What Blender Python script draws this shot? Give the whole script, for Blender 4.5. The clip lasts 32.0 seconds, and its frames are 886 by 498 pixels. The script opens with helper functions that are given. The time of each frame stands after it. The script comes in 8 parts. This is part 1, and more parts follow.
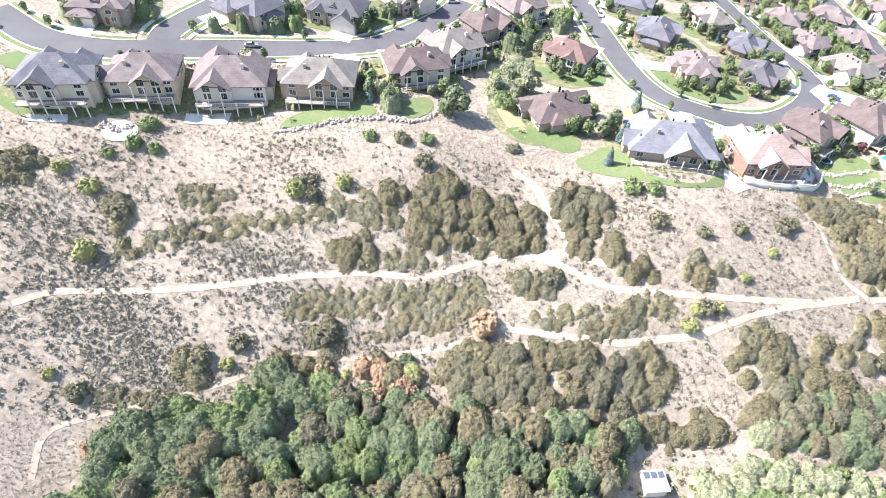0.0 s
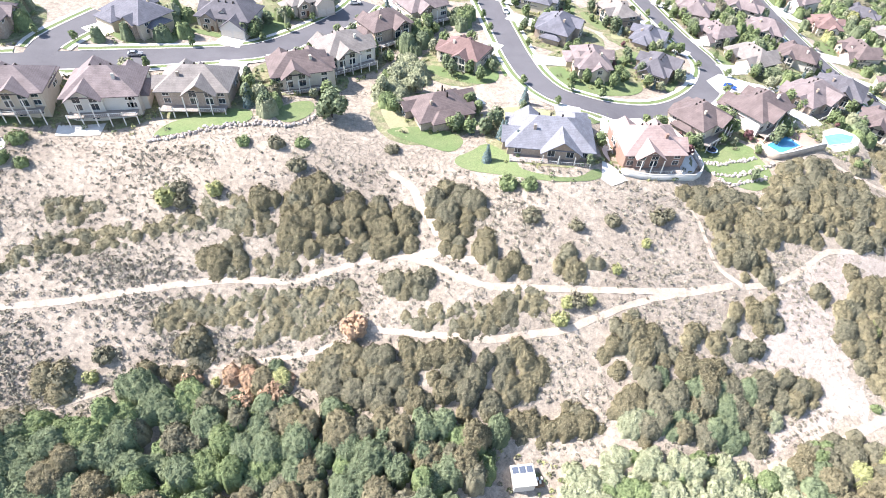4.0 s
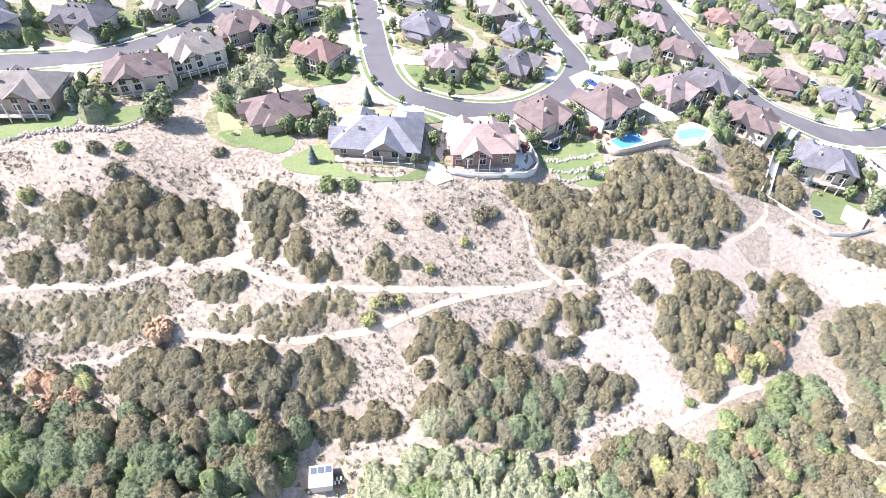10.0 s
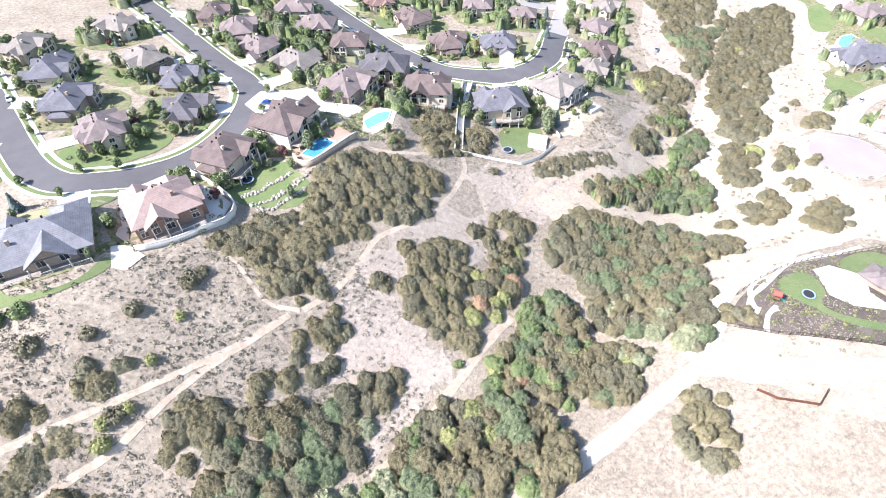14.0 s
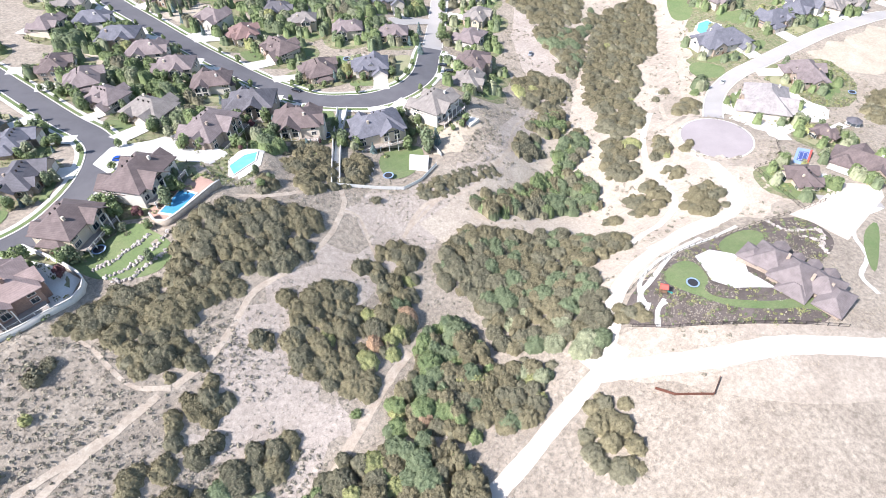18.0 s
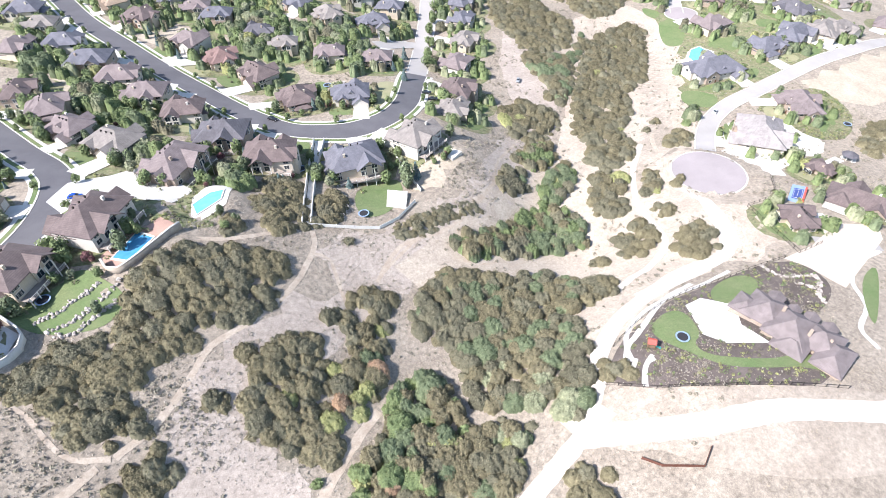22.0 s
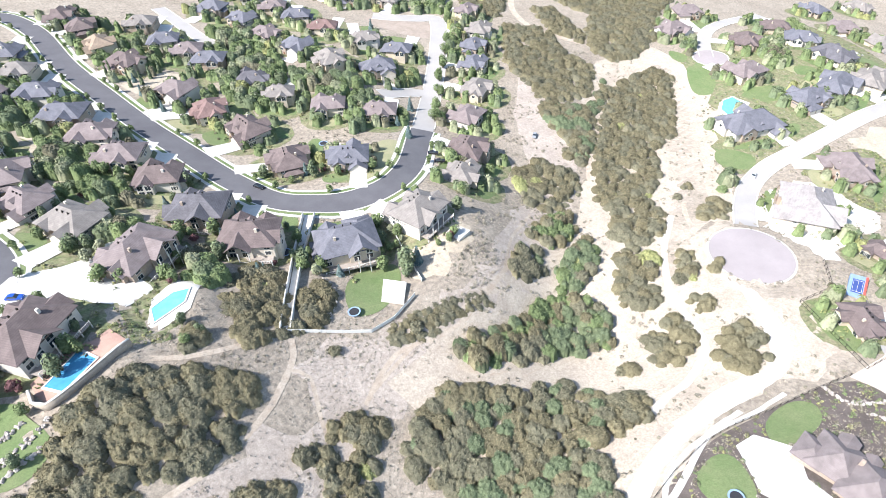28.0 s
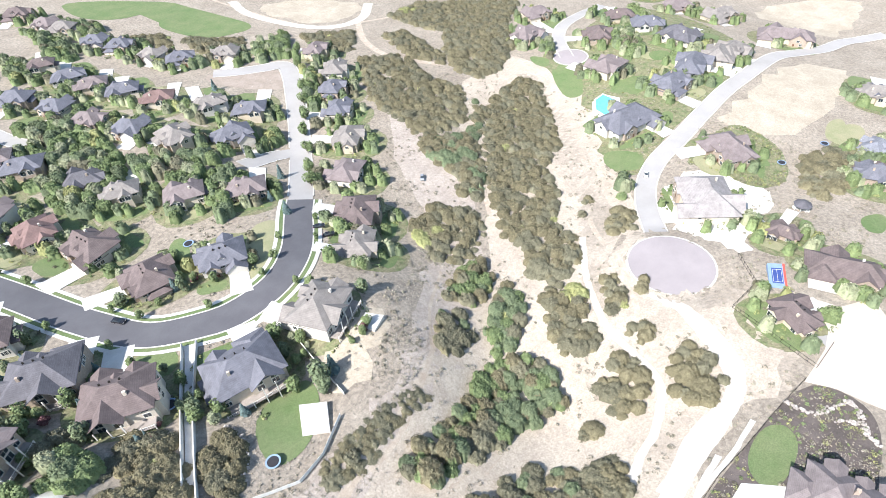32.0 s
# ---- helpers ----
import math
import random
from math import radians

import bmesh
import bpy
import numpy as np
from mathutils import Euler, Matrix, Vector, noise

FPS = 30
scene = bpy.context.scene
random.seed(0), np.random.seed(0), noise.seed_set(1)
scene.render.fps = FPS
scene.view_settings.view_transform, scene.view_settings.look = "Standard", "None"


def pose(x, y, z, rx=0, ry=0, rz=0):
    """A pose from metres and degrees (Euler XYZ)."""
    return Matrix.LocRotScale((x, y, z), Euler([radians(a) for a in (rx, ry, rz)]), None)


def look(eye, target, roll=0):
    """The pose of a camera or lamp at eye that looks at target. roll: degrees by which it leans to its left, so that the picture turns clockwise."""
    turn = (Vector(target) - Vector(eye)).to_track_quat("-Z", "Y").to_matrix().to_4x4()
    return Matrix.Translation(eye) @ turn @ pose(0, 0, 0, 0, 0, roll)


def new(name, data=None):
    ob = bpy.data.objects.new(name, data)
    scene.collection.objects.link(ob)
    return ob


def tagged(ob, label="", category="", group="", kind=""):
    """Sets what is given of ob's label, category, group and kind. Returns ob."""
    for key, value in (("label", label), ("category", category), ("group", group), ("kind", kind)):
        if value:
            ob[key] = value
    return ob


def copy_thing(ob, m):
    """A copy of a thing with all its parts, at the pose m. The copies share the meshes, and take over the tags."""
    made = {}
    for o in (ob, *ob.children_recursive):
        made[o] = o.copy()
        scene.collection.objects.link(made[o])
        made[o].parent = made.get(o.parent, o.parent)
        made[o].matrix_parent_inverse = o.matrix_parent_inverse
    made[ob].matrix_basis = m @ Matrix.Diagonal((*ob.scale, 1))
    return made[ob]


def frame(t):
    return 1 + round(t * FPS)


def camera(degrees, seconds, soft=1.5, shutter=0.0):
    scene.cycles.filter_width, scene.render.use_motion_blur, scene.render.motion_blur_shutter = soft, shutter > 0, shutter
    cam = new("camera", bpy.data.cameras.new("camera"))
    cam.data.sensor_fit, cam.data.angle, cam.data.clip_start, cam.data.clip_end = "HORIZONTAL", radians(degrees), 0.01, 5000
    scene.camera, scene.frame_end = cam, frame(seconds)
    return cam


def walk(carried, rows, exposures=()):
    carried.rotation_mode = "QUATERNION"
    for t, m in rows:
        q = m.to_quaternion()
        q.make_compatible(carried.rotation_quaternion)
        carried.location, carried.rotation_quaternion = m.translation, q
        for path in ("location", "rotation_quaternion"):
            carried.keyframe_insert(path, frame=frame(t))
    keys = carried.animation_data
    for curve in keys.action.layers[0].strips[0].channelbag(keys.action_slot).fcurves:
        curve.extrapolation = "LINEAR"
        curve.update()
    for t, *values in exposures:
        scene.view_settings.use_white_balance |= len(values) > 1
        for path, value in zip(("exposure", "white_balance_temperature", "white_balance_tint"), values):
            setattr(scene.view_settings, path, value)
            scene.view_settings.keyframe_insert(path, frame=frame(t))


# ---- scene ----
cam = camera(75.1, 32.0, soft=0.8)

PATH = [
    (0, (-0.00, 0.00, 150.76), (-0.00, 69.58, 78.94), 4.79),
    (0.5, (4.10, 0.36, 151.21), (3.68, 69.80, 79.26), 4.57),
    (1, (7.74, 0.67, 151.48), (7.27, 70.08, 79.50), 4.55),
    (1.5, (11.57, 0.75, 151.58), (10.98, 70.26, 79.70), 4.44),
    (2, (15.28, 0.94, 151.58), (14.86, 70.53, 79.77), 4.40),
    (2.5, (19.18, 1.19, 151.94), (19.57, 70.78, 80.12), 4.14),
    (3, (23.02, 1.45, 152.12), (24.48, 71.06, 80.33), 3.88),
    (3.5, (27.18, 1.55, 152.46), (28.86, 71.12, 80.65), 3.72),
    (5.5, (45.09, 2.12, 153.38), (46.64, 71.55, 81.43), 2.92),
    (6, (49.67, 2.02, 153.91), (51.21, 71.39, 81.90), 2.80),
    (6.5, (54.12, 2.17, 154.09), (55.61, 71.52, 82.05), 2.66),
    (7, (58.17, 2.21, 153.93), (59.78, 71.67, 82.01), 2.66),
    (7.5, (62.16, 2.24, 153.91), (63.88, 71.75, 82.03), 2.64),
    (8, (66.08, 2.41, 153.87), (67.95, 71.94, 82.02), 2.75),
    (8.5, (70.00, 2.52, 154.22), (71.97, 71.97, 82.30), 2.78),
    (9, (74.03, 2.44, 154.47), (75.95, 71.91, 82.57), 2.68),
    (9.5, (77.73, 2.50, 154.97), (79.76, 71.89, 82.99), 2.72),
    (10, (81.17, 2.62, 155.41), (83.40, 71.88, 83.31), 2.86),
    (10.5, (84.85, 2.62, 155.59), (88.13, 71.90, 83.55), 2.74),
    (11, (88.33, 2.51, 155.34), (93.70, 71.93, 83.56), 2.40),
    (11.5, (91.64, 2.32, 155.60), (100.07, 71.59, 83.97), 1.85),
    (12, (94.95, 2.45, 155.64), (106.90, 71.31, 84.12), 1.28),
    (12.5, (98.68, 2.15, 155.78), (115.20, 70.19, 84.38), 0.23),
    (13, (102.07, 1.95, 156.76), (123.52, 68.41, 85.19), -0.54),
    (13.5, (105.18, 1.85, 156.93), (132.38, 66.13, 85.32), -1.46),
    (14, (108.19, 1.37, 156.91), (140.33, 63.44, 85.39), -2.33),
    (14.5, (110.79, 1.24, 156.98), (146.46, 61.32, 85.44), -3.05),
    (15, (113.35, 1.26, 156.76), (151.69, 59.75, 85.29), -3.54),
    (15.5, (115.44, 1.48, 156.63), (155.53, 58.90, 85.25), -3.70),
    (17.5, (123.70, 1.99, 156.49), (166.13, 58.20, 85.50), -3.70),
    (18, (125.43, 2.30, 155.83), (168.37, 58.54, 85.16), -3.57),
    (18.5, (127.81, 2.57, 155.63), (170.91, 58.88, 85.13), -3.57),
    (19, (129.79, 3.01, 155.42), (173.17, 59.39, 85.13), -3.64),
    (19.5, (131.54, 3.55, 155.40), (175.16, 60.01, 85.33), -3.67),
    (20, (133.33, 4.32, 155.13), (177.11, 61.03, 85.37), -3.59),
    (20.5, (135.18, 5.34, 155.60), (179.00, 62.21, 86.00), -3.51),
    (21, (136.74, 6.88, 155.11), (180.91, 63.77, 85.73), -3.12),
    (21.5, (138.42, 8.82, 155.42), (182.77, 65.53, 86.01), -2.76),
    (22, (140.15, 10.55, 155.64), (184.66, 67.22, 86.30), -2.56),
    (22.5, (142.02, 11.92, 155.73), (186.64, 68.81, 86.64), -2.56),
    (23, (144.09, 13.23, 155.67), (188.72, 70.43, 86.85), -2.64),
    (23.5, (146.29, 14.95, 155.47), (190.84, 72.50, 86.89), -2.66),
    (24, (148.84, 17.25, 155.53), (193.13, 75.12, 87.05), -2.62),
    (24.5, (151.20, 19.57, 155.50), (195.31, 77.76, 87.18), -2.56),
    (25, (153.42, 21.81, 155.36), (197.39, 80.37, 87.26), -2.54),
    (25.5, (155.70, 24.03, 155.16), (199.50, 83.02, 87.33), -2.58),
    (27.5, (165.11, 36.54, 155.78), (208.62, 96.07, 88.23), -2.37),
    (28, (167.56, 40.20, 155.99), (211.69, 99.27, 88.43), -2.46),
    (28.5, (169.88, 44.07, 155.83), (215.49, 102.13, 88.38), -2.74),
    (29, (172.36, 47.89, 155.39), (219.42, 104.99, 88.13), -3.02),
    (29.5, (174.77, 51.47, 155.44), (223.62, 107.09, 88.21), -3.50),
    (30, (177.07, 54.83, 155.99), (228.08, 108.47, 88.75), -4.22),
    (30.5, (179.75, 58.53, 156.35), (232.57, 110.37, 89.10), -4.87),
    (31, (182.66, 61.81, 156.48), (236.81, 112.29, 89.25), -5.33),
    (31.5, (185.72, 65.03, 157.10), (241.26, 113.70, 89.67), -5.73),
    (32, (189.17, 66.81, 157.37), (246.09, 113.66, 89.80), -6.35),
]
walk(cam, [(t, look(eye, target, roll)) for t, eye, target, roll in PATH], [(0, 1.54, 6500, 9), (11, 1.60, 6400, 15), (13, 1.48, 6350, 12), (15, 1.2, 6300, 10), (20, 1.06, 6300, 10), (28, 1.15, 6300, 6), (32, 1.05, 6300, 5)])

# ---- daylight: clear noon sky, sun high on the -x side ----
SUN = Vector((-0.99 * math.cos(radians(46)), 0.12 * math.cos(radians(46)), math.sin(radians(46)))).normalized()
world = bpy.data.worlds.new("sky")
scene.world = world
world.use_nodes = True
wn = world.node_tree.nodes
sky = wn.new("ShaderNodeTexSky")
sky.sky_type = "NISHITA"
sky.sun_disc = False
sky.sun_elevation = math.asin(SUN.z)
sky.sun_rotation = math.atan2(SUN.x, SUN.y)
wn["Background"].inputs["Strength"].default_value = 0.12
world.node_tree.links.new(sky.outputs["Color"], wn["Background"].inputs["Color"])
sun_data = bpy.data.lights.new("sun", "SUN")
sun_data.energy, sun_data.angle, sun_data.color = 4.9, radians(0.5), (1.0, 0.935, 0.905)
sun = new("sun", sun_data)
sun.matrix_world = look(SUN * 500, (0, 0, 0))

# ---- terrain: spot heights of the slope, the town's terrace and the ravine, blended over a tilted plane ----
SLOPE_SPOTS = [
    (-89, 100, 41.4), (-65, 40, 20), (-54, 75, 25.7), (-54, 99, 37.2), (-30, 90, 29.5), (-28, 122, 48.5), (-19, 60, 14), (9, 64, 16), (13, 90, 30.6), (16,
    105, 36.7), (32, 71, 23), (53, 61, 10.8), (54, 123, 48.6), (70, 98, 35.8), (70, 79, 21.2), (90, 73, 23), (92, 118, 40.9), (108, 68, 15.5), (117, 55,
    12.5), (118, 93, 25), (121, 108, 33.6), (143, 111, 29.6), (149, 80, 16), (150, 35, 14), (154, 60, 13), (157, 117, 30.1)]
TOWN_SPOTS = [
    (-89, 164, 59), (-84, 132, 55), (-74, 142, 52.6), (-49, 139, 53.4), (-22, 134, 54.8), (-7, 136, 54), (-4, 170, 52.4), (44, 139, 49), (79, 169, 49.5),
    (90, 136, 48.5), (93, 204, 47.8), (108, 154, 43), (127, 225, 44), (139, 158, 44), (166, 166, 42), (195, 244, 28.8), (196, 293, 31), (196, 151, 28.7),
    (200, 141, 25.6), (200, 201, 29), (208, 236, 26.5), (217, 146, 22), (233, 197, 24.5), (238, 147, 20.5), (240, 173, 16), (243, 271, 20), (244, 160,
    18), (245, 233, 21.8)]
RAVINE_SPOTS = [
    (194, 106, 14), (202, 72, 8.5), (203, 123, 19.5), (208, 58, 11.5), (216, 32, 18.5), (229, 24, 21), (233, 50, 18), (254, 49, 19.9), (263, 195, 22),
    (268, 139, 12), (268, 161, 20.5), (274, 124, -4), (282, 95, -0.5), (286, 233, 18), (291, 145, 3), (295, 211, 14.5), (299, 118, -1), (314, 173, 1),
    (316, 296, 15), (326, 97, 2.4), (332, 282, 6), (340, 71, 5), (352, 420, 17), (366, 67, 2.8), (366, 254, 4.7), (373, 123, -3), (386, 144, -7), (429,
    107, -7), (439, 71, -9), (462, 194, -13), (467, 171, -8.2), (563, 160, -7)]
SPOTS = np.array(SLOPE_SPOTS + TOWN_SPOTS + RAVINE_SPOTS, float)
PLANE = (-0.11, 0.046, 39.9)
REACH = 38.0


def swell(x, y, px, py):
    """How strongly a spot at px, py pulls the ground at x, y."""
    d = np.hypot(x - px, y - py) / REACH
    return (1 + d) * np.exp(-d)


SPOT_PULL = np.linalg.solve(swell(SPOTS[:, None, 0], SPOTS[:, None, 1], SPOTS[None, :, 0], SPOTS[None, :, 1]) + 0.025 * np.eye(len(SPOTS)),
                            SPOTS[:, 2] - (PLANE[0] * SPOTS[:, 0] + PLANE[1] * SPOTS[:, 1] + PLANE[2]))
# levelled ground: middle, reach, height over the slope at the middle
PADS = [(145.9, 161.8, 11, 17, 0.0), (172.1, 172.5, 8, 13, 0.0), (97, 152, 13, 20, 0.0), (356, 96, 15, 24, 0.0), (65, 147, 12, 20, 0.0)]
PAD_LEVELS = []


def height(x, y):
    """Height of the bare ground; x and y may be arrays."""
    x, y = np.asarray(x, float), np.asarray(y, float)
    base = PLANE[0] * x + PLANE[1] * y + PLANE[2]
    base = np.where(base < -30, -30 + (base + 30) * 0.1, base)
    base = np.where(base > 75, 75 + (base - 75) * 0.1, base)
    for (sx, sy, _), pull in zip(SPOTS, SPOT_PULL):
        base = base + pull * swell(x, y, sx, sy)
    for (px, py, near, far, _), level in zip(PADS, PAD_LEVELS):
        k = np.clip((far - np.hypot(x - px, y - py)) / (far - near), 0, 1)
        k = k * k * (3 - 2 * k)
        base = base * (1 - k) + level * k
    return base


for px, py, near, far, raised in PADS:
    PAD_LEVELS.append(float(height(px, py)) + raised)


# ---- mesh helpers ----
from mathutils.geometry import delaunay_2d_cdt

RNG = np.random.default_rng(7)
ROADS = []   # streets that drives lead to
LINES = []   # strips laid on the ground: points along them and half their width
YARDS = []   # outlines laid on the ground
HOMES = []   # x, y, reach of each house


def part(name, bm, material, parent, label=""):
    """Links a bmesh as one mesh under a thing or a part."""
    me = bpy.data.meshes.new(name)
    bm.to_mesh(me)
    bm.free()
    me.materials.append(material)
    ob = new(name, me)
    ob.parent = parent
    return tagged(ob, label)


def shared(name, me, parent, m=None, label=""):
    """An object of its own on a mesh that others use too."""
    ob = new(name, me)
    ob.parent = parent
    if m is not None:
        ob.matrix_basis = m
    return tagged(ob, label)


def bulk(name, verts, faces, material, smooth=False):
    """A mesh from arrays of corners and of equal-sided faces."""
    verts, faces = np.asarray(verts, np.float32), np.asarray(faces, np.int32)
    me = bpy.data.meshes.new(name)
    me.vertices.add(len(verts))
    me.vertices.foreach_set("co", verts.ravel())
    n, k = faces.shape
    me.loops.add(n * k)
    me.loops.foreach_set("vertex_index", faces.ravel())
    me.polygons.add(n)
    me.polygons.foreach_set("loop_start", np.arange(0, n * k, k, dtype=np.int32))
    me.polygons.foreach_set("loop_total", np.full(n, k, np.int32))
    me.update(calc_edges=True)
    me.materials.append(material)
    if smooth:
        me.polygons.foreach_set("use_smooth", np.ones(n, bool))
    return me


def box(bm, x0, x1, y0, y1, z0, z1):
    v = [bm.verts.new((x, y, z)) for z in (z0, z1) for x, y in ((x0, y0), (x1, y0), (x1, y1), (x0, y1))]
    for f in ((3, 2, 1, 0), (4, 5, 6, 7), (0, 1, 5, 4), (1, 2, 6, 5), (2, 3, 7, 6), (3, 0, 4, 7)):
        bm.faces.new([v[i] for i in f])
    return bm


def boxed(*a):
    return box(bmesh.new(), *a)


def tube(bm, a, b, r0, r1, n=6):
    """A tapered limb from a to b."""
    a, b = Vector(a), Vector(b)
    side = (b - a).orthogonal().normalized()
    up = (b - a).normalized()
    rings = []
    for c, r in ((a, r0), (b, r1)):
        rings.append([bm.verts.new(c + (Matrix.Rotation(2 * math.pi * i / n, 3, up) @ side) * r) for i in range(n)])
    for i in range(n):
        bm.faces.new((rings[0][i], rings[0][(i + 1) % n], rings[1][(i + 1) % n], rings[1][i]))
    bm.faces.new(rings[1])
    bm.faces.new(rings[0][::-1])
    return bm


def ground_z(x, y):
    return float(height(x, y))


def inside(poly, x, y):
    """Which of the points lie inside the outline."""
    x, y = np.asarray(x, float), np.asarray(y, float)
    hit = np.zeros(x.shape, bool)
    for (ax, ay), (bx, by) in zip(poly, poly[1:] + poly[:1]):
        if ay != by:
            cross = (ay > y) != (by > y)
            hit ^= cross & (x < (bx - ax) * (y - ay) / (by - ay) + ax)
    return hit


def smooth_line(points, step=3.0):
    """Points at even steps on a curve through the given ones."""
    p = np.array(points, float)
    p = np.r_[[2 * p[0] - p[1]], p, [2 * p[-1] - p[-2]]]
    out = []
    for a, b, c, d in zip(p, p[1:], p[2:], p[3:]):
        n = max(2, int(np.linalg.norm(c - b) / step))
        for t in np.arange(n) / n:
            out.append(0.5 * (2 * b + (c - a) * t + (2 * a - 5 * b + 4 * c - d) * t ** 2 + (3 * b - a - 3 * c + d) * t ** 3))
    return np.array(out + [p[-2]])


def rounded(poly):
    """The outline with its corners rounded."""
    loop = list(poly)
    for _ in range(2):
        loop = [tuple(np.add(np.multiply(a, 1 - k), np.multiply(b, k))) for a, b in zip(loop, loop[1:] + loop[:1]) for k in (0.25, 0.75)]
    return loop


def normals_of(line):
    way = np.gradient(line, axis=0)
    way /= np.linalg.norm(way, axis=1)[:, None] + 1e-9
    return np.stack([-way[:, 1], way[:, 0]], 1)


def ribbon(name, line, left, right, lift, material, ragged=0.0, n=5):
    """A strip along a line from left to right of it, laid on the ground."""
    nrm = normals_of(line)
    s = np.linspace(0, 1, n)
    wob_l = RNG.normal(0, ragged, len(line)) if ragged else np.zeros(len(line))
    wob_r = RNG.normal(0, ragged, len(line)) if ragged else np.zeros(len(line))
    off = (left + wob_l)[:, None] * (1 - s) + (right + wob_r)[:, None] * s
    xy = line[:, None] + nrm[:, None] * off[..., None]
    z = height(xy[..., 0], xy[..., 1]) + lift
    v = np.concatenate([xy, z[..., None]], -1).reshape(-1, 3)
    m = len(line)
    i, j = np.meshgrid(np.arange(m - 1), np.arange(n - 1), indexing="ij")
    a = (i * n + j).ravel()
    return bulk(name, v, np.stack([a, a + n, a + n + 1, a + 1], 1), material, True)


def sheet(name, poly, lift, material, step=3.0):
    """A sheet with the given outline, laid on the ground."""
    edge = []
    for a, b in zip(poly, poly[1:] + poly[:1]):
        n = max(1, int(math.dist(a, b) / step))
        edge += [(a[0] + (b[0] - a[0]) * k / n, a[1] + (b[1] - a[1]) * k / n) for k in range(n)]
    xs, ys = [p[0] for p in edge], [p[1] for p in edge]
    gx, gy = np.meshgrid(np.arange(min(xs), max(xs), step), np.arange(min(ys), max(ys), step))
    ok = inside(edge, gx.ravel(), gy.ravel())
    pts = [Vector(p) for p in edge] + [Vector(p) for p in np.c_[gx.ravel(), gy.ravel()][ok]]
    co, _, fa, *_ = delaunay_2d_cdt(pts, [], [list(range(len(edge)))], 1, 0.01)
    v = np.array([(p.x, p.y) for p in co])
    tri = [f for f in fa if len(f) == 3]
    return bulk(name, np.c_[v, height(v[:, 0], v[:, 1]) + lift], tri, material, True)


# ---- materials ----
def material(name, colour, rough=0.85, grain=None, scale=1.0, spread=0.25, bump=0.0, fine=None, island=0.0, metal=0.0, each=0.0, spec=0.3, mottle=0.0):
    """A surface with broad stains, fine grain and relief. grain: a second colour in patches of the given scale (per metre); fine: scale of the fine grain;
    island or each: how much pieces or objects differ in lightness; mottle: how strongly patches a metre across differ."""
    m = bpy.data.materials.new(name)
    m.use_nodes = True
    n, l = m.node_tree.nodes, m.node_tree.links
    bsdf = n["Principled BSDF"]
    bsdf.inputs["Roughness"].default_value = rough
    bsdf.inputs["Metallic"].default_value = metal
    bsdf.inputs["Specular IOR Level"].default_value = spec
    geo = n.new("ShaderNodeNewGeometry")
    broad = n.new("ShaderNodeTexNoise")
    broad.inputs["Scale"].default_value = scale
    broad.inputs["Detail"].default_value = 6
    broad.inputs["Roughness"].default_value = 0.65
    l.new(geo.outputs["Position"], broad.inputs["Vector"])
    ramp = n.new("ShaderNodeValToRGB")
    ramp.color_ramp.elements[0].position, ramp.color_ramp.elements[1].position = 0.36, 0.66
    second = grain or tuple(c * (1 - spread) for c in colour)
    ramp.color_ramp.elements[0].color, ramp.color_ramp.elements[1].color = (*second, 1), (*colour, 1)
    l.new(broad.outputs["Fac"], ramp.inputs["Fac"])
    out = ramp.outputs["Color"]
    small = n.new("ShaderNodeTexNoise")
    small.inputs["Scale"].default_value = fine or scale * 14
    small.inputs["Detail"].default_value = 4
    l.new(geo.outputs["Position"], small.inputs["Vector"])
    hsv = n.new("ShaderNodeHueSaturation")
    l.new(out, hsv.inputs["Color"])
    span = n.new("ShaderNodeMapRange")
    span.inputs["From Min"].default_value, span.inputs["From Max"].default_value = 0.3, 0.7
    span.inputs["To Min"].default_value, span.inputs["To Max"].default_value = 1 - spread * 0.6, 1 + spread * 0.6
    l.new(small.outputs["Fac"], span.inputs["Value"])
    value = span.outputs["Result"]
    for amount, socket in ((island, geo.outputs["Random Per Island"]), (each, None)):
        if amount:
            if socket is None:
                socket = n.new("ShaderNodeObjectInfo").outputs["Random"]
            more = n.new("ShaderNodeMapRange")
            more.inputs["To Min"].default_value, more.inputs["To Max"].default_value = 1 - amount, 1 + amount
            l.new(socket, more.inputs["Value"])
            times = n.new("ShaderNodeMath")
            times.operation = "MULTIPLY"
            l.new(value, times.inputs[0])
            l.new(more.outputs["Result"], times.inputs[1])
            value = times.outputs["Value"]
    if mottle:
        patch = n.new("ShaderNodeTexNoise")
        patch.inputs["Scale"].default_value = 0.75
        patch.inputs["Detail"].default_value = 7
        patch.inputs["Roughness"].default_value = 0.72
        l.new(geo.outputs["Position"], patch.inputs["Vector"])
        more = n.new("ShaderNodeMapRange")
        more.inputs["From Min"].default_value, more.inputs["From Max"].default_value = 0.35, 0.65
        more.inputs["To Min"].default_value, more.inputs["To Max"].default_value = 1 - mottle, 1 + mottle
        l.new(patch.outputs["Fac"], more.inputs["Value"])
        times = n.new("ShaderNodeMath")
        times.operation = "MULTIPLY"
        l.new(value, times.inputs[0])
        l.new(more.outputs["Result"], times.inputs[1])
        value = times.outputs["Value"]
    l.new(value, hsv.inputs["Value"])
    l.new(hsv.outputs["Color"], bsdf.inputs["Base Color"])
    if bump:
        b = n.new("ShaderNodeBump")
        b.inputs["Strength"].default_value = 1.0
        b.inputs["Distance"].default_value = bump
        l.new(small.outputs["Fac"], b.inputs["Height"])
        l.new(b.outputs["Normal"], bsdf.inputs["Normal"])
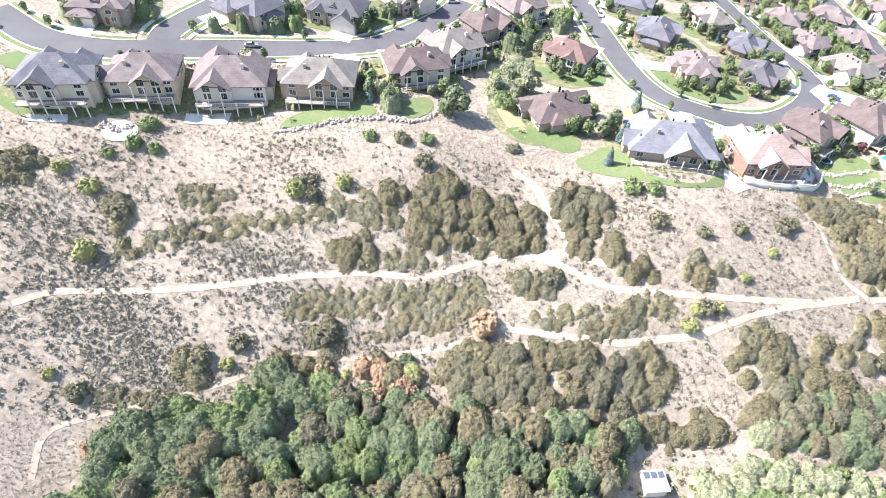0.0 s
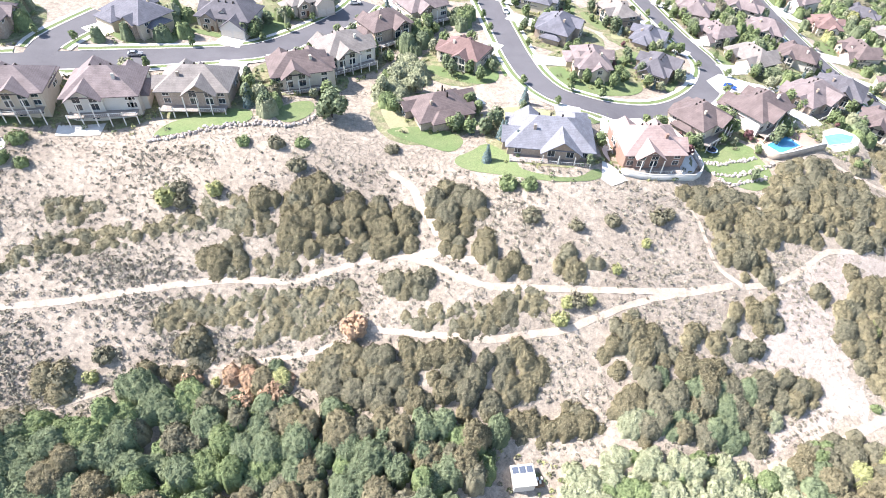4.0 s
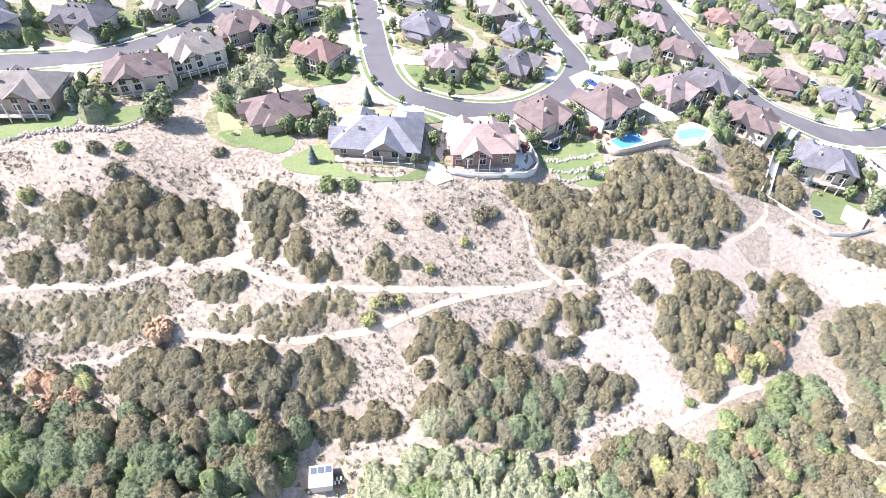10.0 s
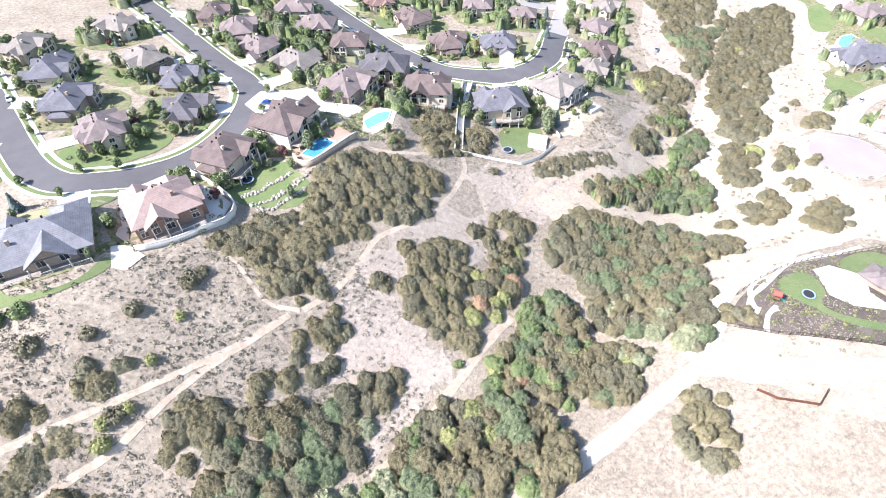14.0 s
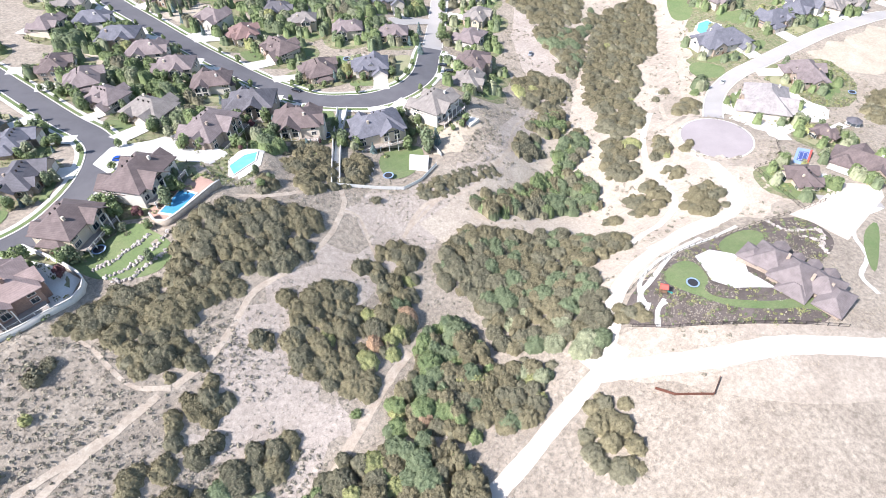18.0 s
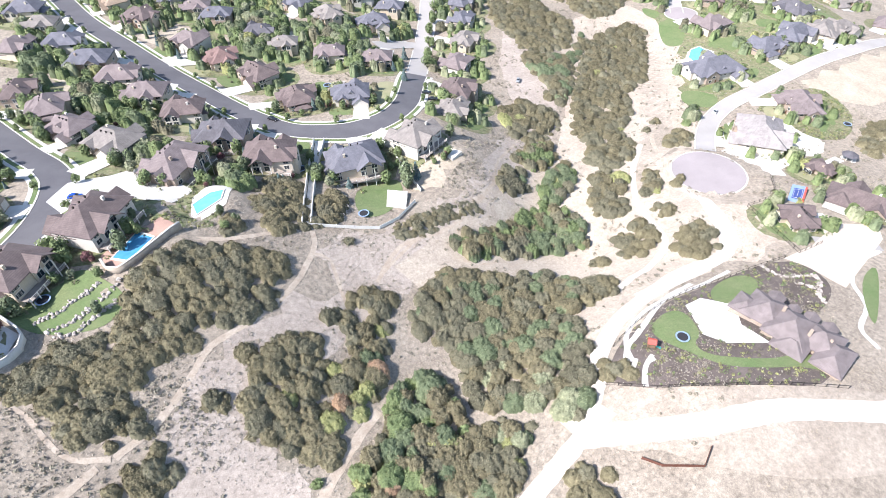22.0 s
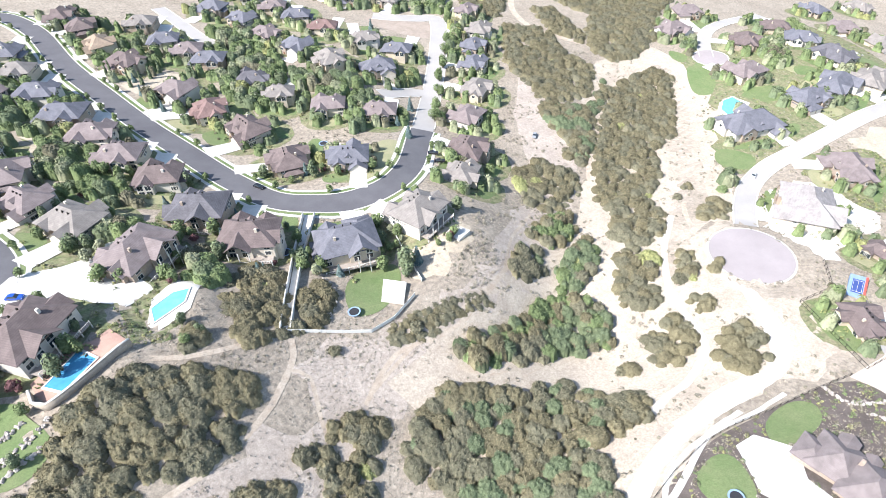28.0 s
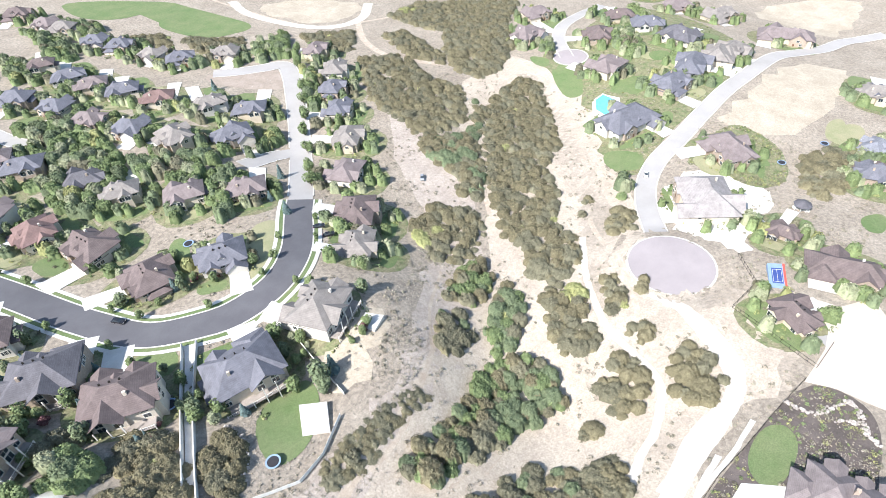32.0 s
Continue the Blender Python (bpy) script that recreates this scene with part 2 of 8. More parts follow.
    return m


def shingles(name, colour):
    """Asphalt shingles: courses across the slope, with tabs of uneven tone and weathered streaks."""
    m = material(name, colour, 0.9, None, 0.35, 0.3, 0, 9.0)
    n, l = m.node_tree.nodes, m.node_tree.links
    bsdf = n["Principled BSDF"]
    old = bsdf.inputs["Base Color"].links[0].from_socket
    coord = n.new("ShaderNodeTexCoord")
    bricks = n.new("ShaderNodeTexBrick")
    bricks.inputs["Scale"].default_value = 1.0
    bricks.inputs["Brick Width"].default_value, bricks.inputs["Row Height"].default_value = 0.9, 0.28
    bricks.inputs["Mortar Size"].default_value = 0.03
    bricks.inputs["Color1"].default_value, bricks.inputs["Color2"].default_value = (1, 1, 1, 1), (0.8, 0.8, 0.8, 1)
    bricks.inputs["Mortar"].default_value = (0.62, 0.62, 0.62, 1)
    sep, join = n.new("ShaderNodeSeparateXYZ"), n.new("ShaderNodeCombineXYZ")
    l.new(coord.outputs["Object"], sep.inputs[0])
    add = n.new("ShaderNodeMath")
    l.new(sep.outputs["X"], add.inputs[0])
    l.new(sep.outputs["Y"], add.inputs[1])
    l.new(add.outputs[0], join.inputs["X"])
    l.new(sep.outputs["Z"], join.inputs["Y"])
    l.new(join.outputs[0], bricks.inputs["Vector"])
    mix = n.new("ShaderNodeMix")
    mix.data_type, mix.blend_type = "RGBA", "MULTIPLY"
    mix.inputs[0].default_value = 0.55
    l.new(old, mix.inputs[6])
    l.new(bricks.outputs["Color"], mix.inputs[7])
    l.new(mix.outputs[2], bsdf.inputs["Base Color"])
    return m


def leaves(name, colour, second, island=0.26):
    m = material(name, colour, 0.75, second, 0.28, 0.3, 0, 1.3, island=island, spec=0.15)
    return m


SOIL = material("dry_soil", (0.322, 0.279, 0.23), 0.95, (0.254, 0.216, 0.176), 0.07, 0.28, 0.03, 3.5, mottle=0.32)
PALE_SOIL = material("pale_soil", (0.41, 0.355, 0.31), 0.95, (0.34, 0.29, 0.25), 0.07, 0.28, 0.03, 3.5, mottle=0.2)
TRAIL = material("trail_dust", (0.46, 0.395, 0.325), 0.95, (0.36, 0.295, 0.235), 0.3, 0.16, 0.03, 3.0, mottle=0.1)
WHITE_SAND = material("limestone_chippings", (0.70, 0.66, 0.60), 0.95, (0.60, 0.56, 0.50), 0.15, 0.14, 0.03, 3.0)
WHITE_DIRT = material("pale_gravel", (0.58, 0.53, 0.47), 0.95, (0.49, 0.44, 0.385), 0.12, 0.10, 0.03, 4.0)
STRAW_GROUND = material("straw_ground", (0.455, 0.395, 0.325), 0.95, (0.365, 0.31, 0.255), 0.09, 0.28, 0.05, 1.8, mottle=0.13)
SAND = material("sandy_grass", (0.395, 0.342, 0.285), 0.95, (0.305, 0.26, 0.214), 0.10, 0.2, 0.04, 2.0, mottle=0.2)
DRY_GRASS = material("dry_grass", (0.44, 0.385, 0.31), 0.95, (0.35, 0.30, 0.235), 0.09, 0.2, 0.05, 2.0, mottle=0.13)
BARK = material("bark_bed", (0.36, 0.30, 0.255), 0.95, (0.28, 0.23, 0.19), 0.2, 0.25, 0.05, 2.0)
MULCH = material("dark_mulch", (0.145, 0.12, 0.11), 0.95, (0.09, 0.075, 0.068), 0.15, 0.3, 0.05, 2.5)
GARDEN = material("garden_beds", (0.125, 0.155, 0.07), 0.95, (0.225, 0.20, 0.13), 0.3, 0.4, 0.05, 2.0, mottle=0.3)
LAWN = material("lawn", (0.115, 0.165, 0.066), 0.9, (0.16, 0.19, 0.09), 0.09, 0.28, 0.04, 3.0, mottle=0.08)
PALE_LAWN = material("dry_lawn", (0.235, 0.245, 0.135), 0.9, (0.31, 0.285, 0.18), 0.1, 0.2, 0.04, 2.0)
ASPHALT = material("asphalt", (0.125, 0.122, 0.132), 0.85, (0.10, 0.097, 0.107), 0.09, 0.12, 0.01, 6.0)
PALE_ROAD = material("worn_asphalt", (0.39, 0.37, 0.36), 0.95, (0.335, 0.32, 0.31), 0.06, 0.10, 0.01, 5.0, spec=0.1)
TURNING = material("mauve_asphalt", (0.325, 0.29, 0.295), 0.95, (0.28, 0.25, 0.255), 0.08, 0.10, 0.01, 5.0, spec=0.1)
DRIVE = material("paved_drive", (0.56, 0.49, 0.42), 0.85, (0.48, 0.41, 0.35), 0.2, 0.10, 0.01, 5.0)
CONCRETE = material("concrete", (0.60, 0.58, 0.545), 0.85, (0.51, 0.49, 0.46), 0.25, 0.10, 0.01, 4.0, each=0.06)
BRICKPAVE = material("brick_paving", (0.42, 0.28, 0.23), 0.85, (0.34, 0.22, 0.18), 0.4, 0.2, 0.01, 6.0)
STONE = material("block_stone", (0.45, 0.38, 0.31), 0.9, (0.34, 0.29, 0.24), 0.6, 0.25, 0.03, 4.0)
ROCK = material("boulder", (0.44, 0.40, 0.37), 0.9, (0.30, 0.27, 0.25), 0.5, 0.3, 0.05, 3.0, each=0.25)
WHITE_PAINT = material("white_paint", (0.75, 0.74, 0.71), 0.6, None, 0.6, 0.08)
DARK_METAL = material("dark_steel", (0.05, 0.045, 0.04), 0.5, None, 0.8, 0.2, metal=0.6)
RUST = material("rusty_fence", (0.16, 0.07, 0.05), 0.8, None, 0.8, 0.3)
WOOD = material("stained_wood", (0.22, 0.14, 0.09), 0.8, None, 0.5, 0.3)
BARKWOOD = material("tree_bark", (0.13, 0.10, 0.08), 0.95, None, 1.0, 0.35, 0.03, 6.0)
SLATE = shingles("slate_shingles", (0.17, 0.17, 0.2))
DARK = shingles("charcoal_shingles", (0.142, 0.136, 0.153))
SLATELIGHT = shingles("pale_slate_shingles", (0.235, 0.24, 0.275))
TAUPE = shingles("taupe_shingles", (0.235, 0.195, 0.195))
BEIGE = shingles("grey_beige_shingles", (0.265, 0.24, 0.225))
BROWN = shingles("brown_shingles", (0.175, 0.138, 0.135))
REDBROWN = shingles("red_brown_shingles", (0.225, 0.15, 0.14))
PINK = shingles("rose_tan_shingles", (0.38, 0.29, 0.27))
TAN = shingles("tan_shingles", (0.33, 0.255, 0.195))
MANSION = shingles("pale_grey_shingles", (0.36, 0.33, 0.325))
TAUPEGRAY = shingles("grey_brown_shingles", (0.235, 0.2, 0.2))
ROOF_WORDS = {"slate_shingles": "slate-grey", "charcoal_shingles": "charcoal", "pale_slate_shingles": "pale blue-grey", "taupe_shingles": "taupe", "grey_beige_shingles": "grey-beige",
              "brown_shingles": "brown", "red_brown_shingles": "red-brown", "rose_tan_shingles": "rose-tan", "tan_shingles": "tan", "pale_grey_shingles": "pale grey", "grey_brown_shingles": "grey-brown"}
WALLS = [(material("beige_stucco", (0.52, 0.45, 0.36), 0.9, None, 0.5, 0.12, 0.01, 5.0), "beige stucco"),
         (material("cream_stucco", (0.57, 0.51, 0.43), 0.9, None, 0.5, 0.10, 0.01, 5.0), "cream stucco"),
         (material("tan_stone_wall", (0.40, 0.33, 0.27), 0.9, (0.30, 0.24, 0.20), 1.5, 0.3, 0.03, 5.0), "tan stone"),
         (material("pale_siding", (0.56, 0.53, 0.49), 0.8, None, 0.5, 0.08, 0.01, 5.0), "pale siding"),
         (material("brown_brick_wall", (0.30, 0.20, 0.16), 0.9, (0.24, 0.16, 0.13), 1.5, 0.3, 0.02, 5.0), "brown brick")]
TRIM = material("trim_white", (0.68, 0.66, 0.62), 0.6, None, 0.6, 0.06)
PANE = material("window_glass", (0.035, 0.045, 0.055), 0.06, None, 0.3, 0.2, spec=0.8)
GARAGE_DOOR = material("garage_door_paint", (0.60, 0.55, 0.48), 0.6, None, 0.8, 0.08)
DECK = material("grey_deck_boards", (0.33, 0.29, 0.26), 0.85, None, 0.5, 0.25)
DOOR_WOOD = material("door_wood", (0.16, 0.08, 0.05), 0.6, None, 0.8, 0.2)
WATER = material("pool_water", (0.085, 0.30, 0.50), 0.05, (0.065, 0.25, 0.46), 0.4, 0.05, 0.02, 1.5, spec=0.6)
PALE_WATER = material("turquoise_water", (0.16, 0.42, 0.48), 0.05, (0.12, 0.37, 0.45), 0.4, 0.05, 0.02, 1.5, spec=0.6)
RED_PAINT = material("court_red", (0.55, 0.10, 0.08), 0.7, None, 0.6, 0.1)
PALE_BLUE = material("pale_blue_pad", (0.24, 0.33, 0.48), 0.6, None, 0.6, 0.15)
NAVY = material("navy_pad", (0.05, 0.08, 0.25), 0.6, None, 0.6, 0.15)
BLACK_MESH = material("black_mesh", (0.03, 0.03, 0.035), 0.7, None, 0.6, 0.15)
TEAL = material("teal_plastic", (0.04, 0.35, 0.32), 0.4, None, 0.6, 0.1)
PANEL = material("solar_panel", (0.10, 0.12, 0.16), 0.2, None, 0.6, 0.15, spec=0.6)
RUBBER = material("tyre_rubber", (0.02, 0.02, 0.02), 0.8)
CHROME = material("alloy_rim", (0.5, 0.5, 0.52), 0.3, metal=0.9)
LAMP_RED = material("tail_lamp", (0.4, 0.02, 0.02), 0.3)
LAMP_CLEAR = material("head_lamp", (0.7, 0.7, 0.7), 0.15)
CAR_BLUE = (material("blue_car_paint", (0.02, 0.08, 0.40), 0.25, spec=0.6), "blue")
CAR_BLACK = (material("black_car_paint", (0.02, 0.02, 0.025), 0.25, spec=0.6), "black")
CAR_SILVER = (material("silver_car_paint", (0.45, 0.46, 0.48), 0.3, metal=0.5), "silver")
CAR_WHITE = (material("white_car_paint", (0.72, 0.72, 0.72), 0.3, spec=0.6), "white")
OAK_LEAF = leaves("scrub_oak_leaves", (0.194, 0.173, 0.107), (0.142, 0.128, 0.081))
FOREST_LEAF = leaves("dark_green_leaves", (0.16, 0.19, 0.11), (0.112, 0.142, 0.083))
WILLOW_LEAF = leaves("pale_green_leaves", (0.275, 0.285, 0.185), (0.205, 0.225, 0.14))
GREEN_LEAF = leaves("garden_green_leaves", (0.175, 0.215, 0.10), (0.125, 0.165, 0.078))
YELLOW_LEAF = leaves("yellow_green_leaves", (0.30, 0.30, 0.135), (0.225, 0.24, 0.11))
ORANGE_LEAF = leaves("autumn_orange_leaves", (0.40, 0.265, 0.175), (0.30, 0.21, 0.14))
DARK_LEAF = leaves("grey_green_leaves", (0.176, 0.166, 0.113), (0.128, 0.123, 0.085))
MAROON_LEAF = leaves("maroon_leaves", (0.17, 0.085, 0.085), (0.12, 0.06, 0.065))
BLUE_NEEDLE = leaves("blue_spruce_needles", (0.125, 0.17, 0.165), (0.09, 0.13, 0.13))
SAGE_LEAF = leaves("sage_leaves", (0.40, 0.365, 0.315), (0.315, 0.285, 0.245), 0.2)
BRUSH_LEAF = leaves("grey_brush_leaves", (0.27, 0.25, 0.195), (0.205, 0.19, 0.148), 0.22)
STRAW = leaves("straw_tufts", (0.43, 0.37, 0.285), (0.34, 0.288, 0.218), 0.2)


# ---- foliage ----
def unit(n):
    d = RNG.normal(size=(n, 3))
    return d / np.linalg.norm(d, axis=1)[:, None]


def cards(centres, normals, size):
    """Small crooked leaf clumps, one three-cornered flake each."""
    n = len(centres)
    nrm = normals + RNG.normal(0, 0.34, (n, 3))
    nrm /= np.linalg.norm(nrm, axis=1)[:, None] + 1e-9
    u = np.cross(nrm, unit(n))
    u /= np.linalg.norm(u, axis=1)[:, None] + 1e-9
    v = np.cross(nrm, u)
    s = (size * RNG.uniform(0.65, 1.35, n))[:, None]
    k = RNG.uniform(0.6, 1.1, n)[:, None]
    q = np.stack([centres - u * s, centres + u * s * 0.6 - v * s * k, centres + u * s * 0.5 + v * s * k], 1)
    return q.reshape(-1, 3), np.arange(3 * n).reshape(n, 3)


def dome_cloud(base, radius, tall, count, size, lift=0.15, lobes=5, core=True):
    """Leaf clumps over lumpy domes that stand on base, an array of places; and a closed core in each."""
    n = len(base)
    d = unit(n * count).reshape(n, count, 3)
    d[..., 2] = np.abs(d[..., 2]) * 1.1 - 0.12
    d /= np.linalg.norm(d, axis=2)[..., None]
    bump = np.ones((n, count))
    for _ in range(lobes):
        way = unit(n)
        way[:, 2] = np.abs(way[:, 2])
        bump += 0.16 * np.clip((d * way[:, None]).sum(2) * 3 - 1.9, -0.4, 1.0)
    r = radius[:, None, None] * (bump * RNG.uniform(0.76, 1.08, (n, count)))[..., None]
    stretch = np.stack([np.ones(n), np.ones(n), tall / radius], 1)[:, None]
    c = base[:, None] + d * r * stretch
    c[..., 2] += (tall * lift)[:, None]
    v, f = cards(c.reshape(-1, 3), d.reshape(-1, 3), np.repeat(radius * 0 + size, count))
    if not core:
        return v, f
    a = np.arange(6) * math.pi / 3
    rings = [np.stack([np.cos(a) * k, np.sin(a) * k, 0 * a + z], 1) for k, z in ((0.68, -0.3), (0.70, 0.28), (0.2, 0.74))]
    ball = np.concatenate(rings)
    cv = base[:, None] + ball[None] * np.stack([radius, radius, tall], 1)[:, None]
    cv[..., 2] += (tall * lift)[:, None]
    i = np.arange(6)
    cf = np.concatenate([np.stack(t, 1) for k in range(2) for t in ((k * 6 + i, k * 6 + (i + 1) % 6, k * 6 + 6 + i), (k * 6 + (i + 1) % 6, k * 6 + 6 + (i + 1) % 6, k * 6 + 6 + i))])
    cf = (cf[None] + (np.arange(n) * 18)[:, None, None] + len(v)).reshape(-1, 3)
    return np.concatenate([v, cv.reshape(-1, 3)]), np.concatenate([f, cf])


# name; share of leaf colours; gap between crowns; height of crowns; share of the height that is bare stem; size of the leafy lobes; flakes per square metre; flake size; label
OAK = ("scrub_oak_thicket", ((OAK_LEAF, 0.66), (DARK_LEAF, 0.33), (YELLOW_LEAF, 0.01)), 4.3, (1.7, 3.1), 0.35, 0.85, 19, 0.19, "dense olive-brown scrub oak thicket on the dry slope")
DARKOAK = ("scrub_oak_thicket", ((DARK_LEAF, 0.48), (OAK_LEAF, 0.34), (FOREST_LEAF, 0.16), (WILLOW_LEAF, 0.02)), 4.6, (2.2, 3.8), 0.35, 0.85, 19, 0.19, "dense grey-green scrub oak thicket on the ravine side")
LOW = ("low_scrub", ((DARK_LEAF, 0.58), (OAK_LEAF, 0.42)), 2.2, (0.5, 1.2), 0.15, 0.6, 20, 0.16, "low grey-green scrub spreading over the slope")
MIXED = ("autumn_thicket", ((OAK_LEAF, 0.42), (DARK_LEAF, 0.18), (FOREST_LEAF, 0.16), (YELLOW_LEAF, 0.14), (ORANGE_LEAF, 0.10)), 4.2, (2.2, 4.0), 0.35, 0.85, 19, 0.20, "scrub oak thicket turning yellow and orange in places")
FOREST = ("ravine_trees", ((FOREST_LEAF, 0.50), (DARK_LEAF, 0.16), (OAK_LEAF, 0.12), (GREEN_LEAF, 0.20), (YELLOW_LEAF, 0.015), (ORANGE_LEAF, 0.005)), 5.0, (4.5, 8.5), 0.4, 1.05, 18, 0.22, "tall dark green leafy trees crowding the ravine")
RAVINE = ("ravine_trees", ((OAK_LEAF, 0.36), (FOREST_LEAF, 0.26), (GREEN_LEAF, 0.18), (YELLOW_LEAF, 0.035), (DARK_LEAF, 0.155), (ORANGE_LEAF, 0.01)), 4.4, (2.8, 5.8), 0.35, 0.95, 18, 0.21, "olive and green leafy trees along the dry ravine")
WILLOW = ("willow_thicket", ((WILLOW_LEAF, 0.85), (GREEN_LEAF, 0.15)), 4.2, (2.6, 4.6), 0.35, 0.95, 17, 0.22, "pale green willow thicket in the ravine")
GROVE = ("garden_grove", ((GREEN_LEAF, 0.50), (FOREST_LEAF, 0.22), (WILLOW_LEAF, 0.20), (DARK_LEAF, 0.05), (YELLOW_LEAF, 0.03)), 4.4, (4.0, 7.5), 0.3, 0.95, 14, 0.26, "leafy green garden trees between the houses")


def cell_noise(i, j, k):
    """An even random number for each cell i, j; k picks the series."""
    n = np.sin(i * 127.1 + j * 311.7 + k * 74.7) * 43758.5453
    return n - np.floor(n)


def edge_distance(poly, x, y):
    best = np.full(len(x), 1e9)
    for (ax, ay), (bx, by) in zip(poly, poly[1:] + poly[:1]):
        ux, uy = bx - ax, by - ay
        t = np.clip(((x - ax) * ux + (y - ay) * uy) / (ux * ux + uy * uy + 1e-9), 0, 1)
        best = np.minimum(best, np.hypot(x - ax - t * ux, y - ay - t * uy))
    return best


def crowns_in(kind, poly):
    """Where crowns stand in an outline: x, y, radius, height, colour number. Large ones first, then smaller ones that fill the gaps and edges."""
    xs, ys = [p[0] for p in poly], [p[1] for p in poly]
    share = np.cumsum([c[1] for c in kind[1]])
    rows = []
    for level, gap in enumerate((kind[2], kind[2] * 0.6)):
        i, j = np.meshgrid(np.arange(math.floor(min(xs) / gap) - 1, max(xs) / gap + 1), np.arange(math.floor(min(ys) / gap) - 1, max(ys) / gap + 1))
        i, j = i.ravel(), j.ravel()
        x = (i + 0.5 * (j % 2) + 0.15 + 0.7 * cell_noise(i, j, 1 + level)) * gap
        y = (j + 0.15 + 0.7 * cell_noise(i, j, 3 + level)) * gap
        r = (0.46 + 0.36 * cell_noise(i, j, 5)) * gap
        tall = (kind[3][0] + (kind[3][1] - kind[3][0]) * cell_noise(i, j, 6)) * (0.62 if level else 1.0)
        ok = inside(poly, x, y) & (cell_noise(i, j, 8) < (0.5 if level else 0.74 if kind is LOW else 0.97 if kind is DARKOAK else 0.88))
        x, y, r, tall, i, j = x[ok], y[ok], r[ok], tall[ok], i[ok], j[ok]
        if kind is GROVE:
            ok = np.array([not near_home(a, b, 0.2) and not on_strip(a, b, 1.4) for a, b in zip(x, y)], bool) & (level == 0)
            x, y, r, tall, i, j = x[ok], y[ok], r[ok] * 0.92, tall[ok], i[ok], j[ok]
        d = edge_distance(poly, x, y)
        r = np.minimum(r, d + 0.45 * kind[2])
        # neighbouring crowns often share a colour
        patch = cell_noise(np.floor(i / 3), np.floor(j / 3), 10)
        colour = np.searchsorted(share, np.where(cell_noise(i, j, 7) < 0.45, patch, cell_noise(i, j, 9)) * 0.9999)
        rows.append(np.c_[x, y, r, tall * np.clip(0.5 + d / (1.1 * kind[2]), 0.5, 1.0), colour])
    return np.concatenate(rows)


def canopy(kind, crowns, x, y):
    """Height of the leaf cover over the ground at x, y, and the number of the crown it belongs to."""
    best, who = np.zeros(len(x)), np.full(len(x), -1)
    bare, lobe = kind[4], kind[5]
    wx = x + 0.16 * np.sin(y * 2.7 + x * 0.6) + 0.10 * np.sin(y * 5.1 + 1)
    wy = y + 0.16 * np.sin(x * 2.6 + y * 0.7) + 0.10 * np.sin(x * 4.9 + 2)
    order = np.argsort(wx)
    sx, sy = wx[order], wy[order]
    for k, (cx, cy, r, tall, _) in enumerate(crowns):
        lo, hi = np.searchsorted(sx, (cx - r, cx + r))
        q = 1 - ((sx[lo:hi] - cx) ** 2 + (sy[lo:hi] - cy) ** 2) / (r * r)
        hit = q > 0
        near, q = order[lo:hi][hit], q[hit]
        h = np.maximum(tall * bare, tall - 0.72 * r * (1 - np.sqrt(q)))
        more = h > best[near]
        best[near[more]], who[near[more]] = h[more], k
    # small rounded leaf masses over the crowns
    full = best
    covered = np.nonzero(best > 0)[0]
    x, y, best = x[covered], y[covered], best[covered]
    i0, j0 = np.floor(x / lobe), np.floor(y / lobe)
    bump = np.zeros(len(x))
    for di in (-1, 0, 1):
        for dj in (-1, 0, 1):
            i, j = i0 + di, j0 + dj
            lx, ly = (i + 0.1 + 0.8 * cell_noise(i, j, 11)) * lobe, (j + 0.1 + 0.8 * cell_noise(i, j, 12)) * lobe
            lr = lobe * (0.55 + 0.3 * cell_noise(i, j, 13))
            q = 1 - ((x - lx) ** 2 + (y - ly) ** 2) / (lr * lr)
            bump = np.maximum(bump, lr * (np.sqrt(np.clip(q, 0, 1)) * 0.95 + 0.75 * cell_noise(i, j, 14) * (q > 0)))
    full[covered] = best * 0.85 + bump * np.clip(best / 1.6, 0.25, 1.0)
    return full, who


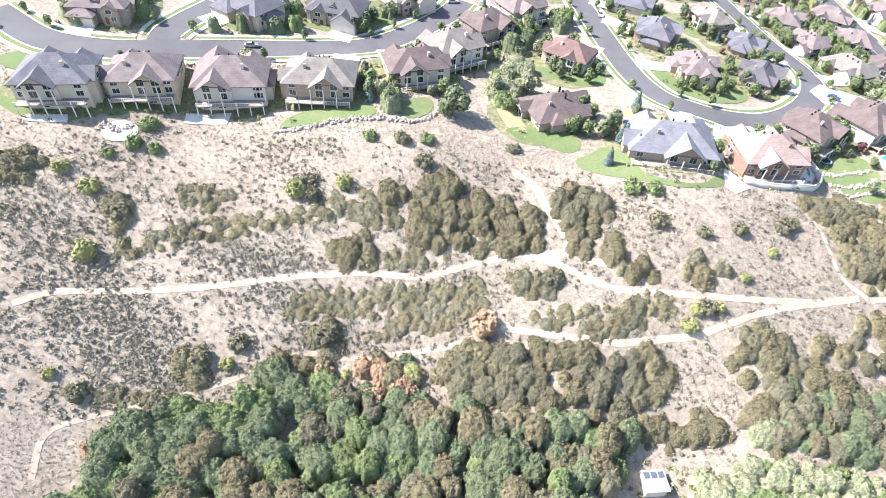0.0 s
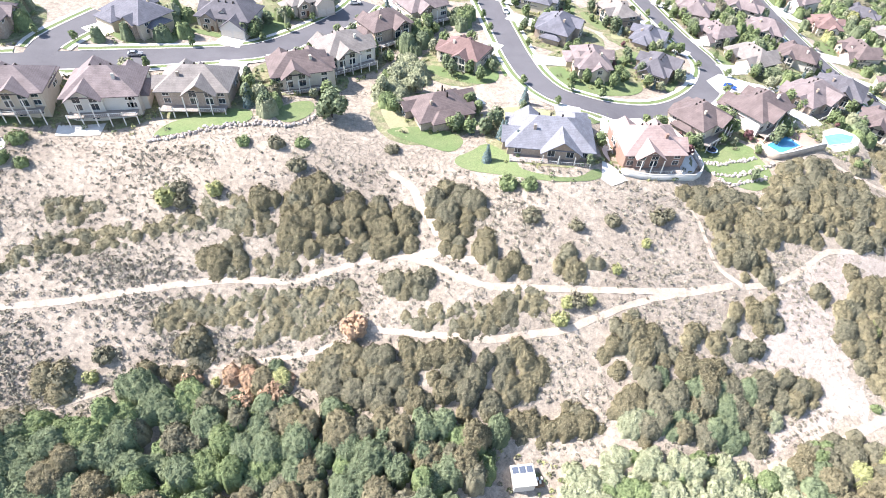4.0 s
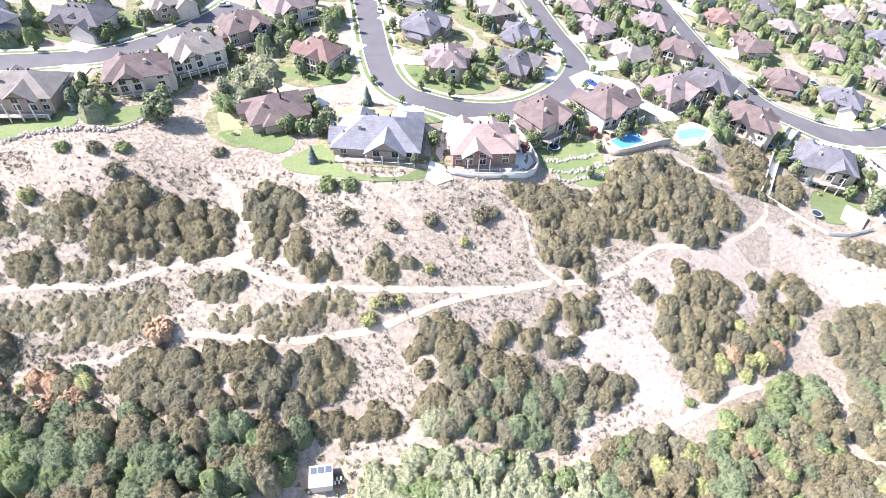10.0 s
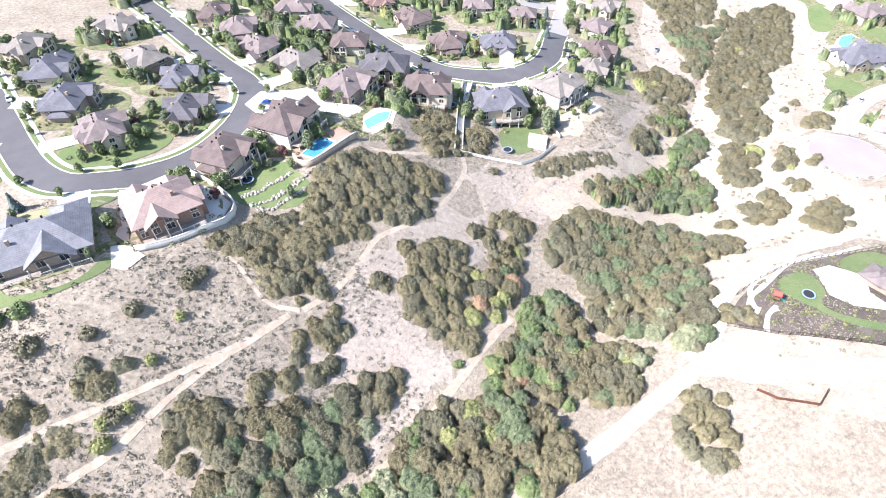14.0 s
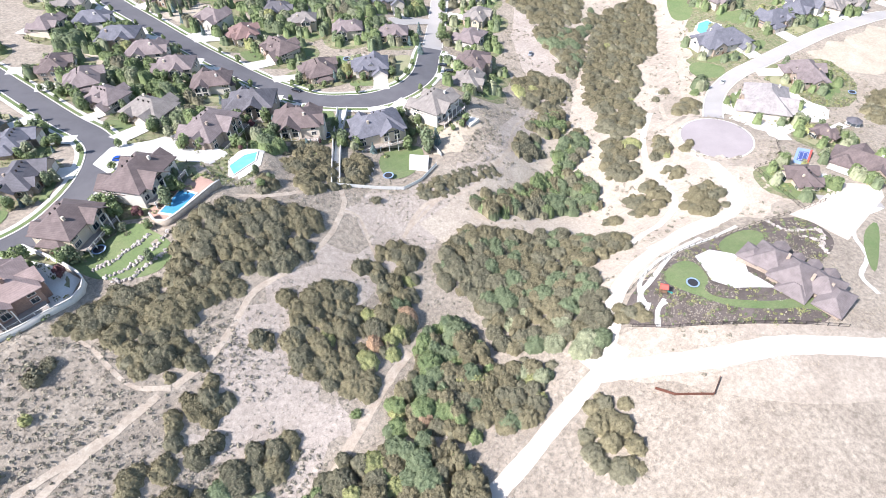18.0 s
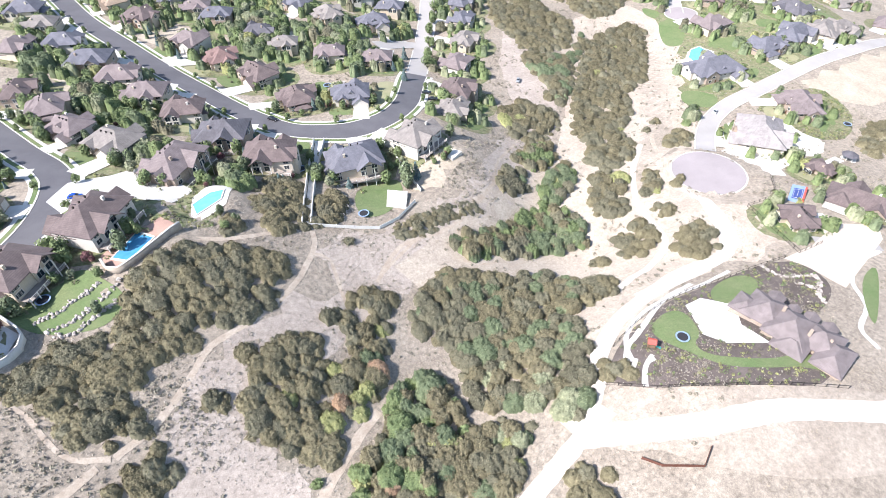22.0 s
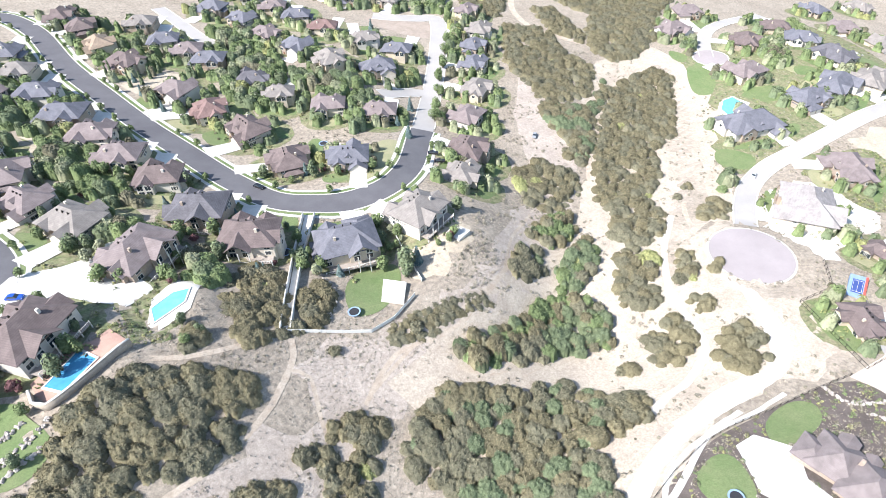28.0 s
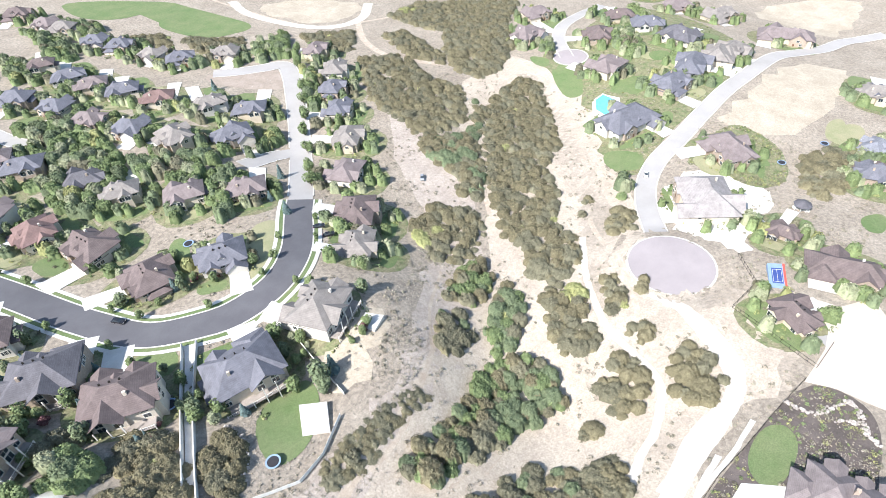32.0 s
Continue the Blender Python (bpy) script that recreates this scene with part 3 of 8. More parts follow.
def leaf_cover(kind, crowns):
    """The leaf cover of crowns, one joined mesh for each leaf colour: a closed lumpy body and crooked leaf flakes all over it."""
    name, colours, gap, tall, bare, lobe, dense, size, label = kind
    if not len(crowns):
        return
    far = float(np.clip(math.hypot(crowns[:, 0].mean() - 130, crowns[:, 1].mean() - 30) / 170, 1.0, 2.3))
    x0, y0 = crowns[:, :2].min(0) - 6
    x1, y1 = crowns[:, :2].max(0) + 6
    cell = 0.5 * far ** 0.7
    gx, gy = np.meshgrid(np.arange(x0, x1, cell), np.arange(y0, y1, cell))
    shape, gx, gy = gx.shape, gx.ravel(), gy.ravel()
    h, who = canopy(kind, crowns, gx, gy)
    tint = np.where(who >= 0, crowns[who, 4], -1).astype(int)
    z = height(gx, gy) + np.where(h > 0, h * 0.94 - 0.12, -0.3)
    n = int((x1 - x0) * (y1 - y0) * dense * 5.0 / far ** 1.25)
    fx, fy = RNG.uniform(x0, x1, n), RNG.uniform(y0, y1, n)
    fh, fw = canopy(kind, crowns, fx, fy)
    live = fh > 0
    fx, fy, fh, fw = fx[live], fy[live], fh[live], fw[live]
    slope_y, slope_x = np.gradient(h.reshape(shape), cell)
    fi, fj = np.clip(np.rint((fy - y0) / cell).astype(int), 0, shape[0] - 1), np.clip(np.rint((fx - x0) / cell).astype(int), 0, shape[1] - 1)
    sx, sy = slope_x[fi, fj], slope_y[fi, fj]
    steep = np.sqrt(1 + sx * sx + sy * sy)
    live = RNG.random(len(fx)) < np.clip(steep / 5.0, 0, 1)
    fx, fy, fh, fw, sx, sy, steep = [a[live] for a in (fx, fy, fh, fw, sx, sy, steep)]
    fh = fh * np.where(steep > 3.5, RNG.uniform(0.3, 1.0, len(fx)), 1.0)
    nrm = np.c_[-sx, -sy, np.ones(len(fx))] / steep[:, None]
    c = np.c_[fx, fy, height(fx, fy) + fh + RNG.uniform(-0.10, 0.08, len(fx))] + nrm * RNG.uniform(-0.05, 0.12, (len(fx), 1))
    ft = crowns[fw, 4].astype(int)
    quad = np.arange(len(gx)).reshape(shape)
    quads = np.stack([quad[:-1, :-1], quad[:-1, 1:], quad[1:, 1:], quad[1:, :-1]], -1).reshape(-1, 4)
    qt = tint[quads].max(1)
    for k, (leaf, _) in enumerate(colours):
        pick = quads[qt == k]
        if not len(pick) and not (ft == k).any():
            continue
        used, back = np.unique(pick, return_inverse=True)
        body = np.c_[gx, gy, z][used]
        back = back.reshape(-1, 4)
        tri = np.concatenate([back[:, (0, 1, 2)], back[:, (0, 2, 3)]]) if len(back) else np.zeros((0, 3), int)
        v, f = cards(c[ft == k], nrm[ft == k], np.full(int((ft == k).sum()), size * far ** 0.6))
        tagged(new(name, bulk(name, np.concatenate([v, body]), np.concatenate([f, tri + len(v)]), leaf)), label, "thicket", kind="stuff")


def thicket(kind, poly):
    YARDS.append(poly)
    leaf_cover(kind, crowns_in(kind, poly))


def crown_mesh(name, leaf, lobes, radius, low, high, count, size):
    """A crown of several overlapping leafy masses."""
    c = np.array([(RNG.uniform(-0.55, 0.55) * radius, RNG.uniform(-0.55, 0.55) * radius, low + (high - low) * (0.2 + 0.55 * k / lobes)) for k in range(lobes)])
    c[-1, :2] *= 0.2
    r = RNG.uniform(0.45, 0.68, lobes) * radius
    d = unit(lobes * count).reshape(lobes, count, 3)
    tall = np.full(lobes, (high - low) * 0.36)
    p = c[:, None] + d * np.stack([r, r, tall], 1)[:, None] * RNG.uniform(0.75, 1.08, (lobes, count, 1))
    v, f = cards(p.reshape(-1, 3), d.reshape(-1, 3) + (0, 0, 0.3), np.full(lobes * count, size))
    return bulk(name, v, f, leaf)


def trunk_bm(low, top, r, spread):
    bm = bmesh.new()
    tube(bm, (0, 0, -0.6), (0.05, 0, low), r, r * 0.75, 7)
    tube(bm, (0.05, 0, low), (0, 0.1, top), r * 0.75, r * 0.25, 6)
    for k in range(5):
        a = k * 1.3
        tube(bm, (0.03, 0, low * (0.75 + 0.1 * k)), (math.cos(a) * spread, math.sin(a) * spread, low + (top - low) * 0.55), r * 0.42, r * 0.12, 5)
    return bm


def make_tree(name, leaf, label, category, radius, low, high, lobes, count, size, trunk=0.16):
    top = tagged(new(name), label, category)
    part("trunk", trunk_bm(low, high * 0.8, trunk, radius * 0.6), BARKWOOD, top)
    crown = new("crown", crown_mesh("crown", leaf, lobes, radius, low, high, count, size))
    crown.parent = top
    return top


def make_bush(name, leaf, label, radius, tall, count=330, size=0.34):
    top = tagged(new(name), label, "bush")
    bm = bmesh.new()
    for k in range(5):
        a = k * 1.26
        tube(bm, (0.1 * math.cos(a), 0.1 * math.sin(a), -0.3), (radius * 0.5 * math.cos(a), radius * 0.5 * math.sin(a), tall * 0.7), 0.07, 0.03, 5)
    part("stem", bm, BARKWOOD, top)
    n = 5
    base = np.array([(radius * 0.45 * math.cos(k * 1.257), radius * 0.45 * math.sin(k * 1.257), 0.0) for k in range(n)])
    v, f = dome_cloud(base, RNG.uniform(0.5, 0.68, n) * radius, RNG.uniform(0.65, 1.0, n) * tall, count // 3, size, 0.12)
    crown = new("crown", bulk("crown", v, f, leaf))
    crown.parent = top
    return top


def make_conifer(name, leaf, label, radius, tall):
    top = tagged(new(name), label, "conifer")
    part("trunk", tube(bmesh.new(), (0, 0, -0.5), (0, 0, tall * 0.9), 0.14, 0.03, 6), BARKWOOD, top)
    c, nrm = [], []
    for k in range(11):
        z = tall * (0.08 + 0.086 * k)
        reach = radius * (1 - z / tall) + 0.08
        m = max(7, int(26 * reach / radius))
        for i in range(m):
            a = 6.283 * i / m + k
            for s in (0.55, 0.95):
                c.append((math.cos(a) * reach * s, math.sin(a) * reach * s, z - 0.18 * s * reach))
                nrm.append((math.cos(a), math.sin(a), 0.9))
    v, f = cards(np.array(c) + RNG.normal(0, 0.06, (len(c), 3)), np.array(nrm), np.full(len(c), 0.4))
    crown = new("crown", bulk("crown", v, f, leaf))
    crown.parent = top
    return top


STOCK, PLANTED = {}, {}


def plant(key, maker, x, y, s, sink=0.1):
    """Sets a plant of a stock kind on the ground: the first is built, the rest are copies."""
    variant = (key, int(RNG.integers(0, 3)))
    z = ground_z(x, y) - sink
    m = pose(x, y, z, 0, 0, float(RNG.uniform(0, 360)))
    k = s * float(RNG.uniform(0.88, 1.12))
    if variant not in STOCK:
        STOCK[variant] = ob = maker()
        ob.matrix_basis = m
    else:
        ob = copy_thing(STOCK[variant], m)
    ob.scale = (k, k, k * float(RNG.uniform(0.9, 1.12)))
    PLANTED.setdefault(key, []).append((x, y))
    return ob


def bush_yellow(x, y, s):
    plant("by", lambda: make_bush("bush", YELLOW_LEAF, "round yellow-green bush on the dry slope", 2.6, 2.8), x, y, s)


def bush_green(x, y, s):
    plant("bg", lambda: make_bush("bush", GREEN_LEAF, "round bright green bush at the garden edge", 2.6, 2.4), x, y, s)


def bush_dark(x, y, s):
    plant("bd", lambda: make_bush("bush", DARK_LEAF, "rounded grey-green scrub bush on dry ground", 2.8, 2.3), x, y, s)


def bush_orange(x, y, s):
    plant("bo", lambda: make_bush("bush", ORANGE_LEAF, "autumn-orange leafy bush among the scrub", 2.8, 3.4), x, y, s)


def big_tree(x, y, s):
    plant("big", lambda: make_tree("tree", FOREST_LEAF, "broad dark green tree beside a garden wall", "tree", 3.4, 1.2, 6.0, 9, 150, 0.42, 0.25), x, y, s)


def conifer(x, y, s):
    plant("con", lambda: make_conifer("spruce", BLUE_NEEDLE, "conical blue-green spruce in a garden", 1.9, 6.5), x, y, s)


def garden_tree(x, y, s, kind=None):
    k = kind if kind is not None else int(RNG.integers(0, 10))
    if k < 5:
        plant("gt", lambda: make_tree("tree", GREEN_LEAF, "leafy green garden tree beside a house", "tree", 2.6, 1.3, 6.2, 7, 100, 0.38), x, y, s)
    elif k < 7:
        plant("ft", lambda: make_tree("tree", FOREST_LEAF, "dark green leafy tree between the houses", "tree", 2.5, 1.4, 7.0, 7, 100, 0.38), x, y, s)
    elif k < 8:
        plant("wt", lambda: make_tree("tree", WILLOW_LEAF, "pale green leafy tree in a garden", "tree", 2.3, 1.2, 6.0, 6, 100, 0.36), x, y, s)
    elif k < 9:
        plant("mt", lambda: make_tree("tree", MAROON_LEAF, "small maroon-leaved ornamental tree in a garden", "tree", 1.6, 0.9, 3.6, 5, 80, 0.3), x, y, s)
    else:
        conifer(x, y, s * 0.8)


def poplar(x, y, s):
    plant("pop", lambda: make_conifer("poplar", FOREST_LEAF, "slender dark green columnar poplar in a garden", 0.95, 7.5), x, y, s)


def street_tree(x, y, s):
    plant("st", lambda: make_tree("street_tree", GREEN_LEAF, "small round green tree in the roadside verge", "tree", 1.3, 1.2, 3.8, 5, 70, 0.28, 0.08), x, y, s)


def grove(poly):
    thicket(GROVE, poly)


def near_home(x, y, more=0.0):
    return any(math.hypot(x - hx, y - hy) < r + more for hx, hy, r in HOMES)


def on_strip(x, y, more=0.0):
    return any(np.min((line[:, 0] - x) ** 2 + (line[:, 1] - y) ** 2) < (half + more) ** 2 for line, half in LINES)


# ---- ground works ----
def road(points, width, surface, kerbs):
    line = smooth_line(points, 3.0)
    LINES.append((line, width / 2 + (3.6 if surface is ASPHALT else 0.6) if kerbs else width / 2))
    ROADS.append((line, width / 2))
    words = "dark smooth asphalt residential street" if surface is ASPHALT else "pale sun-bleached residential street"
    tagged(new("road", ribbon("road", line, -width / 2, width / 2, 0.10, surface, n=7)), words, "road", kind="structure")
    if kerbs:
        KERBED.append((line, width, surface))


KERBED = []


def build_kerbs():
    """Kerb, verge and pavement on both sides of each street, broken where another street joins."""
    for line, width, surface in KERBED:
        nrm = normals_of(line)
        for side in (-1, 1):
            a = side * width / 2
            edge = line + nrm * (a + side * 1.0)
            free = np.ones(len(line), bool)
            for other, half in ROADS:
                if other is not line:
                    free &= ((edge[:, None] - other[None]) ** 2).sum(2).min(1) > (half + 1.2) ** 2
            cuts = np.split(np.arange(len(line)), np.nonzero(np.diff(free.astype(int)))[0] + 1)
            for run in cuts:
                if not free[run[0]] or len(run) < 3:
                    continue
                for name, lo, hi, lift, mat, words in (("kerb", a, a + side * 0.55, 0.20, CONCRETE, "pale concrete kerb and gutter beside the street"),
                                                       ("verge", a + side * 0.55, a + side * 2.0, 0.13, LAWN, "narrow green grass verge beside the kerb"),
                                                       ("pavement", a + side * 2.0, a + side * 3.4, 0.18, CONCRETE, "pale concrete pavement along the street"))[:3 if surface is ASPHALT else 1]:
                    tagged(new(name, ribbon(name, line[run], min(lo, hi), max(lo, hi), lift, mat, n=3)), words, name, kind="structure")
                if surface is ASPHALT:
                    for k in run[2:-2:4]:
                        p = line[k] + nrm[k] * (a + side * 1.3)
                        if RNG.random() < 0.75:
                            STREET_TREES.append((p[0], p[1]))


STREET_TREES = []


def road_end(centre, radius):
    ring = [(centre[0] + radius * math.cos(k * math.pi / 16), centre[1] + radius * math.sin(k * math.pi / 16)) for k in range(32)]
    YARDS.append(ring)
    tagged(new("road_end", sheet("road_end", ring, 0.125, TURNING)), "round turning place at the end of the street", "road", kind="structure")
    outer = [(centre[0] + (radius + 0.7) * math.cos(k * math.pi / 16), centre[1] + (radius + 0.7) * math.sin(k * math.pi / 16)) for k in range(32)]
    tagged(new("kerb", sheet("kerb", outer, 0.085, CONCRETE)), "pale concrete kerb round the turning place", "kerb", kind="structure")


def trail(points, width, surface):
    line = smooth_line(points, 2.0)
    LINES.append((line, width / 2 + 0.3))
    words = {TRAIL: "narrow dusty tan footpath worn into the slope", WHITE_DIRT: "wide bleached gravel track over bare ground"}.get(surface, "pale stone garden path between planted beds")
    tagged(new("trail", ribbon("trail", line, -width / 2, width / 2, 0.05 if surface is TRAIL else 0.075, surface, min(0.12, width * 0.05))), words, "path", kind="structure")


LAYER = [0.0]


def layered(base):
    LAYER[0] = (LAYER[0] + 0.004) % 0.04
    return base + LAYER[0]


def bare_ground(poly, surface):
    words = {MULCH: "dark mulched garden beds round the large house", BARK: "brown bark bed with low shrubs", GARDEN: "planted garden beds of bark and greenery between houses", DRY_GRASS: "open lot of bleached dry grass"}.get(surface, "bare pale sandy ground with sparse dry grass")
    loop = rounded(poly)
    if surface not in (MULCH, BARK, GARDEN):
        loop = [(x + 2.2 * math.sin(y * 0.3 + x * 0.2) + 1.2 * math.sin(y * 1.1), y + 2.2 * math.sin(x * 0.33 + y * 0.15) + 1.2 * math.sin(x * 1.0)) for x, y in loop]
    tagged(new("bare_ground", sheet("bare_ground", loop, layered(0.01), surface, 4.0)), words, "ground", kind="structure")
    if surface in (MULCH, GARDEN):
        BEDS.append((loop, surface))
    if surface not in (MULCH, BARK, GARDEN, PALE_SOIL):
        OPEN.append(loop)


OPEN = []
BEDS = []   # planted beds


def lawn(poly, surface):
    loop = rounded(poly)
    YARDS.append(loop)
    tagged(new("lawn", sheet("lawn", loop, layered(0.06), surface, 3.0)), "mown green garden lawn" if surface is LAWN else "half-dry yellowing garden lawn", "lawn", kind="structure")


def paving(poly, name, label, surface):
    YARDS.append(poly)
    tagged(new(name, sheet(name, poly, layered(0.13), surface, 3.0)), label, "paving", kind="structure")


# ---- houses ----
WINDOWS = {}


def window_mesh(w, h):
    if (w, h) not in WINDOWS:
        bm = bmesh.new()
        for a in ((-w / 2 - 0.12, -w / 2, -0.06, 0.06, -0.12, h + 0.12), (w / 2, w / 2 + 0.12, -0.06, 0.06, -0.12, h + 0.12), (-w / 2, w / 2, -0.06, 0.06, -0.12, 0), (-w / 2, w / 2, -0.06, 0.06, h, h + 0.12),
                  (-0.03, 0.03, -0.05, 0.05, 0, h)):
            box(bm, *a)
        frame_me = bpy.data.meshes.new("window")
        bm.to_mesh(frame_me)
        frame_me.materials.append(TRIM)
        bm2 = boxed(-w / 2, w / 2, -0.03, 0.03, 0, h)
        pane_me = bpy.data.meshes.new("pane")
        bm2.to_mesh(pane_me)
        pane_me.materials.append(PANE)
        both = bpy.data.meshes.new("window")
        for f in box(bm, -w / 2, w / 2, -0.03, 0.03, 0, h).faces[-6:]:
            f.material_index = 1
        bm.to_mesh(both)
        both.materials.append(TRIM)
        both.materials.append(PANE)
        WINDOWS[(w, h)] = frame_me, pane_me, both
    return WINDOWS[(w, h)]


DISTANT = [False]


def window(parent, x, y, z, turn, w=1.5, h=1.4):
    """A framed window set in a wall whose outside faces turn degrees from +y."""
    frame_me, pane_me, both = window_mesh(w, h)
    ob = shared("window", both if DISTANT[0] else frame_me, parent, pose(x, y, z, 0, 0, turn))
    if not DISTANT[0]:
        shared("pane", pane_me, ob)


def hip_roof(w, d, z, slope=0.5, over=0.55, thick=0.22):
    """A hipped roof over w by d metres, its eaves at z."""
    a, b = w / 2 + over, d / 2 + over
    top = min(a, b) * slope
    ridge = max(a - b, 0.0), max(b - a, 0.0)
    bm = bmesh.new()
    e = [bm.verts.new((x, y, z)) for x, y in ((-a, -b), (a, -b), (a, b), (-a, b))]
    u = [bm.verts.new((x, y, z - thick)) for x, y in ((-a, -b), (a, -b), (a, b), (-a, b))]
    if ridge[0] >= ridge[1]:
        p, q = bm.verts.new((-ridge[0], 0, z + top)), bm.verts.new((ridge[0] + 0.01, 0, z + top))
        for f in ((e[0], e[1], q, p), (e[1], e[2], q), (e[2], e[3], p, q), (e[3], e[0], p)):
            bm.faces.new(f)
    else:
        p, q = bm.verts.new((0, -ridge[1], z + top)), bm.verts.new((0, ridge[1], z + top))
        for f in ((e[0], e[1], p), (e[1], e[2], q, p), (e[2], e[3], q), (e[3], e[0], p, q)):
            bm.faces.new(f)
    for i in range(4):
        bm.faces.new((u[i], u[(i + 1) % 4], e[(i + 1) % 4], e[i]))
    bm.faces.new(u[::-1])
    return bm


def gable_roof(x0, x1, y0, y1, z, slope=0.7, over=0.4, thick=0.2):
    """A gabled roof with its ridge along y."""
    a, b, c = x0 - over, x1 + over, (x0 + x1) / 2
    top = (b - a) / 2 * slope
    bm = bmesh.new()
    v = [bm.verts.new(p) for y in (y0, y1) for p in ((a, y, z), (c, y, z + top), (b, y, z), (a, y, z - thick), (c, y, z + top - thick), (b, y, z - thick))]
    for f in ((0, 1, 7, 6), (1, 2, 8, 7), (3, 9, 10, 4), (4, 10, 11, 5), (0, 6, 9, 3), (2, 5, 11, 8), (0, 3, 4, 1), (1, 4, 5, 2), (6, 7, 10, 9), (7, 8, 11, 10)):
        bm.faces.new([v[i] for i in f])
    return bm


def gable_wall(x0, x1, y0, y1, z0, z1, slope=0.7, over=0.4):
    """A wing's walls with pointed ends under a gabled roof."""
    c, top = (x0 + x1) / 2, (x1 - x0) / 2 * slope + over * slope - 0.24
    bm = bmesh.new()
    v = [bm.verts.new(p) for y in (y0, y1) for p in ((x0, y, z0), (x1, y, z0), (x1, y, z1), (c, y, z1 + top), (x0, y, z1))]
    for f in ((0, 1, 2, 3, 4), (9, 8, 7, 6, 5), (0, 5, 6, 1), (1, 6, 7, 2), (2, 7, 8, 3), (3, 8, 9, 4), (4, 9, 5, 0)):
        bm.faces.new([v[i] for i in f])
    return bm


HOUSE_COUNT = [0]


def house(x, y, turn, w, d, storeys, roof, reach, rear):
    """A detached house whose front, with its garage, faces turn degrees from +y; reach: metres from its middle to the street; rear: whether its back, with a deck, shows."""
    k = HOUSE_COUNT[0] = HOUSE_COUNT[0] + 1
    pick = {PINK: 4, REDBROWN: 1, MANSION: 1, SLATELIGHT: 2}.get(roof, (k * 7 + storeys) % 4)
    wall, wall_words = WALLS[pick]
    flip = -1 if k % 2 else 1
    here = pose(x, y, 0, 0, 0, turn)
    full = d
    d = full * (0.98 if rear else 0.86)
    shift = -full * (0.01 if rear else 0.07)
    spot = here @ Vector((0, shift, 0))
    x, y = spot.x, spot.y
    here = pose(x, y, 0, 0, 0, turn)
    corner = [here @ Vector((a * w / 2, b * d / 2, 0)) for a in (-1, 1) for b in (-1, 1)]
    z = float(np.mean([ground_z(c.x, c.y) for c in corner])) + ((1.3 if storeys == 2 else 0.2) if rear else 0.1)
    far = math.hypot(x - 130, y - 70) > 235
    DISTANT[0] = math.hypot(x - 130, y - 70) > 255
    HOMES.append((x, y, (w + d) / 4 + 1.5))
    tall = {1: 3.0, 2: 4.7}[storeys]
    top = tagged(new("house"), f"{['one', 'two'][storeys - 1]}-storey {wall_words} house with a hipped {ROOF_WORDS[roof.name]} shingle roof", "house", "houses of the hillside suburb")
    top.matrix_basis = pose(x, y, z, 0, 0, turn)
    part("wall", boxed(-w / 2, w / 2, -d / 2, d / 2, -5.0, tall - 0.15), wall, top)
    main = part("roof", hip_roof(w, d, tall, 0.62, 0.8), roof, top, f"hipped {ROOF_WORDS[roof.name]} shingle roof")
    # garage wing at the front
    gw, gd = min(w * 0.46, 9.0), full * 0.22
    gx = flip * (w / 2 - gw / 2 - 0.3)
    gt = 2.9 if k % 3 else tall * 0.82
    part("garage_wall", gable_wall(gx - gw / 2, gx + gw / 2, d / 2 - 1.0, d / 2 + gd, -4.0, gt) if k % 2 else boxed(gx - gw / 2, gx + gw / 2, d / 2 - 1.0, d / 2 + gd, -4.0, gt - 0.12), wall, top)
    if k % 2:
        part("garage_roof", gable_roof(gx - gw / 2, gx + gw / 2, -d * 0.08, d / 2 + gd + 0.4, gt), roof, top)
    else:
        bm = hip_roof(gw, gd + d / 2 + 1.0, gt, 0.55)
        bmesh.ops.translate(bm, verts=bm.verts, vec=(gx, (gd + d / 2 + 1.0) / 2 - 1.0, 0))
        part("garage_roof", bm, roof, top)
    for s in (-1, 1):
        door = part("garage_door", boxed(gx + s * gw / 4 - gw * 0.2, gx + s * gw / 4 + gw * 0.2, d / 2 + gd - 0.02, d / 2 + gd + 0.05, -0.2, 2.2), GARAGE_DOOR, top)
        if not far:
            rails = bmesh.new()
            for zz in (0.4, 1.0, 1.6):
                box(rails, gx + s * gw / 4 - gw * 0.19, gx + s * gw / 4 + gw * 0.19, d / 2 + gd + 0.05, d / 2 + gd + 0.07, zz - 0.02, zz + 0.02)
            part("panel_joint", rails, TRIM, door)
    for step in np.arange(d / 2 + gd, 34, 0.5):
        p = here @ Vector((gx, step, 0))
        if any(np.min((line[:, 0] - p.x) ** 2 + (line[:, 1] - p.y) ** 2) < (half + 1.4) ** 2 for line, half in ROADS):
            reach = float(step) + 0.5
            break
    # entrance bay with a gable
    bw = w * 0.3
    bx = -flip * (w / 2 - bw / 2 - w * 0.1)
    part("bay_wall", gable_wall(bx - bw / 2, bx + bw / 2, 0, d / 2 + 1.4, -3.0, tall * 0.92), WALLS[2][0], top, "stone-faced entrance bay")
    part("bay_roof", gable_roof(bx - bw / 2, bx + bw / 2, 0, d / 2 + 1.8, tall * 0.92), roof, top)
    part("front_door", boxed(bx + flip * bw * 0.22 - 0.5, bx + flip * bw * 0.22 + 0.5, d / 2 + 1.38, d / 2 + 1.45, 0.0, 2.1), DOOR_WOOD, top, "dark wooden front door")
    window(top, bx - flip * bw * 0.2, d / 2 + 1.42, 0.9, 0)
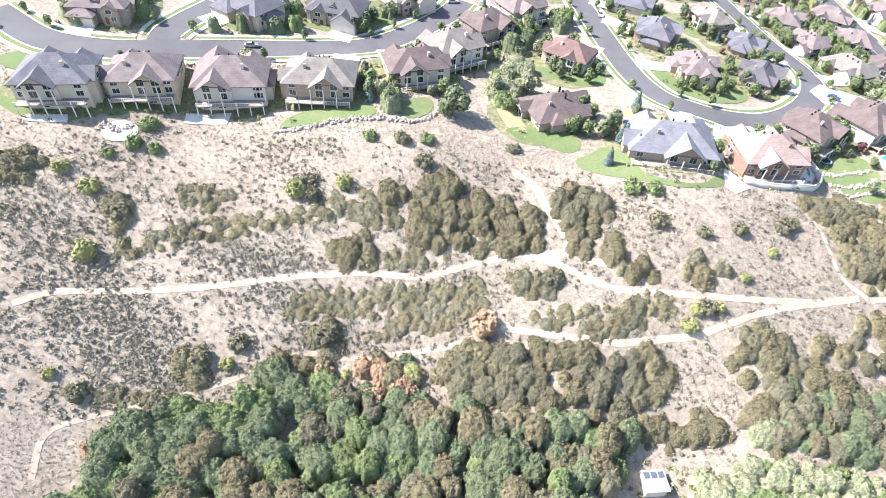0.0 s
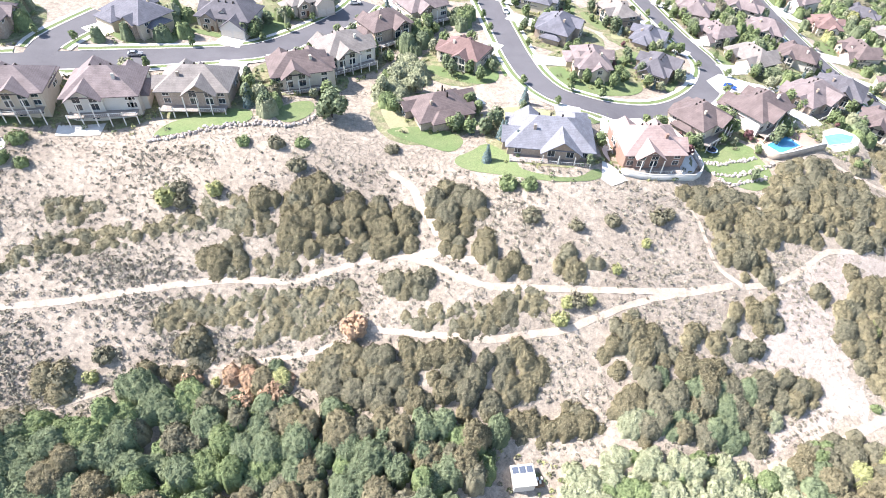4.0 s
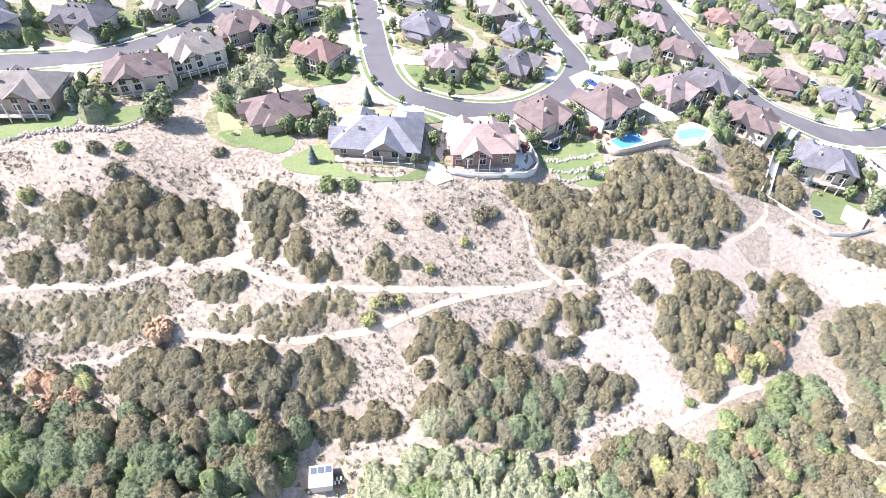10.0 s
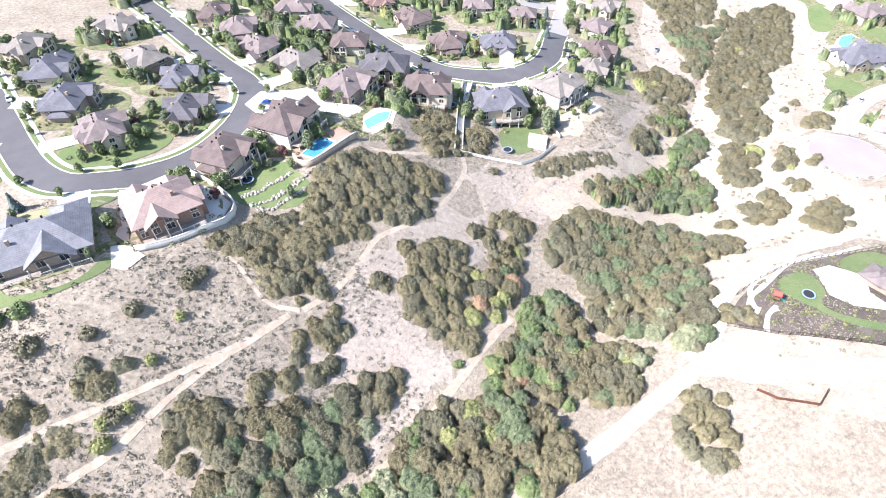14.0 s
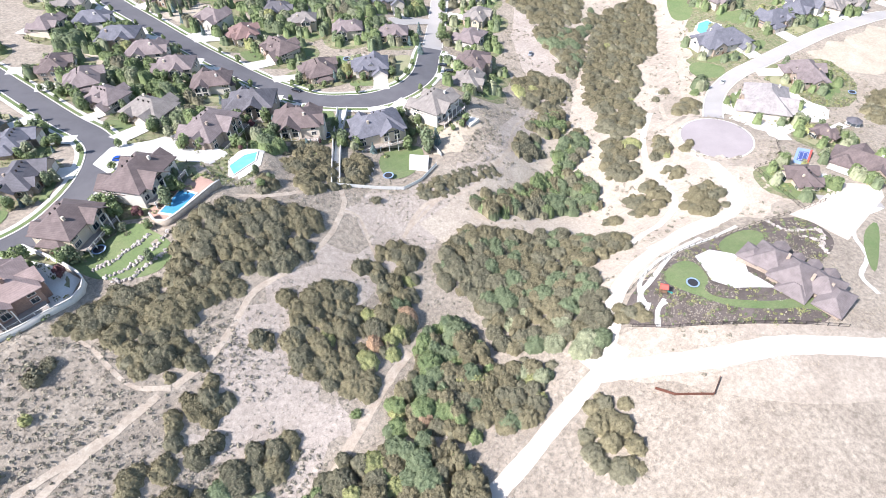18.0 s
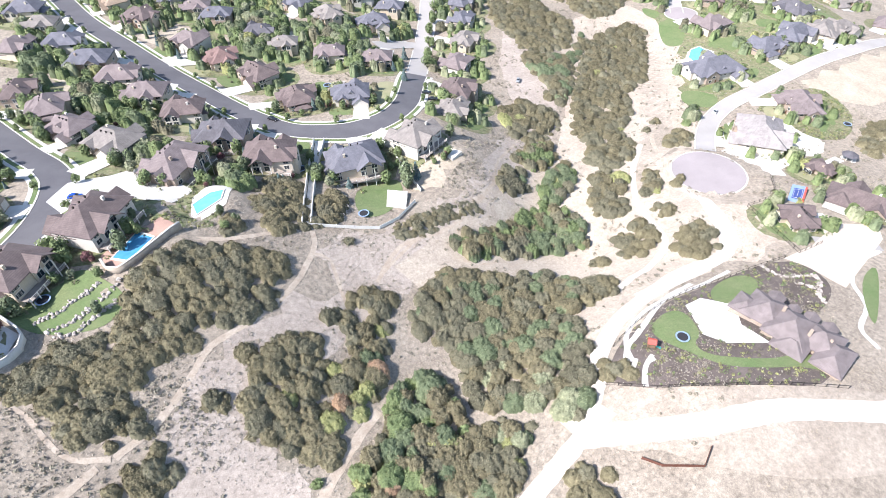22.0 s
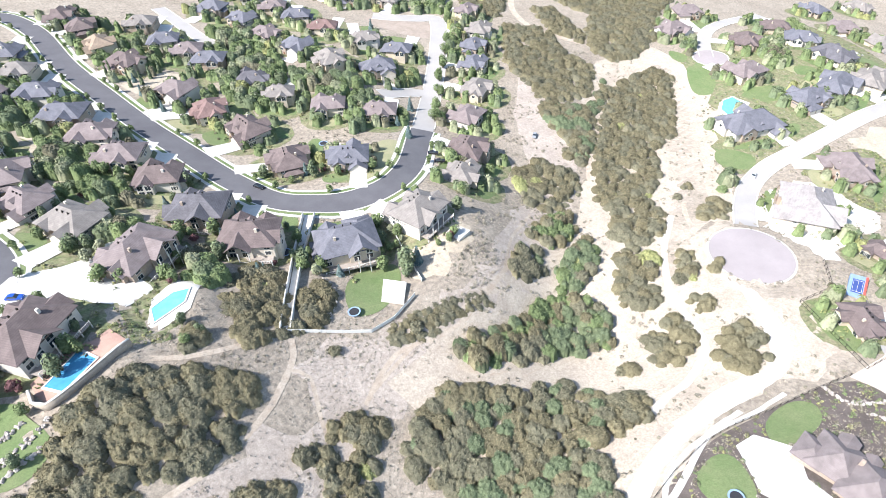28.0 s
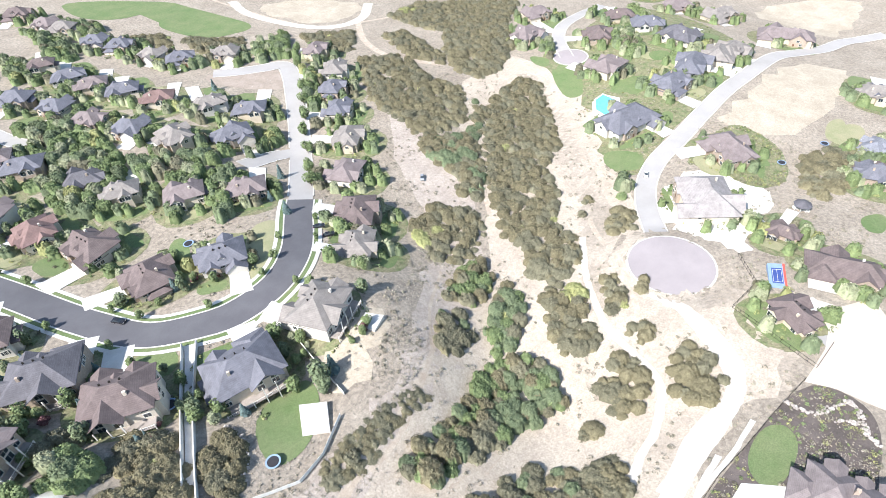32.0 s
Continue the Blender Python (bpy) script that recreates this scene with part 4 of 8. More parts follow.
    if storeys == 2:
        window(top, bx, d / 2 + 1.42, 3.2, 0, 1.8, 1.3)
        window(top, (gx - flip * gw * 0.5 + bx + flip * bw * 0.5) / 2, d / 2 + 0.02, 3.2, 0, 1.5, 1.3)
    # rear
    rw = w * (0.46 if rear else 0.36)
    rx = flip * w * (0.12 if k % 3 else 0.2)
    rd = 2.4
    part("rear_wall", gable_wall(rx - rw / 2, rx + rw / 2, -d / 2 - (0.6 if rear else rd), 0, -5.0, tall * 0.98), wall, top)
    part("rear_roof", gable_roof(rx - rw / 2, rx + rw / 2, -d / 2 - rd - 0.5, 0, tall * 0.98), roof, top)
    levels = [0.8, 3.2][:storeys][-1 if DISTANT[0] else 0:]
    yw = -d / 2 - 0.02
    for zz in levels:
        for fx in (-0.38, 0.4):
            window(top, flip * fx * w if abs(flip * fx * w - rx) > rw / 2 + 0.8 else -flip * 0.42 * w, yw, zz, 180, 1.8, 1.5)
    yr = -d / 2 - (0.6 if rear else rd) - 0.02
    for zz in levels:
        window(top, rx - rw * 0.24, yr, zz, 180, 2.0, 1.9)
        window(top, rx + rw * 0.24, yr, zz, 180, 2.0, 1.9)
    for s in (-1, 1):
        for zz in levels:
            for fy in ((0.3,) if far else (0.2, 0.34)):
                window(top, s * (w / 2 + 0.02), fy * d, zz, -90 * s, 1.3, 1.3)
    if rear:
        # deck on posts with a rail, over a walk-out lower floor
        for fx in (-0.36, -0.14, 0.12, 0.36):
            window(top, fx * w, yw - (0.6 if abs(fx * w - rx) < rw / 2 else 0), -2.2, 180, 1.9, 1.8)
        dx0, dx1 = -w * 0.47, w * 0.47
        deck = part("deck", boxed(dx0, dx1, -d / 2 - 3.4, -d / 2 + 0.05, -0.15, 0.05), DECK, top, "raised grey timber rear deck")
        for i in range(6):
            px = dx0 + 0.15 + (dx1 - dx0 - 0.3) * i / 5
            part("post", boxed(px - 0.13, px + 0.13, -d / 2 - 3.35, -d / 2 - 3.1, -5.0, tall * 0.95 if abs(px - rx) < rw / 2 else 1.05), TRIM, top)
        rail = bmesh.new()
        box(rail, dx0, dx1, -d / 2 - 3.35, -d / 2 - 3.28, 0.95, 1.05)
        for i in range(int((dx1 - dx0) / 0.5)):
            box(rail, dx0 + 0.5 * i, dx0 + 0.5 * i + 0.05, -d / 2 - 3.34, -d / 2 - 3.29, 0.05, 0.95)
        part("railing", rail, TRIM, deck)
    # low side wing, or a dormer on the street side
    if k % 3 == 0:
        sx = -flip * (w / 2 + 1.6)
        part("side_wall", boxed(min(sx, sx + flip * 4), max(sx, sx + flip * 4), -d * 0.3, d * 0.28, -4.5, 2.7), wall, top)
        bm = hip_roof(6.0, d * 0.58, 2.8, 0.6, 0.5)
        bmesh.ops.translate(bm, verts=bm.verts, vec=(-flip * (w / 2 - 1.0), -d * 0.01, 0))
        part("side_roof", bm, roof, top)
    else:
        # cross wing with its gable to the side
        gap = d * 0.24
        for name, bm, mat in (("wing_wall", gable_wall(-gap, gap, 0, w / 2 + 1.5, -4.5, tall * 0.9), wall), ("wing_roof", gable_roof(-gap, gap, 0, w / 2 + 2.0, tall * 0.9), roof)):
            bmesh.ops.rotate(bm, verts=bm.verts, cent=(0, 0, 0), matrix=Matrix.Rotation(radians(90 * flip), 3, "Z"))
            bmesh.ops.translate(bm, verts=bm.verts, vec=(0, -d * 0.12, 0))
            part(name, bm, mat, top)
        for zz in levels:
            window(top, -flip * (w / 2 + 1.52), -d * 0.12, zz, 90 * flip, 1.6, 1.4)
    if k % 3 and storeys == 2:
        ux = (gx + bx) / 2
        part("dormer_wall", gable_wall(ux - 1.0, ux + 1.0, d * 0.12, d * 0.4, tall - 0.3, tall + 1.5), wall, top)
        part("dormer_roof", gable_roof(ux - 1.0, ux + 1.0, d * 0.02, d * 0.4 + 0.35, tall + 1.5), roof, top)
        window(top, ux, d * 0.4 + 0.02, tall + 0.5, 0, 1.1, 0.9)
    # chimney and roof vents
    cx = -flip * w * 0.2
    part("chimney", boxed(cx - 0.4, cx + 0.4, -d * 0.22 - 0.35, -d * 0.22 + 0.35, tall - 0.5, tall + min(w, d) * 0.25 + 0.6), wall, main, "rendered chimney")
    for i in range(0 if far else 3):
        vx = w * (-0.15 + 0.14 * i)
        part("roof_vent", boxed(vx - 0.2, vx + 0.2, d * 0.1, d * 0.1 + 0.4, tall + min(w, d) * 0.18, tall + (d / 2 - d * 0.1) * 0.7 + 0.6), DARK_METAL, main)
    # garden, drive, lawns
    lot = [here @ Vector(p) for p in ((-w / 2 - 6.5, -d / 2 - (4.5 if rear else 13), 0), (w / 2 + 6.5, -d / 2 - (4.5 if rear else 13), 0), (w / 2 + 6.5, max(reach - 4.0, d / 2 + 4), 0), (-w / 2 - 6.5, max(reach - 4.0, d / 2 + 4), 0))]
    LOTS.append([(p.x, p.y) for p in lot])
    tagged(new("garden", sheet("garden", rounded(LOTS[-1]), layered(0.012), GARDEN, 4.0)), "planted garden beds and bark round a house", "garden", kind="structure")
    if reach > d / 2 + gd + 1.5:
        a, b = gx - min(4.0, gw * 0.46), gx + min(4.0, gw * 0.46)
        loop = [here @ Vector(p) for p in ((a, d / 2 + gd - 0.3, 0), (b, d / 2 + gd - 0.3, 0), (b + 0.5, reach, 0), (a - 0.5, reach, 0))]
        DRIVES.append([(p.x, p.y) for p in loop])
        YARDS.append(DRIVES[-1])
        side = sorted((-flip * (w / 2 + 3.0), gx - flip * 4.2))
        if reach - 4.2 > d / 2 + 4.5:
            loop = [here @ Vector(p) for p in ((side[0], d / 2 + 2.2, 0), (side[1], d / 2 + 2.2, 0), (side[1], reach - 4.2, 0), (side[0], reach - 4.2, 0))]
            lawn([(p.x, p.y) for p in loop], LAWN if k % 4 else PALE_LAWN)
    if not rear and k % 6:
        loop = [here @ Vector(p) for p in ((-w / 2 - 1, -d / 2 - 2.6, 0), (w / 2 + 1, -d / 2 - 2.6, 0), (w / 2 + 2, -d / 2 - 9, 0), (-w / 2 - 2, -d / 2 - 9, 0))]
        lawn([(p.x, p.y) for p in loop], LAWN if k % 3 else PALE_LAWN)
    return top


def large_house(x, y, turn):
    """A long low house of several hipped blocks with gables to its terrace; its length lies turn degrees from +x."""
    top = tagged(new("house"), "sprawling one-storey tan stone house with many grey-brown hipped roofs", "house", "houses of the hillside suburb")
    z = ground_z(x, y) + 0.2
    top.matrix_basis = pose(x, y, z, 0, 0, turn) @ Matrix.Scale(0.74, 4)
    wall = WALLS[2][0]
    for bx, by, w, d, tall, slope in ((-9.5, 1.0, 14, 15, 3.6, 0.62), (1.5, -1.5, 15, 17, 4.2, 0.66), (11.5, 1.5, 14, 13, 3.4, 0.6), (18.5, -3.5, 10, 15, 3.1, 0.6), (-16.5, -1.5, 8, 10, 3.0, 0.6), (5.0, -9.0, 11, 9, 3.1, 0.6)):
        part("wall", boxed(bx - w / 2, bx + w / 2, by - d / 2, by + d / 2, -4.0, tall - 0.15), wall, top)
        bm = hip_roof(w, d, tall, slope, 0.9)
        bmesh.ops.translate(bm, verts=bm.verts, vec=(bx, by, 0))
        part("roof", bm, TAUPEGRAY, top, "hipped grey-brown shingle roof")
    for bx, by, w, deep, tall in ((-9.5, 8.5, 6.0, 3.0, 3.8), (-1.5, 7.0, 4.5, 2.6, 4.0), (5.0, 7.0, 5.0, 3.2, 4.2), (12.0, 8.0, 5.5, 2.4, 3.5)):
        part("gable_wall", gable_wall(bx - w / 2, bx + w / 2, by - 5.0, by + deep, -4.0, tall), WALLS[1][0], top)
        part("gable_roof", gable_roof(bx - w / 2, bx + w / 2, by - 5.5, by + deep + 0.5, tall), TAUPEGRAY, top)
        window(top, bx, by + deep + 0.02, 0.4, 0, 2.0, 1.9)
        for s in (-1, 1):
            part("column", boxed(bx + s * w * 0.42 - 0.2, bx + s * w * 0.42 + 0.2, by + deep + 0.1, by + deep + 0.5, -1.0, tall - 0.1), TRIM, top)
    for bx in (-13.0, -5.5, 1.5, 8.8, 16.0, 20.5):
        window(top, bx, (8.52 if bx < -4 else 7.02 if bx < 8 else 8.02 if bx < 15 else 4.02), 0.6, 0, 1.8, 1.7)
    for bx, by, tall in ((-4.0, 2.5, 8.6), (8.0, -2.0, 8.8), (15.0, 0.5, 6.8)):
        part("chimney", boxed(bx - 0.6, bx + 0.6, by - 0.5, by + 0.5, 3.0, tall), wall, top, "tan stone chimney")
    for along in (-8, 0, 9):
        p = (x + along * math.cos(radians(turn)), y + along * math.sin(radians(turn)), 7.5)
        HOMES.append(p)
        UNPLANTED.add(p)


UNPLANTED = set()   # parts of the large house, whose garden is planted by hand
DRIVES = []
LOTS = []


# ---- garden things ----
def pool(loop, label):
    xs = [ground_z(*p) for p in loop]
    z = max(xs) + 0.4
    c = np.mean(loop, axis=0)
    top = tagged(new("swimming_pool"), label, "pool")
    wide = [tuple(c + (np.array(p) - c) * 1.12) for p in loop]
    bm = bmesh.new()
    n = len(loop)
    a = [bm.verts.new((*p, z + 0.06)) for p in wide]
    b = [bm.verts.new((*p, z + 0.06)) for p in loop]
    e = [bm.verts.new((*p, z - 1.6)) for p in wide]
    g = [bm.verts.new((*p, z - 0.2)) for p in loop]
    for i in range(n):
        j = (i + 1) % n
        for f in ((a[i], a[j], b[j], b[i]), (e[i], e[j], a[j], a[i]), (b[i], b[j], g[j], g[i])):
            bm.faces.new(f)
    part("coping", bm, CONCRETE, top, "pale stone coping")
    bm = bmesh.new()
    bm.faces.new([bm.verts.new((*p, z - 0.05)) for p in loop])
    part("water", bm, PALE_WATER if "turquoise" in label else WATER, top, "clear turquoise water" if "turquoise" in label else "clear blue water")
    YARDS.append(loop)


def wall_line(points, tall, thick, surface, name, label):
    line = smooth_line(points, 2.5)
    nrm = normals_of(line)
    z = height(line[:, 0], line[:, 1])
    z = np.maximum(z, np.convolve(np.pad(z, 2, mode="edge"), np.ones(5) / 5, "valid"))
    rows = []
    for s, top in ((-1, 0), (-1, 1), (1, 1), (1, 0)):
        xy = line + nrm * s * thick / 2
        rows.append(np.c_[xy, z + (tall if top else -1.5)])
    v = np.stack(rows, 1).reshape(-1, 3)
    m = np.arange(len(line) - 1)
    f = np.concatenate([np.stack([4 * m + i, 4 * m + (i + 1) % 4, 4 * m + 4 + (i + 1) % 4, 4 * m + 4 + i], 1) for i in range(4)])
    last = 4 * (len(line) - 1)
    f = np.concatenate([f, [[0, 3, 2, 1], [last, last + 1, last + 2, last + 3]]])
    top = tagged(new(name, bulk(name, v, f, surface)), label, "wall")
    nrm3 = normals_of(line)
    cap = []
    for s, lift in ((-1, 0.0), (-1, 0.1), (1, 0.1), (1, 0.0)):
        cap.append(np.c_[line + nrm3 * s * (thick / 2 + 0.06), z + tall + lift])
    ob = new("capping", bulk("capping", np.stack(cap, 1).reshape(-1, 3), f, CONCRETE))
    ob.parent = top


def fence(points, tall, surface, label):
    line = []
    for a, b in zip(points, points[1:]):
        n = max(1, round(math.dist(a, b) / 3.0))
        line += [(a[0] + (b[0] - a[0]) * k / n, a[1] + (b[1] - a[1]) * k / n) for k in range(n)]
    line = np.array(line + [points[-1]])
    z = height(line[:, 0], line[:, 1])
    top = tagged(new("fence"), label, "fence")
    post = bpy.data.meshes.new("post")
    bm = boxed(-0.07, 0.07, -0.07, 0.07, -0.5, tall + 0.1)
    bm.to_mesh(post)
    bm.free()
    post.materials.append(surface)
    for (x, y), a in zip(line, z):
        shared("post", post, top, pose(x, y, a))
    for (p, a), (q, b) in zip(zip(line, z), zip(line[1:], z[1:])):
        for lo, hi in (((0.1, tall - 0.02),) if surface is not DARK_METAL else ((0.15, 0.23), (tall - 0.12, tall - 0.02))):
            bm = bmesh.new()
            side = Vector((q[1] - p[1], p[0] - q[0], 0)).normalized() * 0.03
            v = [bm.verts.new(Vector((*c, h + k)) + s * side) for s in (-1, 1) for c, h in ((p, a), (q, b)) for k in (lo, hi)]
            for f in ((0, 2, 3, 1), (4, 5, 7, 6), (1, 3, 7, 5), (0, 4, 6, 2)):
                bm.faces.new([v[i] for i in f])
            part("panel" if surface is not DARK_METAL else "rail", bm, surface, top)


BOULDERS = []


def boulder_mesh():
    bm = bmesh.new()
    bmesh.ops.create_icosphere(bm, subdivisions=1, radius=0.55)
    for v in bm.verts:
        v.co *= float(RNG.uniform(0.75, 1.2))
        v.co.z *= 0.75
    me = bpy.data.meshes.new("boulder")
    bm.to_mesh(me)
    bm.free()
    me.materials.append(ROCK)
    return me


def stone_row(points):
    if not BOULDERS:
        BOULDERS.extend(boulder_mesh() for _ in range(6))
    line = smooth_line(points, 0.95)
    top = tagged(new("boulder_wall"), "rough stacked wall of grey-brown boulders edging a garden", "wall")
    for x, y in line:
        for row in (0, 1, 2)[:2 + (RNG.random() < 0.4)]:
            px, py = x + RNG.uniform(-0.45, 0.45), y + RNG.uniform(-0.4, 0.4) + row * 0.6
            s = RNG.uniform(0.7, 1.25)
            shared("boulder", BOULDERS[int(RNG.integers(0, 6))], top, pose(px, py, ground_z(px, py) + 0.18, *RNG.uniform(0, 360, 3)) @ Matrix.Diagonal((s, s, s, 1)))


def ring_bm(r0, r1, z0, z1, n=24):
    bm = bmesh.new()
    v = [[bm.verts.new((r * math.cos(6.2832 * i / n), r * math.sin(6.2832 * i / n), z)) for i in range(n)] for r, z in ((r0, z0), (r1, z0), (r1, z1), (r0, z1))]
    for a, b in ((0, 1), (1, 2), (2, 3), (3, 0)):
        for i in range(n):
            bm.faces.new((v[a][i], v[a][(i + 1) % n], v[b][(i + 1) % n], v[b][i]))
    return bm


def trampoline(p):
    top = tagged(new("trampoline"), "round garden trampoline with a pale blue padded rim", "trampoline", "garden trampolines")
    top.matrix_basis = pose(*p, ground_z(*p))
    part("rim_pad", ring_bm(1.55, 2.0, 0.78, 0.86), PALE_BLUE, top, "pale blue padded rim")
    part("jumping_mat", ring_bm(0.02, 1.56, 0.77, 0.80), BLACK_MESH, top, "dark woven mat")
    for k in range(6):
        a = k * math.pi / 3
        part("leg", tube(bmesh.new(), (1.85 * math.cos(a), 1.85 * math.sin(a), -0.4), (1.85 * math.cos(a), 1.85 * math.sin(a), 0.8), 0.04, 0.04), DARK_METAL, top)


def sport_court(loop):
    c = np.mean(loop, axis=0)
    z = max(ground_z(*p) for p in loop) + 0.1
    top = tagged(new("sport_court"), "small pale blue sport court with a red strip in a garden", "court")
    for name, k, lift, mat in (("border", 1.0, 0.0, PALE_BLUE), ("playing_field", 0.62, 0.02, NAVY)):
        bm = bmesh.new()
        a = [bm.verts.new((*(c + (np.array(p) - c) * k), z + lift)) for p in loop]
        b = [bm.verts.new((*(c + (np.array(p) - c) * k), z - 1.5)) for p in loop]
        bm.faces.new(a)
        for i in range(4):
            bm.faces.new((b[i], b[(i + 1) % 4], a[(i + 1) % 4], a[i]))
        part(name, bm, mat, top)
    e, f = np.array(loop[1]), np.array(loop[2])
    g = (np.array(loop[0]) - e) * 0.14
    bm = bmesh.new()
    bm.faces.new([bm.verts.new((*q, z + 0.03)) for q in (e, f, f + g, e + g)])
    part("red_strip", bm, RED_PAINT, top, "red painted strip")
    p0, p1, p2, p3 = [Vector((*(c + (np.array(p) - c) * 0.5), z + 0.03)) for p in loop]
    for a, b in ((p0, p1), (p1, p2), (p2, p3), (p3, p0), ((p0 + p1) / 2, (p2 + p3) / 2)):
        part("court_line", tube(bmesh.new(), a, b, 0.05, 0.05, 4), WHITE_PAINT, top)
    YARDS.append(loop)


def play_set(p):
    top = tagged(new("play_set"), "wooden climbing frame with a teal slide", "play set")
    top.matrix_basis = pose(*p, ground_z(*p), 0, 0, 35)
    for x in (-1, 1):
        for y in (-1, 1):
            part("post", boxed(x - 0.08, x + 0.08, y - 0.08, y + 0.08, -0.6, 3.0), WOOD, top)
    part("platform", boxed(-1.1, 1.1, -1.1, 1.1, 1.3, 1.4), WOOD, top)
    part("canopy", gable_roof(-1.1, 1.1, -1.2, 1.2, 2.9, 0.7, 0.1, 0.06), RED_PAINT, top, "red pitched canopy")
    bm = bmesh.new()
    v = [bm.verts.new(q) for q in ((-0.35, -1.1, 1.4), (0.35, -1.1, 1.4), (0.35, -4.0, 0.15), (-0.35, -4.0, 0.15), (-0.35, -1.1, 1.3), (0.35, -1.1, 1.3), (0.35, -4.0, -0.1), (-0.35, -4.0, -0.1))]
    for f in ((0, 3, 2, 1), (4, 5, 6, 7), (0, 4, 7, 3), (1, 2, 6, 5), (3, 7, 6, 2), (0, 1, 5, 4)):
        bm.faces.new([v[i] for i in f])
    part("slide", bm, TEAL, top, "teal plastic slide")


def gazebo(p):
    top = tagged(new("gazebo"), "round open gazebo with a dark shingle roof", "gazebo")
    top.matrix_basis = pose(*p, ground_z(*p))
    part("floor", ring_bm(0.02, 3.4, -1.0, 0.15), CONCRETE, top)
    for k in range(8):
        a = k * math.pi / 4
        part("post", tube(bmesh.new(), (3 * math.cos(a), 3 * math.sin(a), 0), (3 * math.cos(a), 3 * math.sin(a), 2.7), 0.12, 0.12), TRIM, top)
    part("roof", tube(bmesh.new(), (0, 0, 2.6), (0, 0, 4.3), 3.7, 0.3, 8), DARK, top)


def garden_pad(loop):
    top = tagged(new("patio_slab"), "square white concrete slab at the lawn's edge", "paving")
    z = max(ground_z(*p) for p in loop) + 0.15
    bm = bmesh.new()
    a = [bm.verts.new((*p, z)) for p in loop]
    b = [bm.verts.new((*p, z - 2)) for p in loop]
    bm.faces.new(a)
    for i in range(4):
        bm.faces.new((b[i], b[(i + 1) % 4], a[(i + 1) % 4], a[i]))
    part("slab", bm, CONCRETE, top)
    YARDS.append(loop)


def pool_shed(p):
    top = tagged(new("pump_shed"), "small white shed with solar panels on its roof, in the ravine", "shed")
    top.matrix_basis = pose(*p, ground_z(*p) + 0.3, 0, 0, 8)
    part("wall", boxed(-2.6, 2.6, -2.4, 2.4, -3.0, 2.6), WALLS[3][0], top)
    roof = part("roof", boxed(-2.9, 2.9, -2.7, 2.7, 2.6, 2.8), WHITE_PAINT, top, "flat white roof")
    for x in (-1.8, 0.0, 1.8):
        part("solar_panel", boxed(x - 0.75, x + 0.75, 0.6, 2.2, 2.85, 2.95), PANEL, roof, "dark solar panel")
    part("deck", boxed(2.6, 5.2, -2.0, 2.4, -2.5, 0.3), WOOD, top, "weathered timber deck")
    for k in range(4):
        part("crate", boxed(3.0 + 0.5 * k, 3.4 + 0.5 * k, -1.6 + 0.9 * (k % 2), -0.9 + 0.9 * (k % 2), 0.3, 1.0), WHITE_PAINT, top)
    HOMES.append((*p, 4.5))


def lathe_wheel(r, w):
    bm = bmesh.new()
    return tube(bm, (0, -w / 2, 0), (0, w / 2, 0), r, r, 14)


def car(ends, paint):
    (x0, y0), (x1, y1) = ends
    a = math.degrees(math.atan2(y1 - y0, x1 - x0))
    x, y = (x0 + x1) / 2, (y0 + y1) / 2
    z = ground_z(x, y) + 0.13
    mat, word = paint
    top = tagged(new("car"), f"{word} parked car beside the houses", "car", "parked cars")
    top.matrix_basis = pose(x, y, z, 0, 0, a)
    bm = bmesh.new()
    side = [(-2.3, 0.35), (2.3, 0.35), (2.32, 0.7), (2.1, 0.88), (1.0, 0.98), (-1.5, 1.0), (-2.25, 0.92)]
    l, r = [bm.verts.new((p[0], -0.9, p[1])) for p in side], [bm.verts.new((p[0], 0.9, p[1])) for p in side]
    bm.faces.new(l)
    bm.faces.new(r[::-1])
    for i in range(len(side)):
        j = (i + 1) % len(side)
        bm.faces.new((l[j], l[i], r[i], r[j]))
    part("body", bm, mat, top)
    bm = bmesh.new()
    lo, hi = [(-1.7, 0.98), (1.05, 0.97)], [(-1.15, 1.48), (0.3, 1.48)]
    v = [bm.verts.new((px, s * wy, pz)) for s in (-1, 1) for (px, pz), wy in ((lo[0], 0.84), (lo[1], 0.84), (hi[1], 0.66), (hi[0], 0.66))]
    for f in ((0, 1, 2, 3), (7, 6, 5, 4), (0, 4, 5, 1), (1, 5, 6, 2), (3, 2, 6, 7), (0, 3, 7, 4)):
        bm.faces.new([v[i] for i in f])
    part("glazing", bm, PANE, top, "dark tinted glass")
    part("roof_panel", boxed(-1.12, 0.28, -0.64, 0.64, 1.47, 1.52), mat, top)
    for px in (-1.4, 1.4):
        for py in (-0.84, 0.84):
            wheel = part("wheel", lathe_wheel(0.33, 0.22), RUBBER, top)
            wheel.matrix_basis = pose(px, py, 0.33)
            part("rim", lathe_wheel(0.2, 0.24), CHROME, wheel)
    for py in (-0.65, 0.65):
        part("headlight", boxed(2.24, 2.33, py - 0.18, py + 0.18, 0.66, 0.78), LAMP_CLEAR, top)
        part("tail_light", boxed(-2.31, -2.22, py - 0.18, py + 0.18, 0.72, 0.86), LAMP_RED, top)


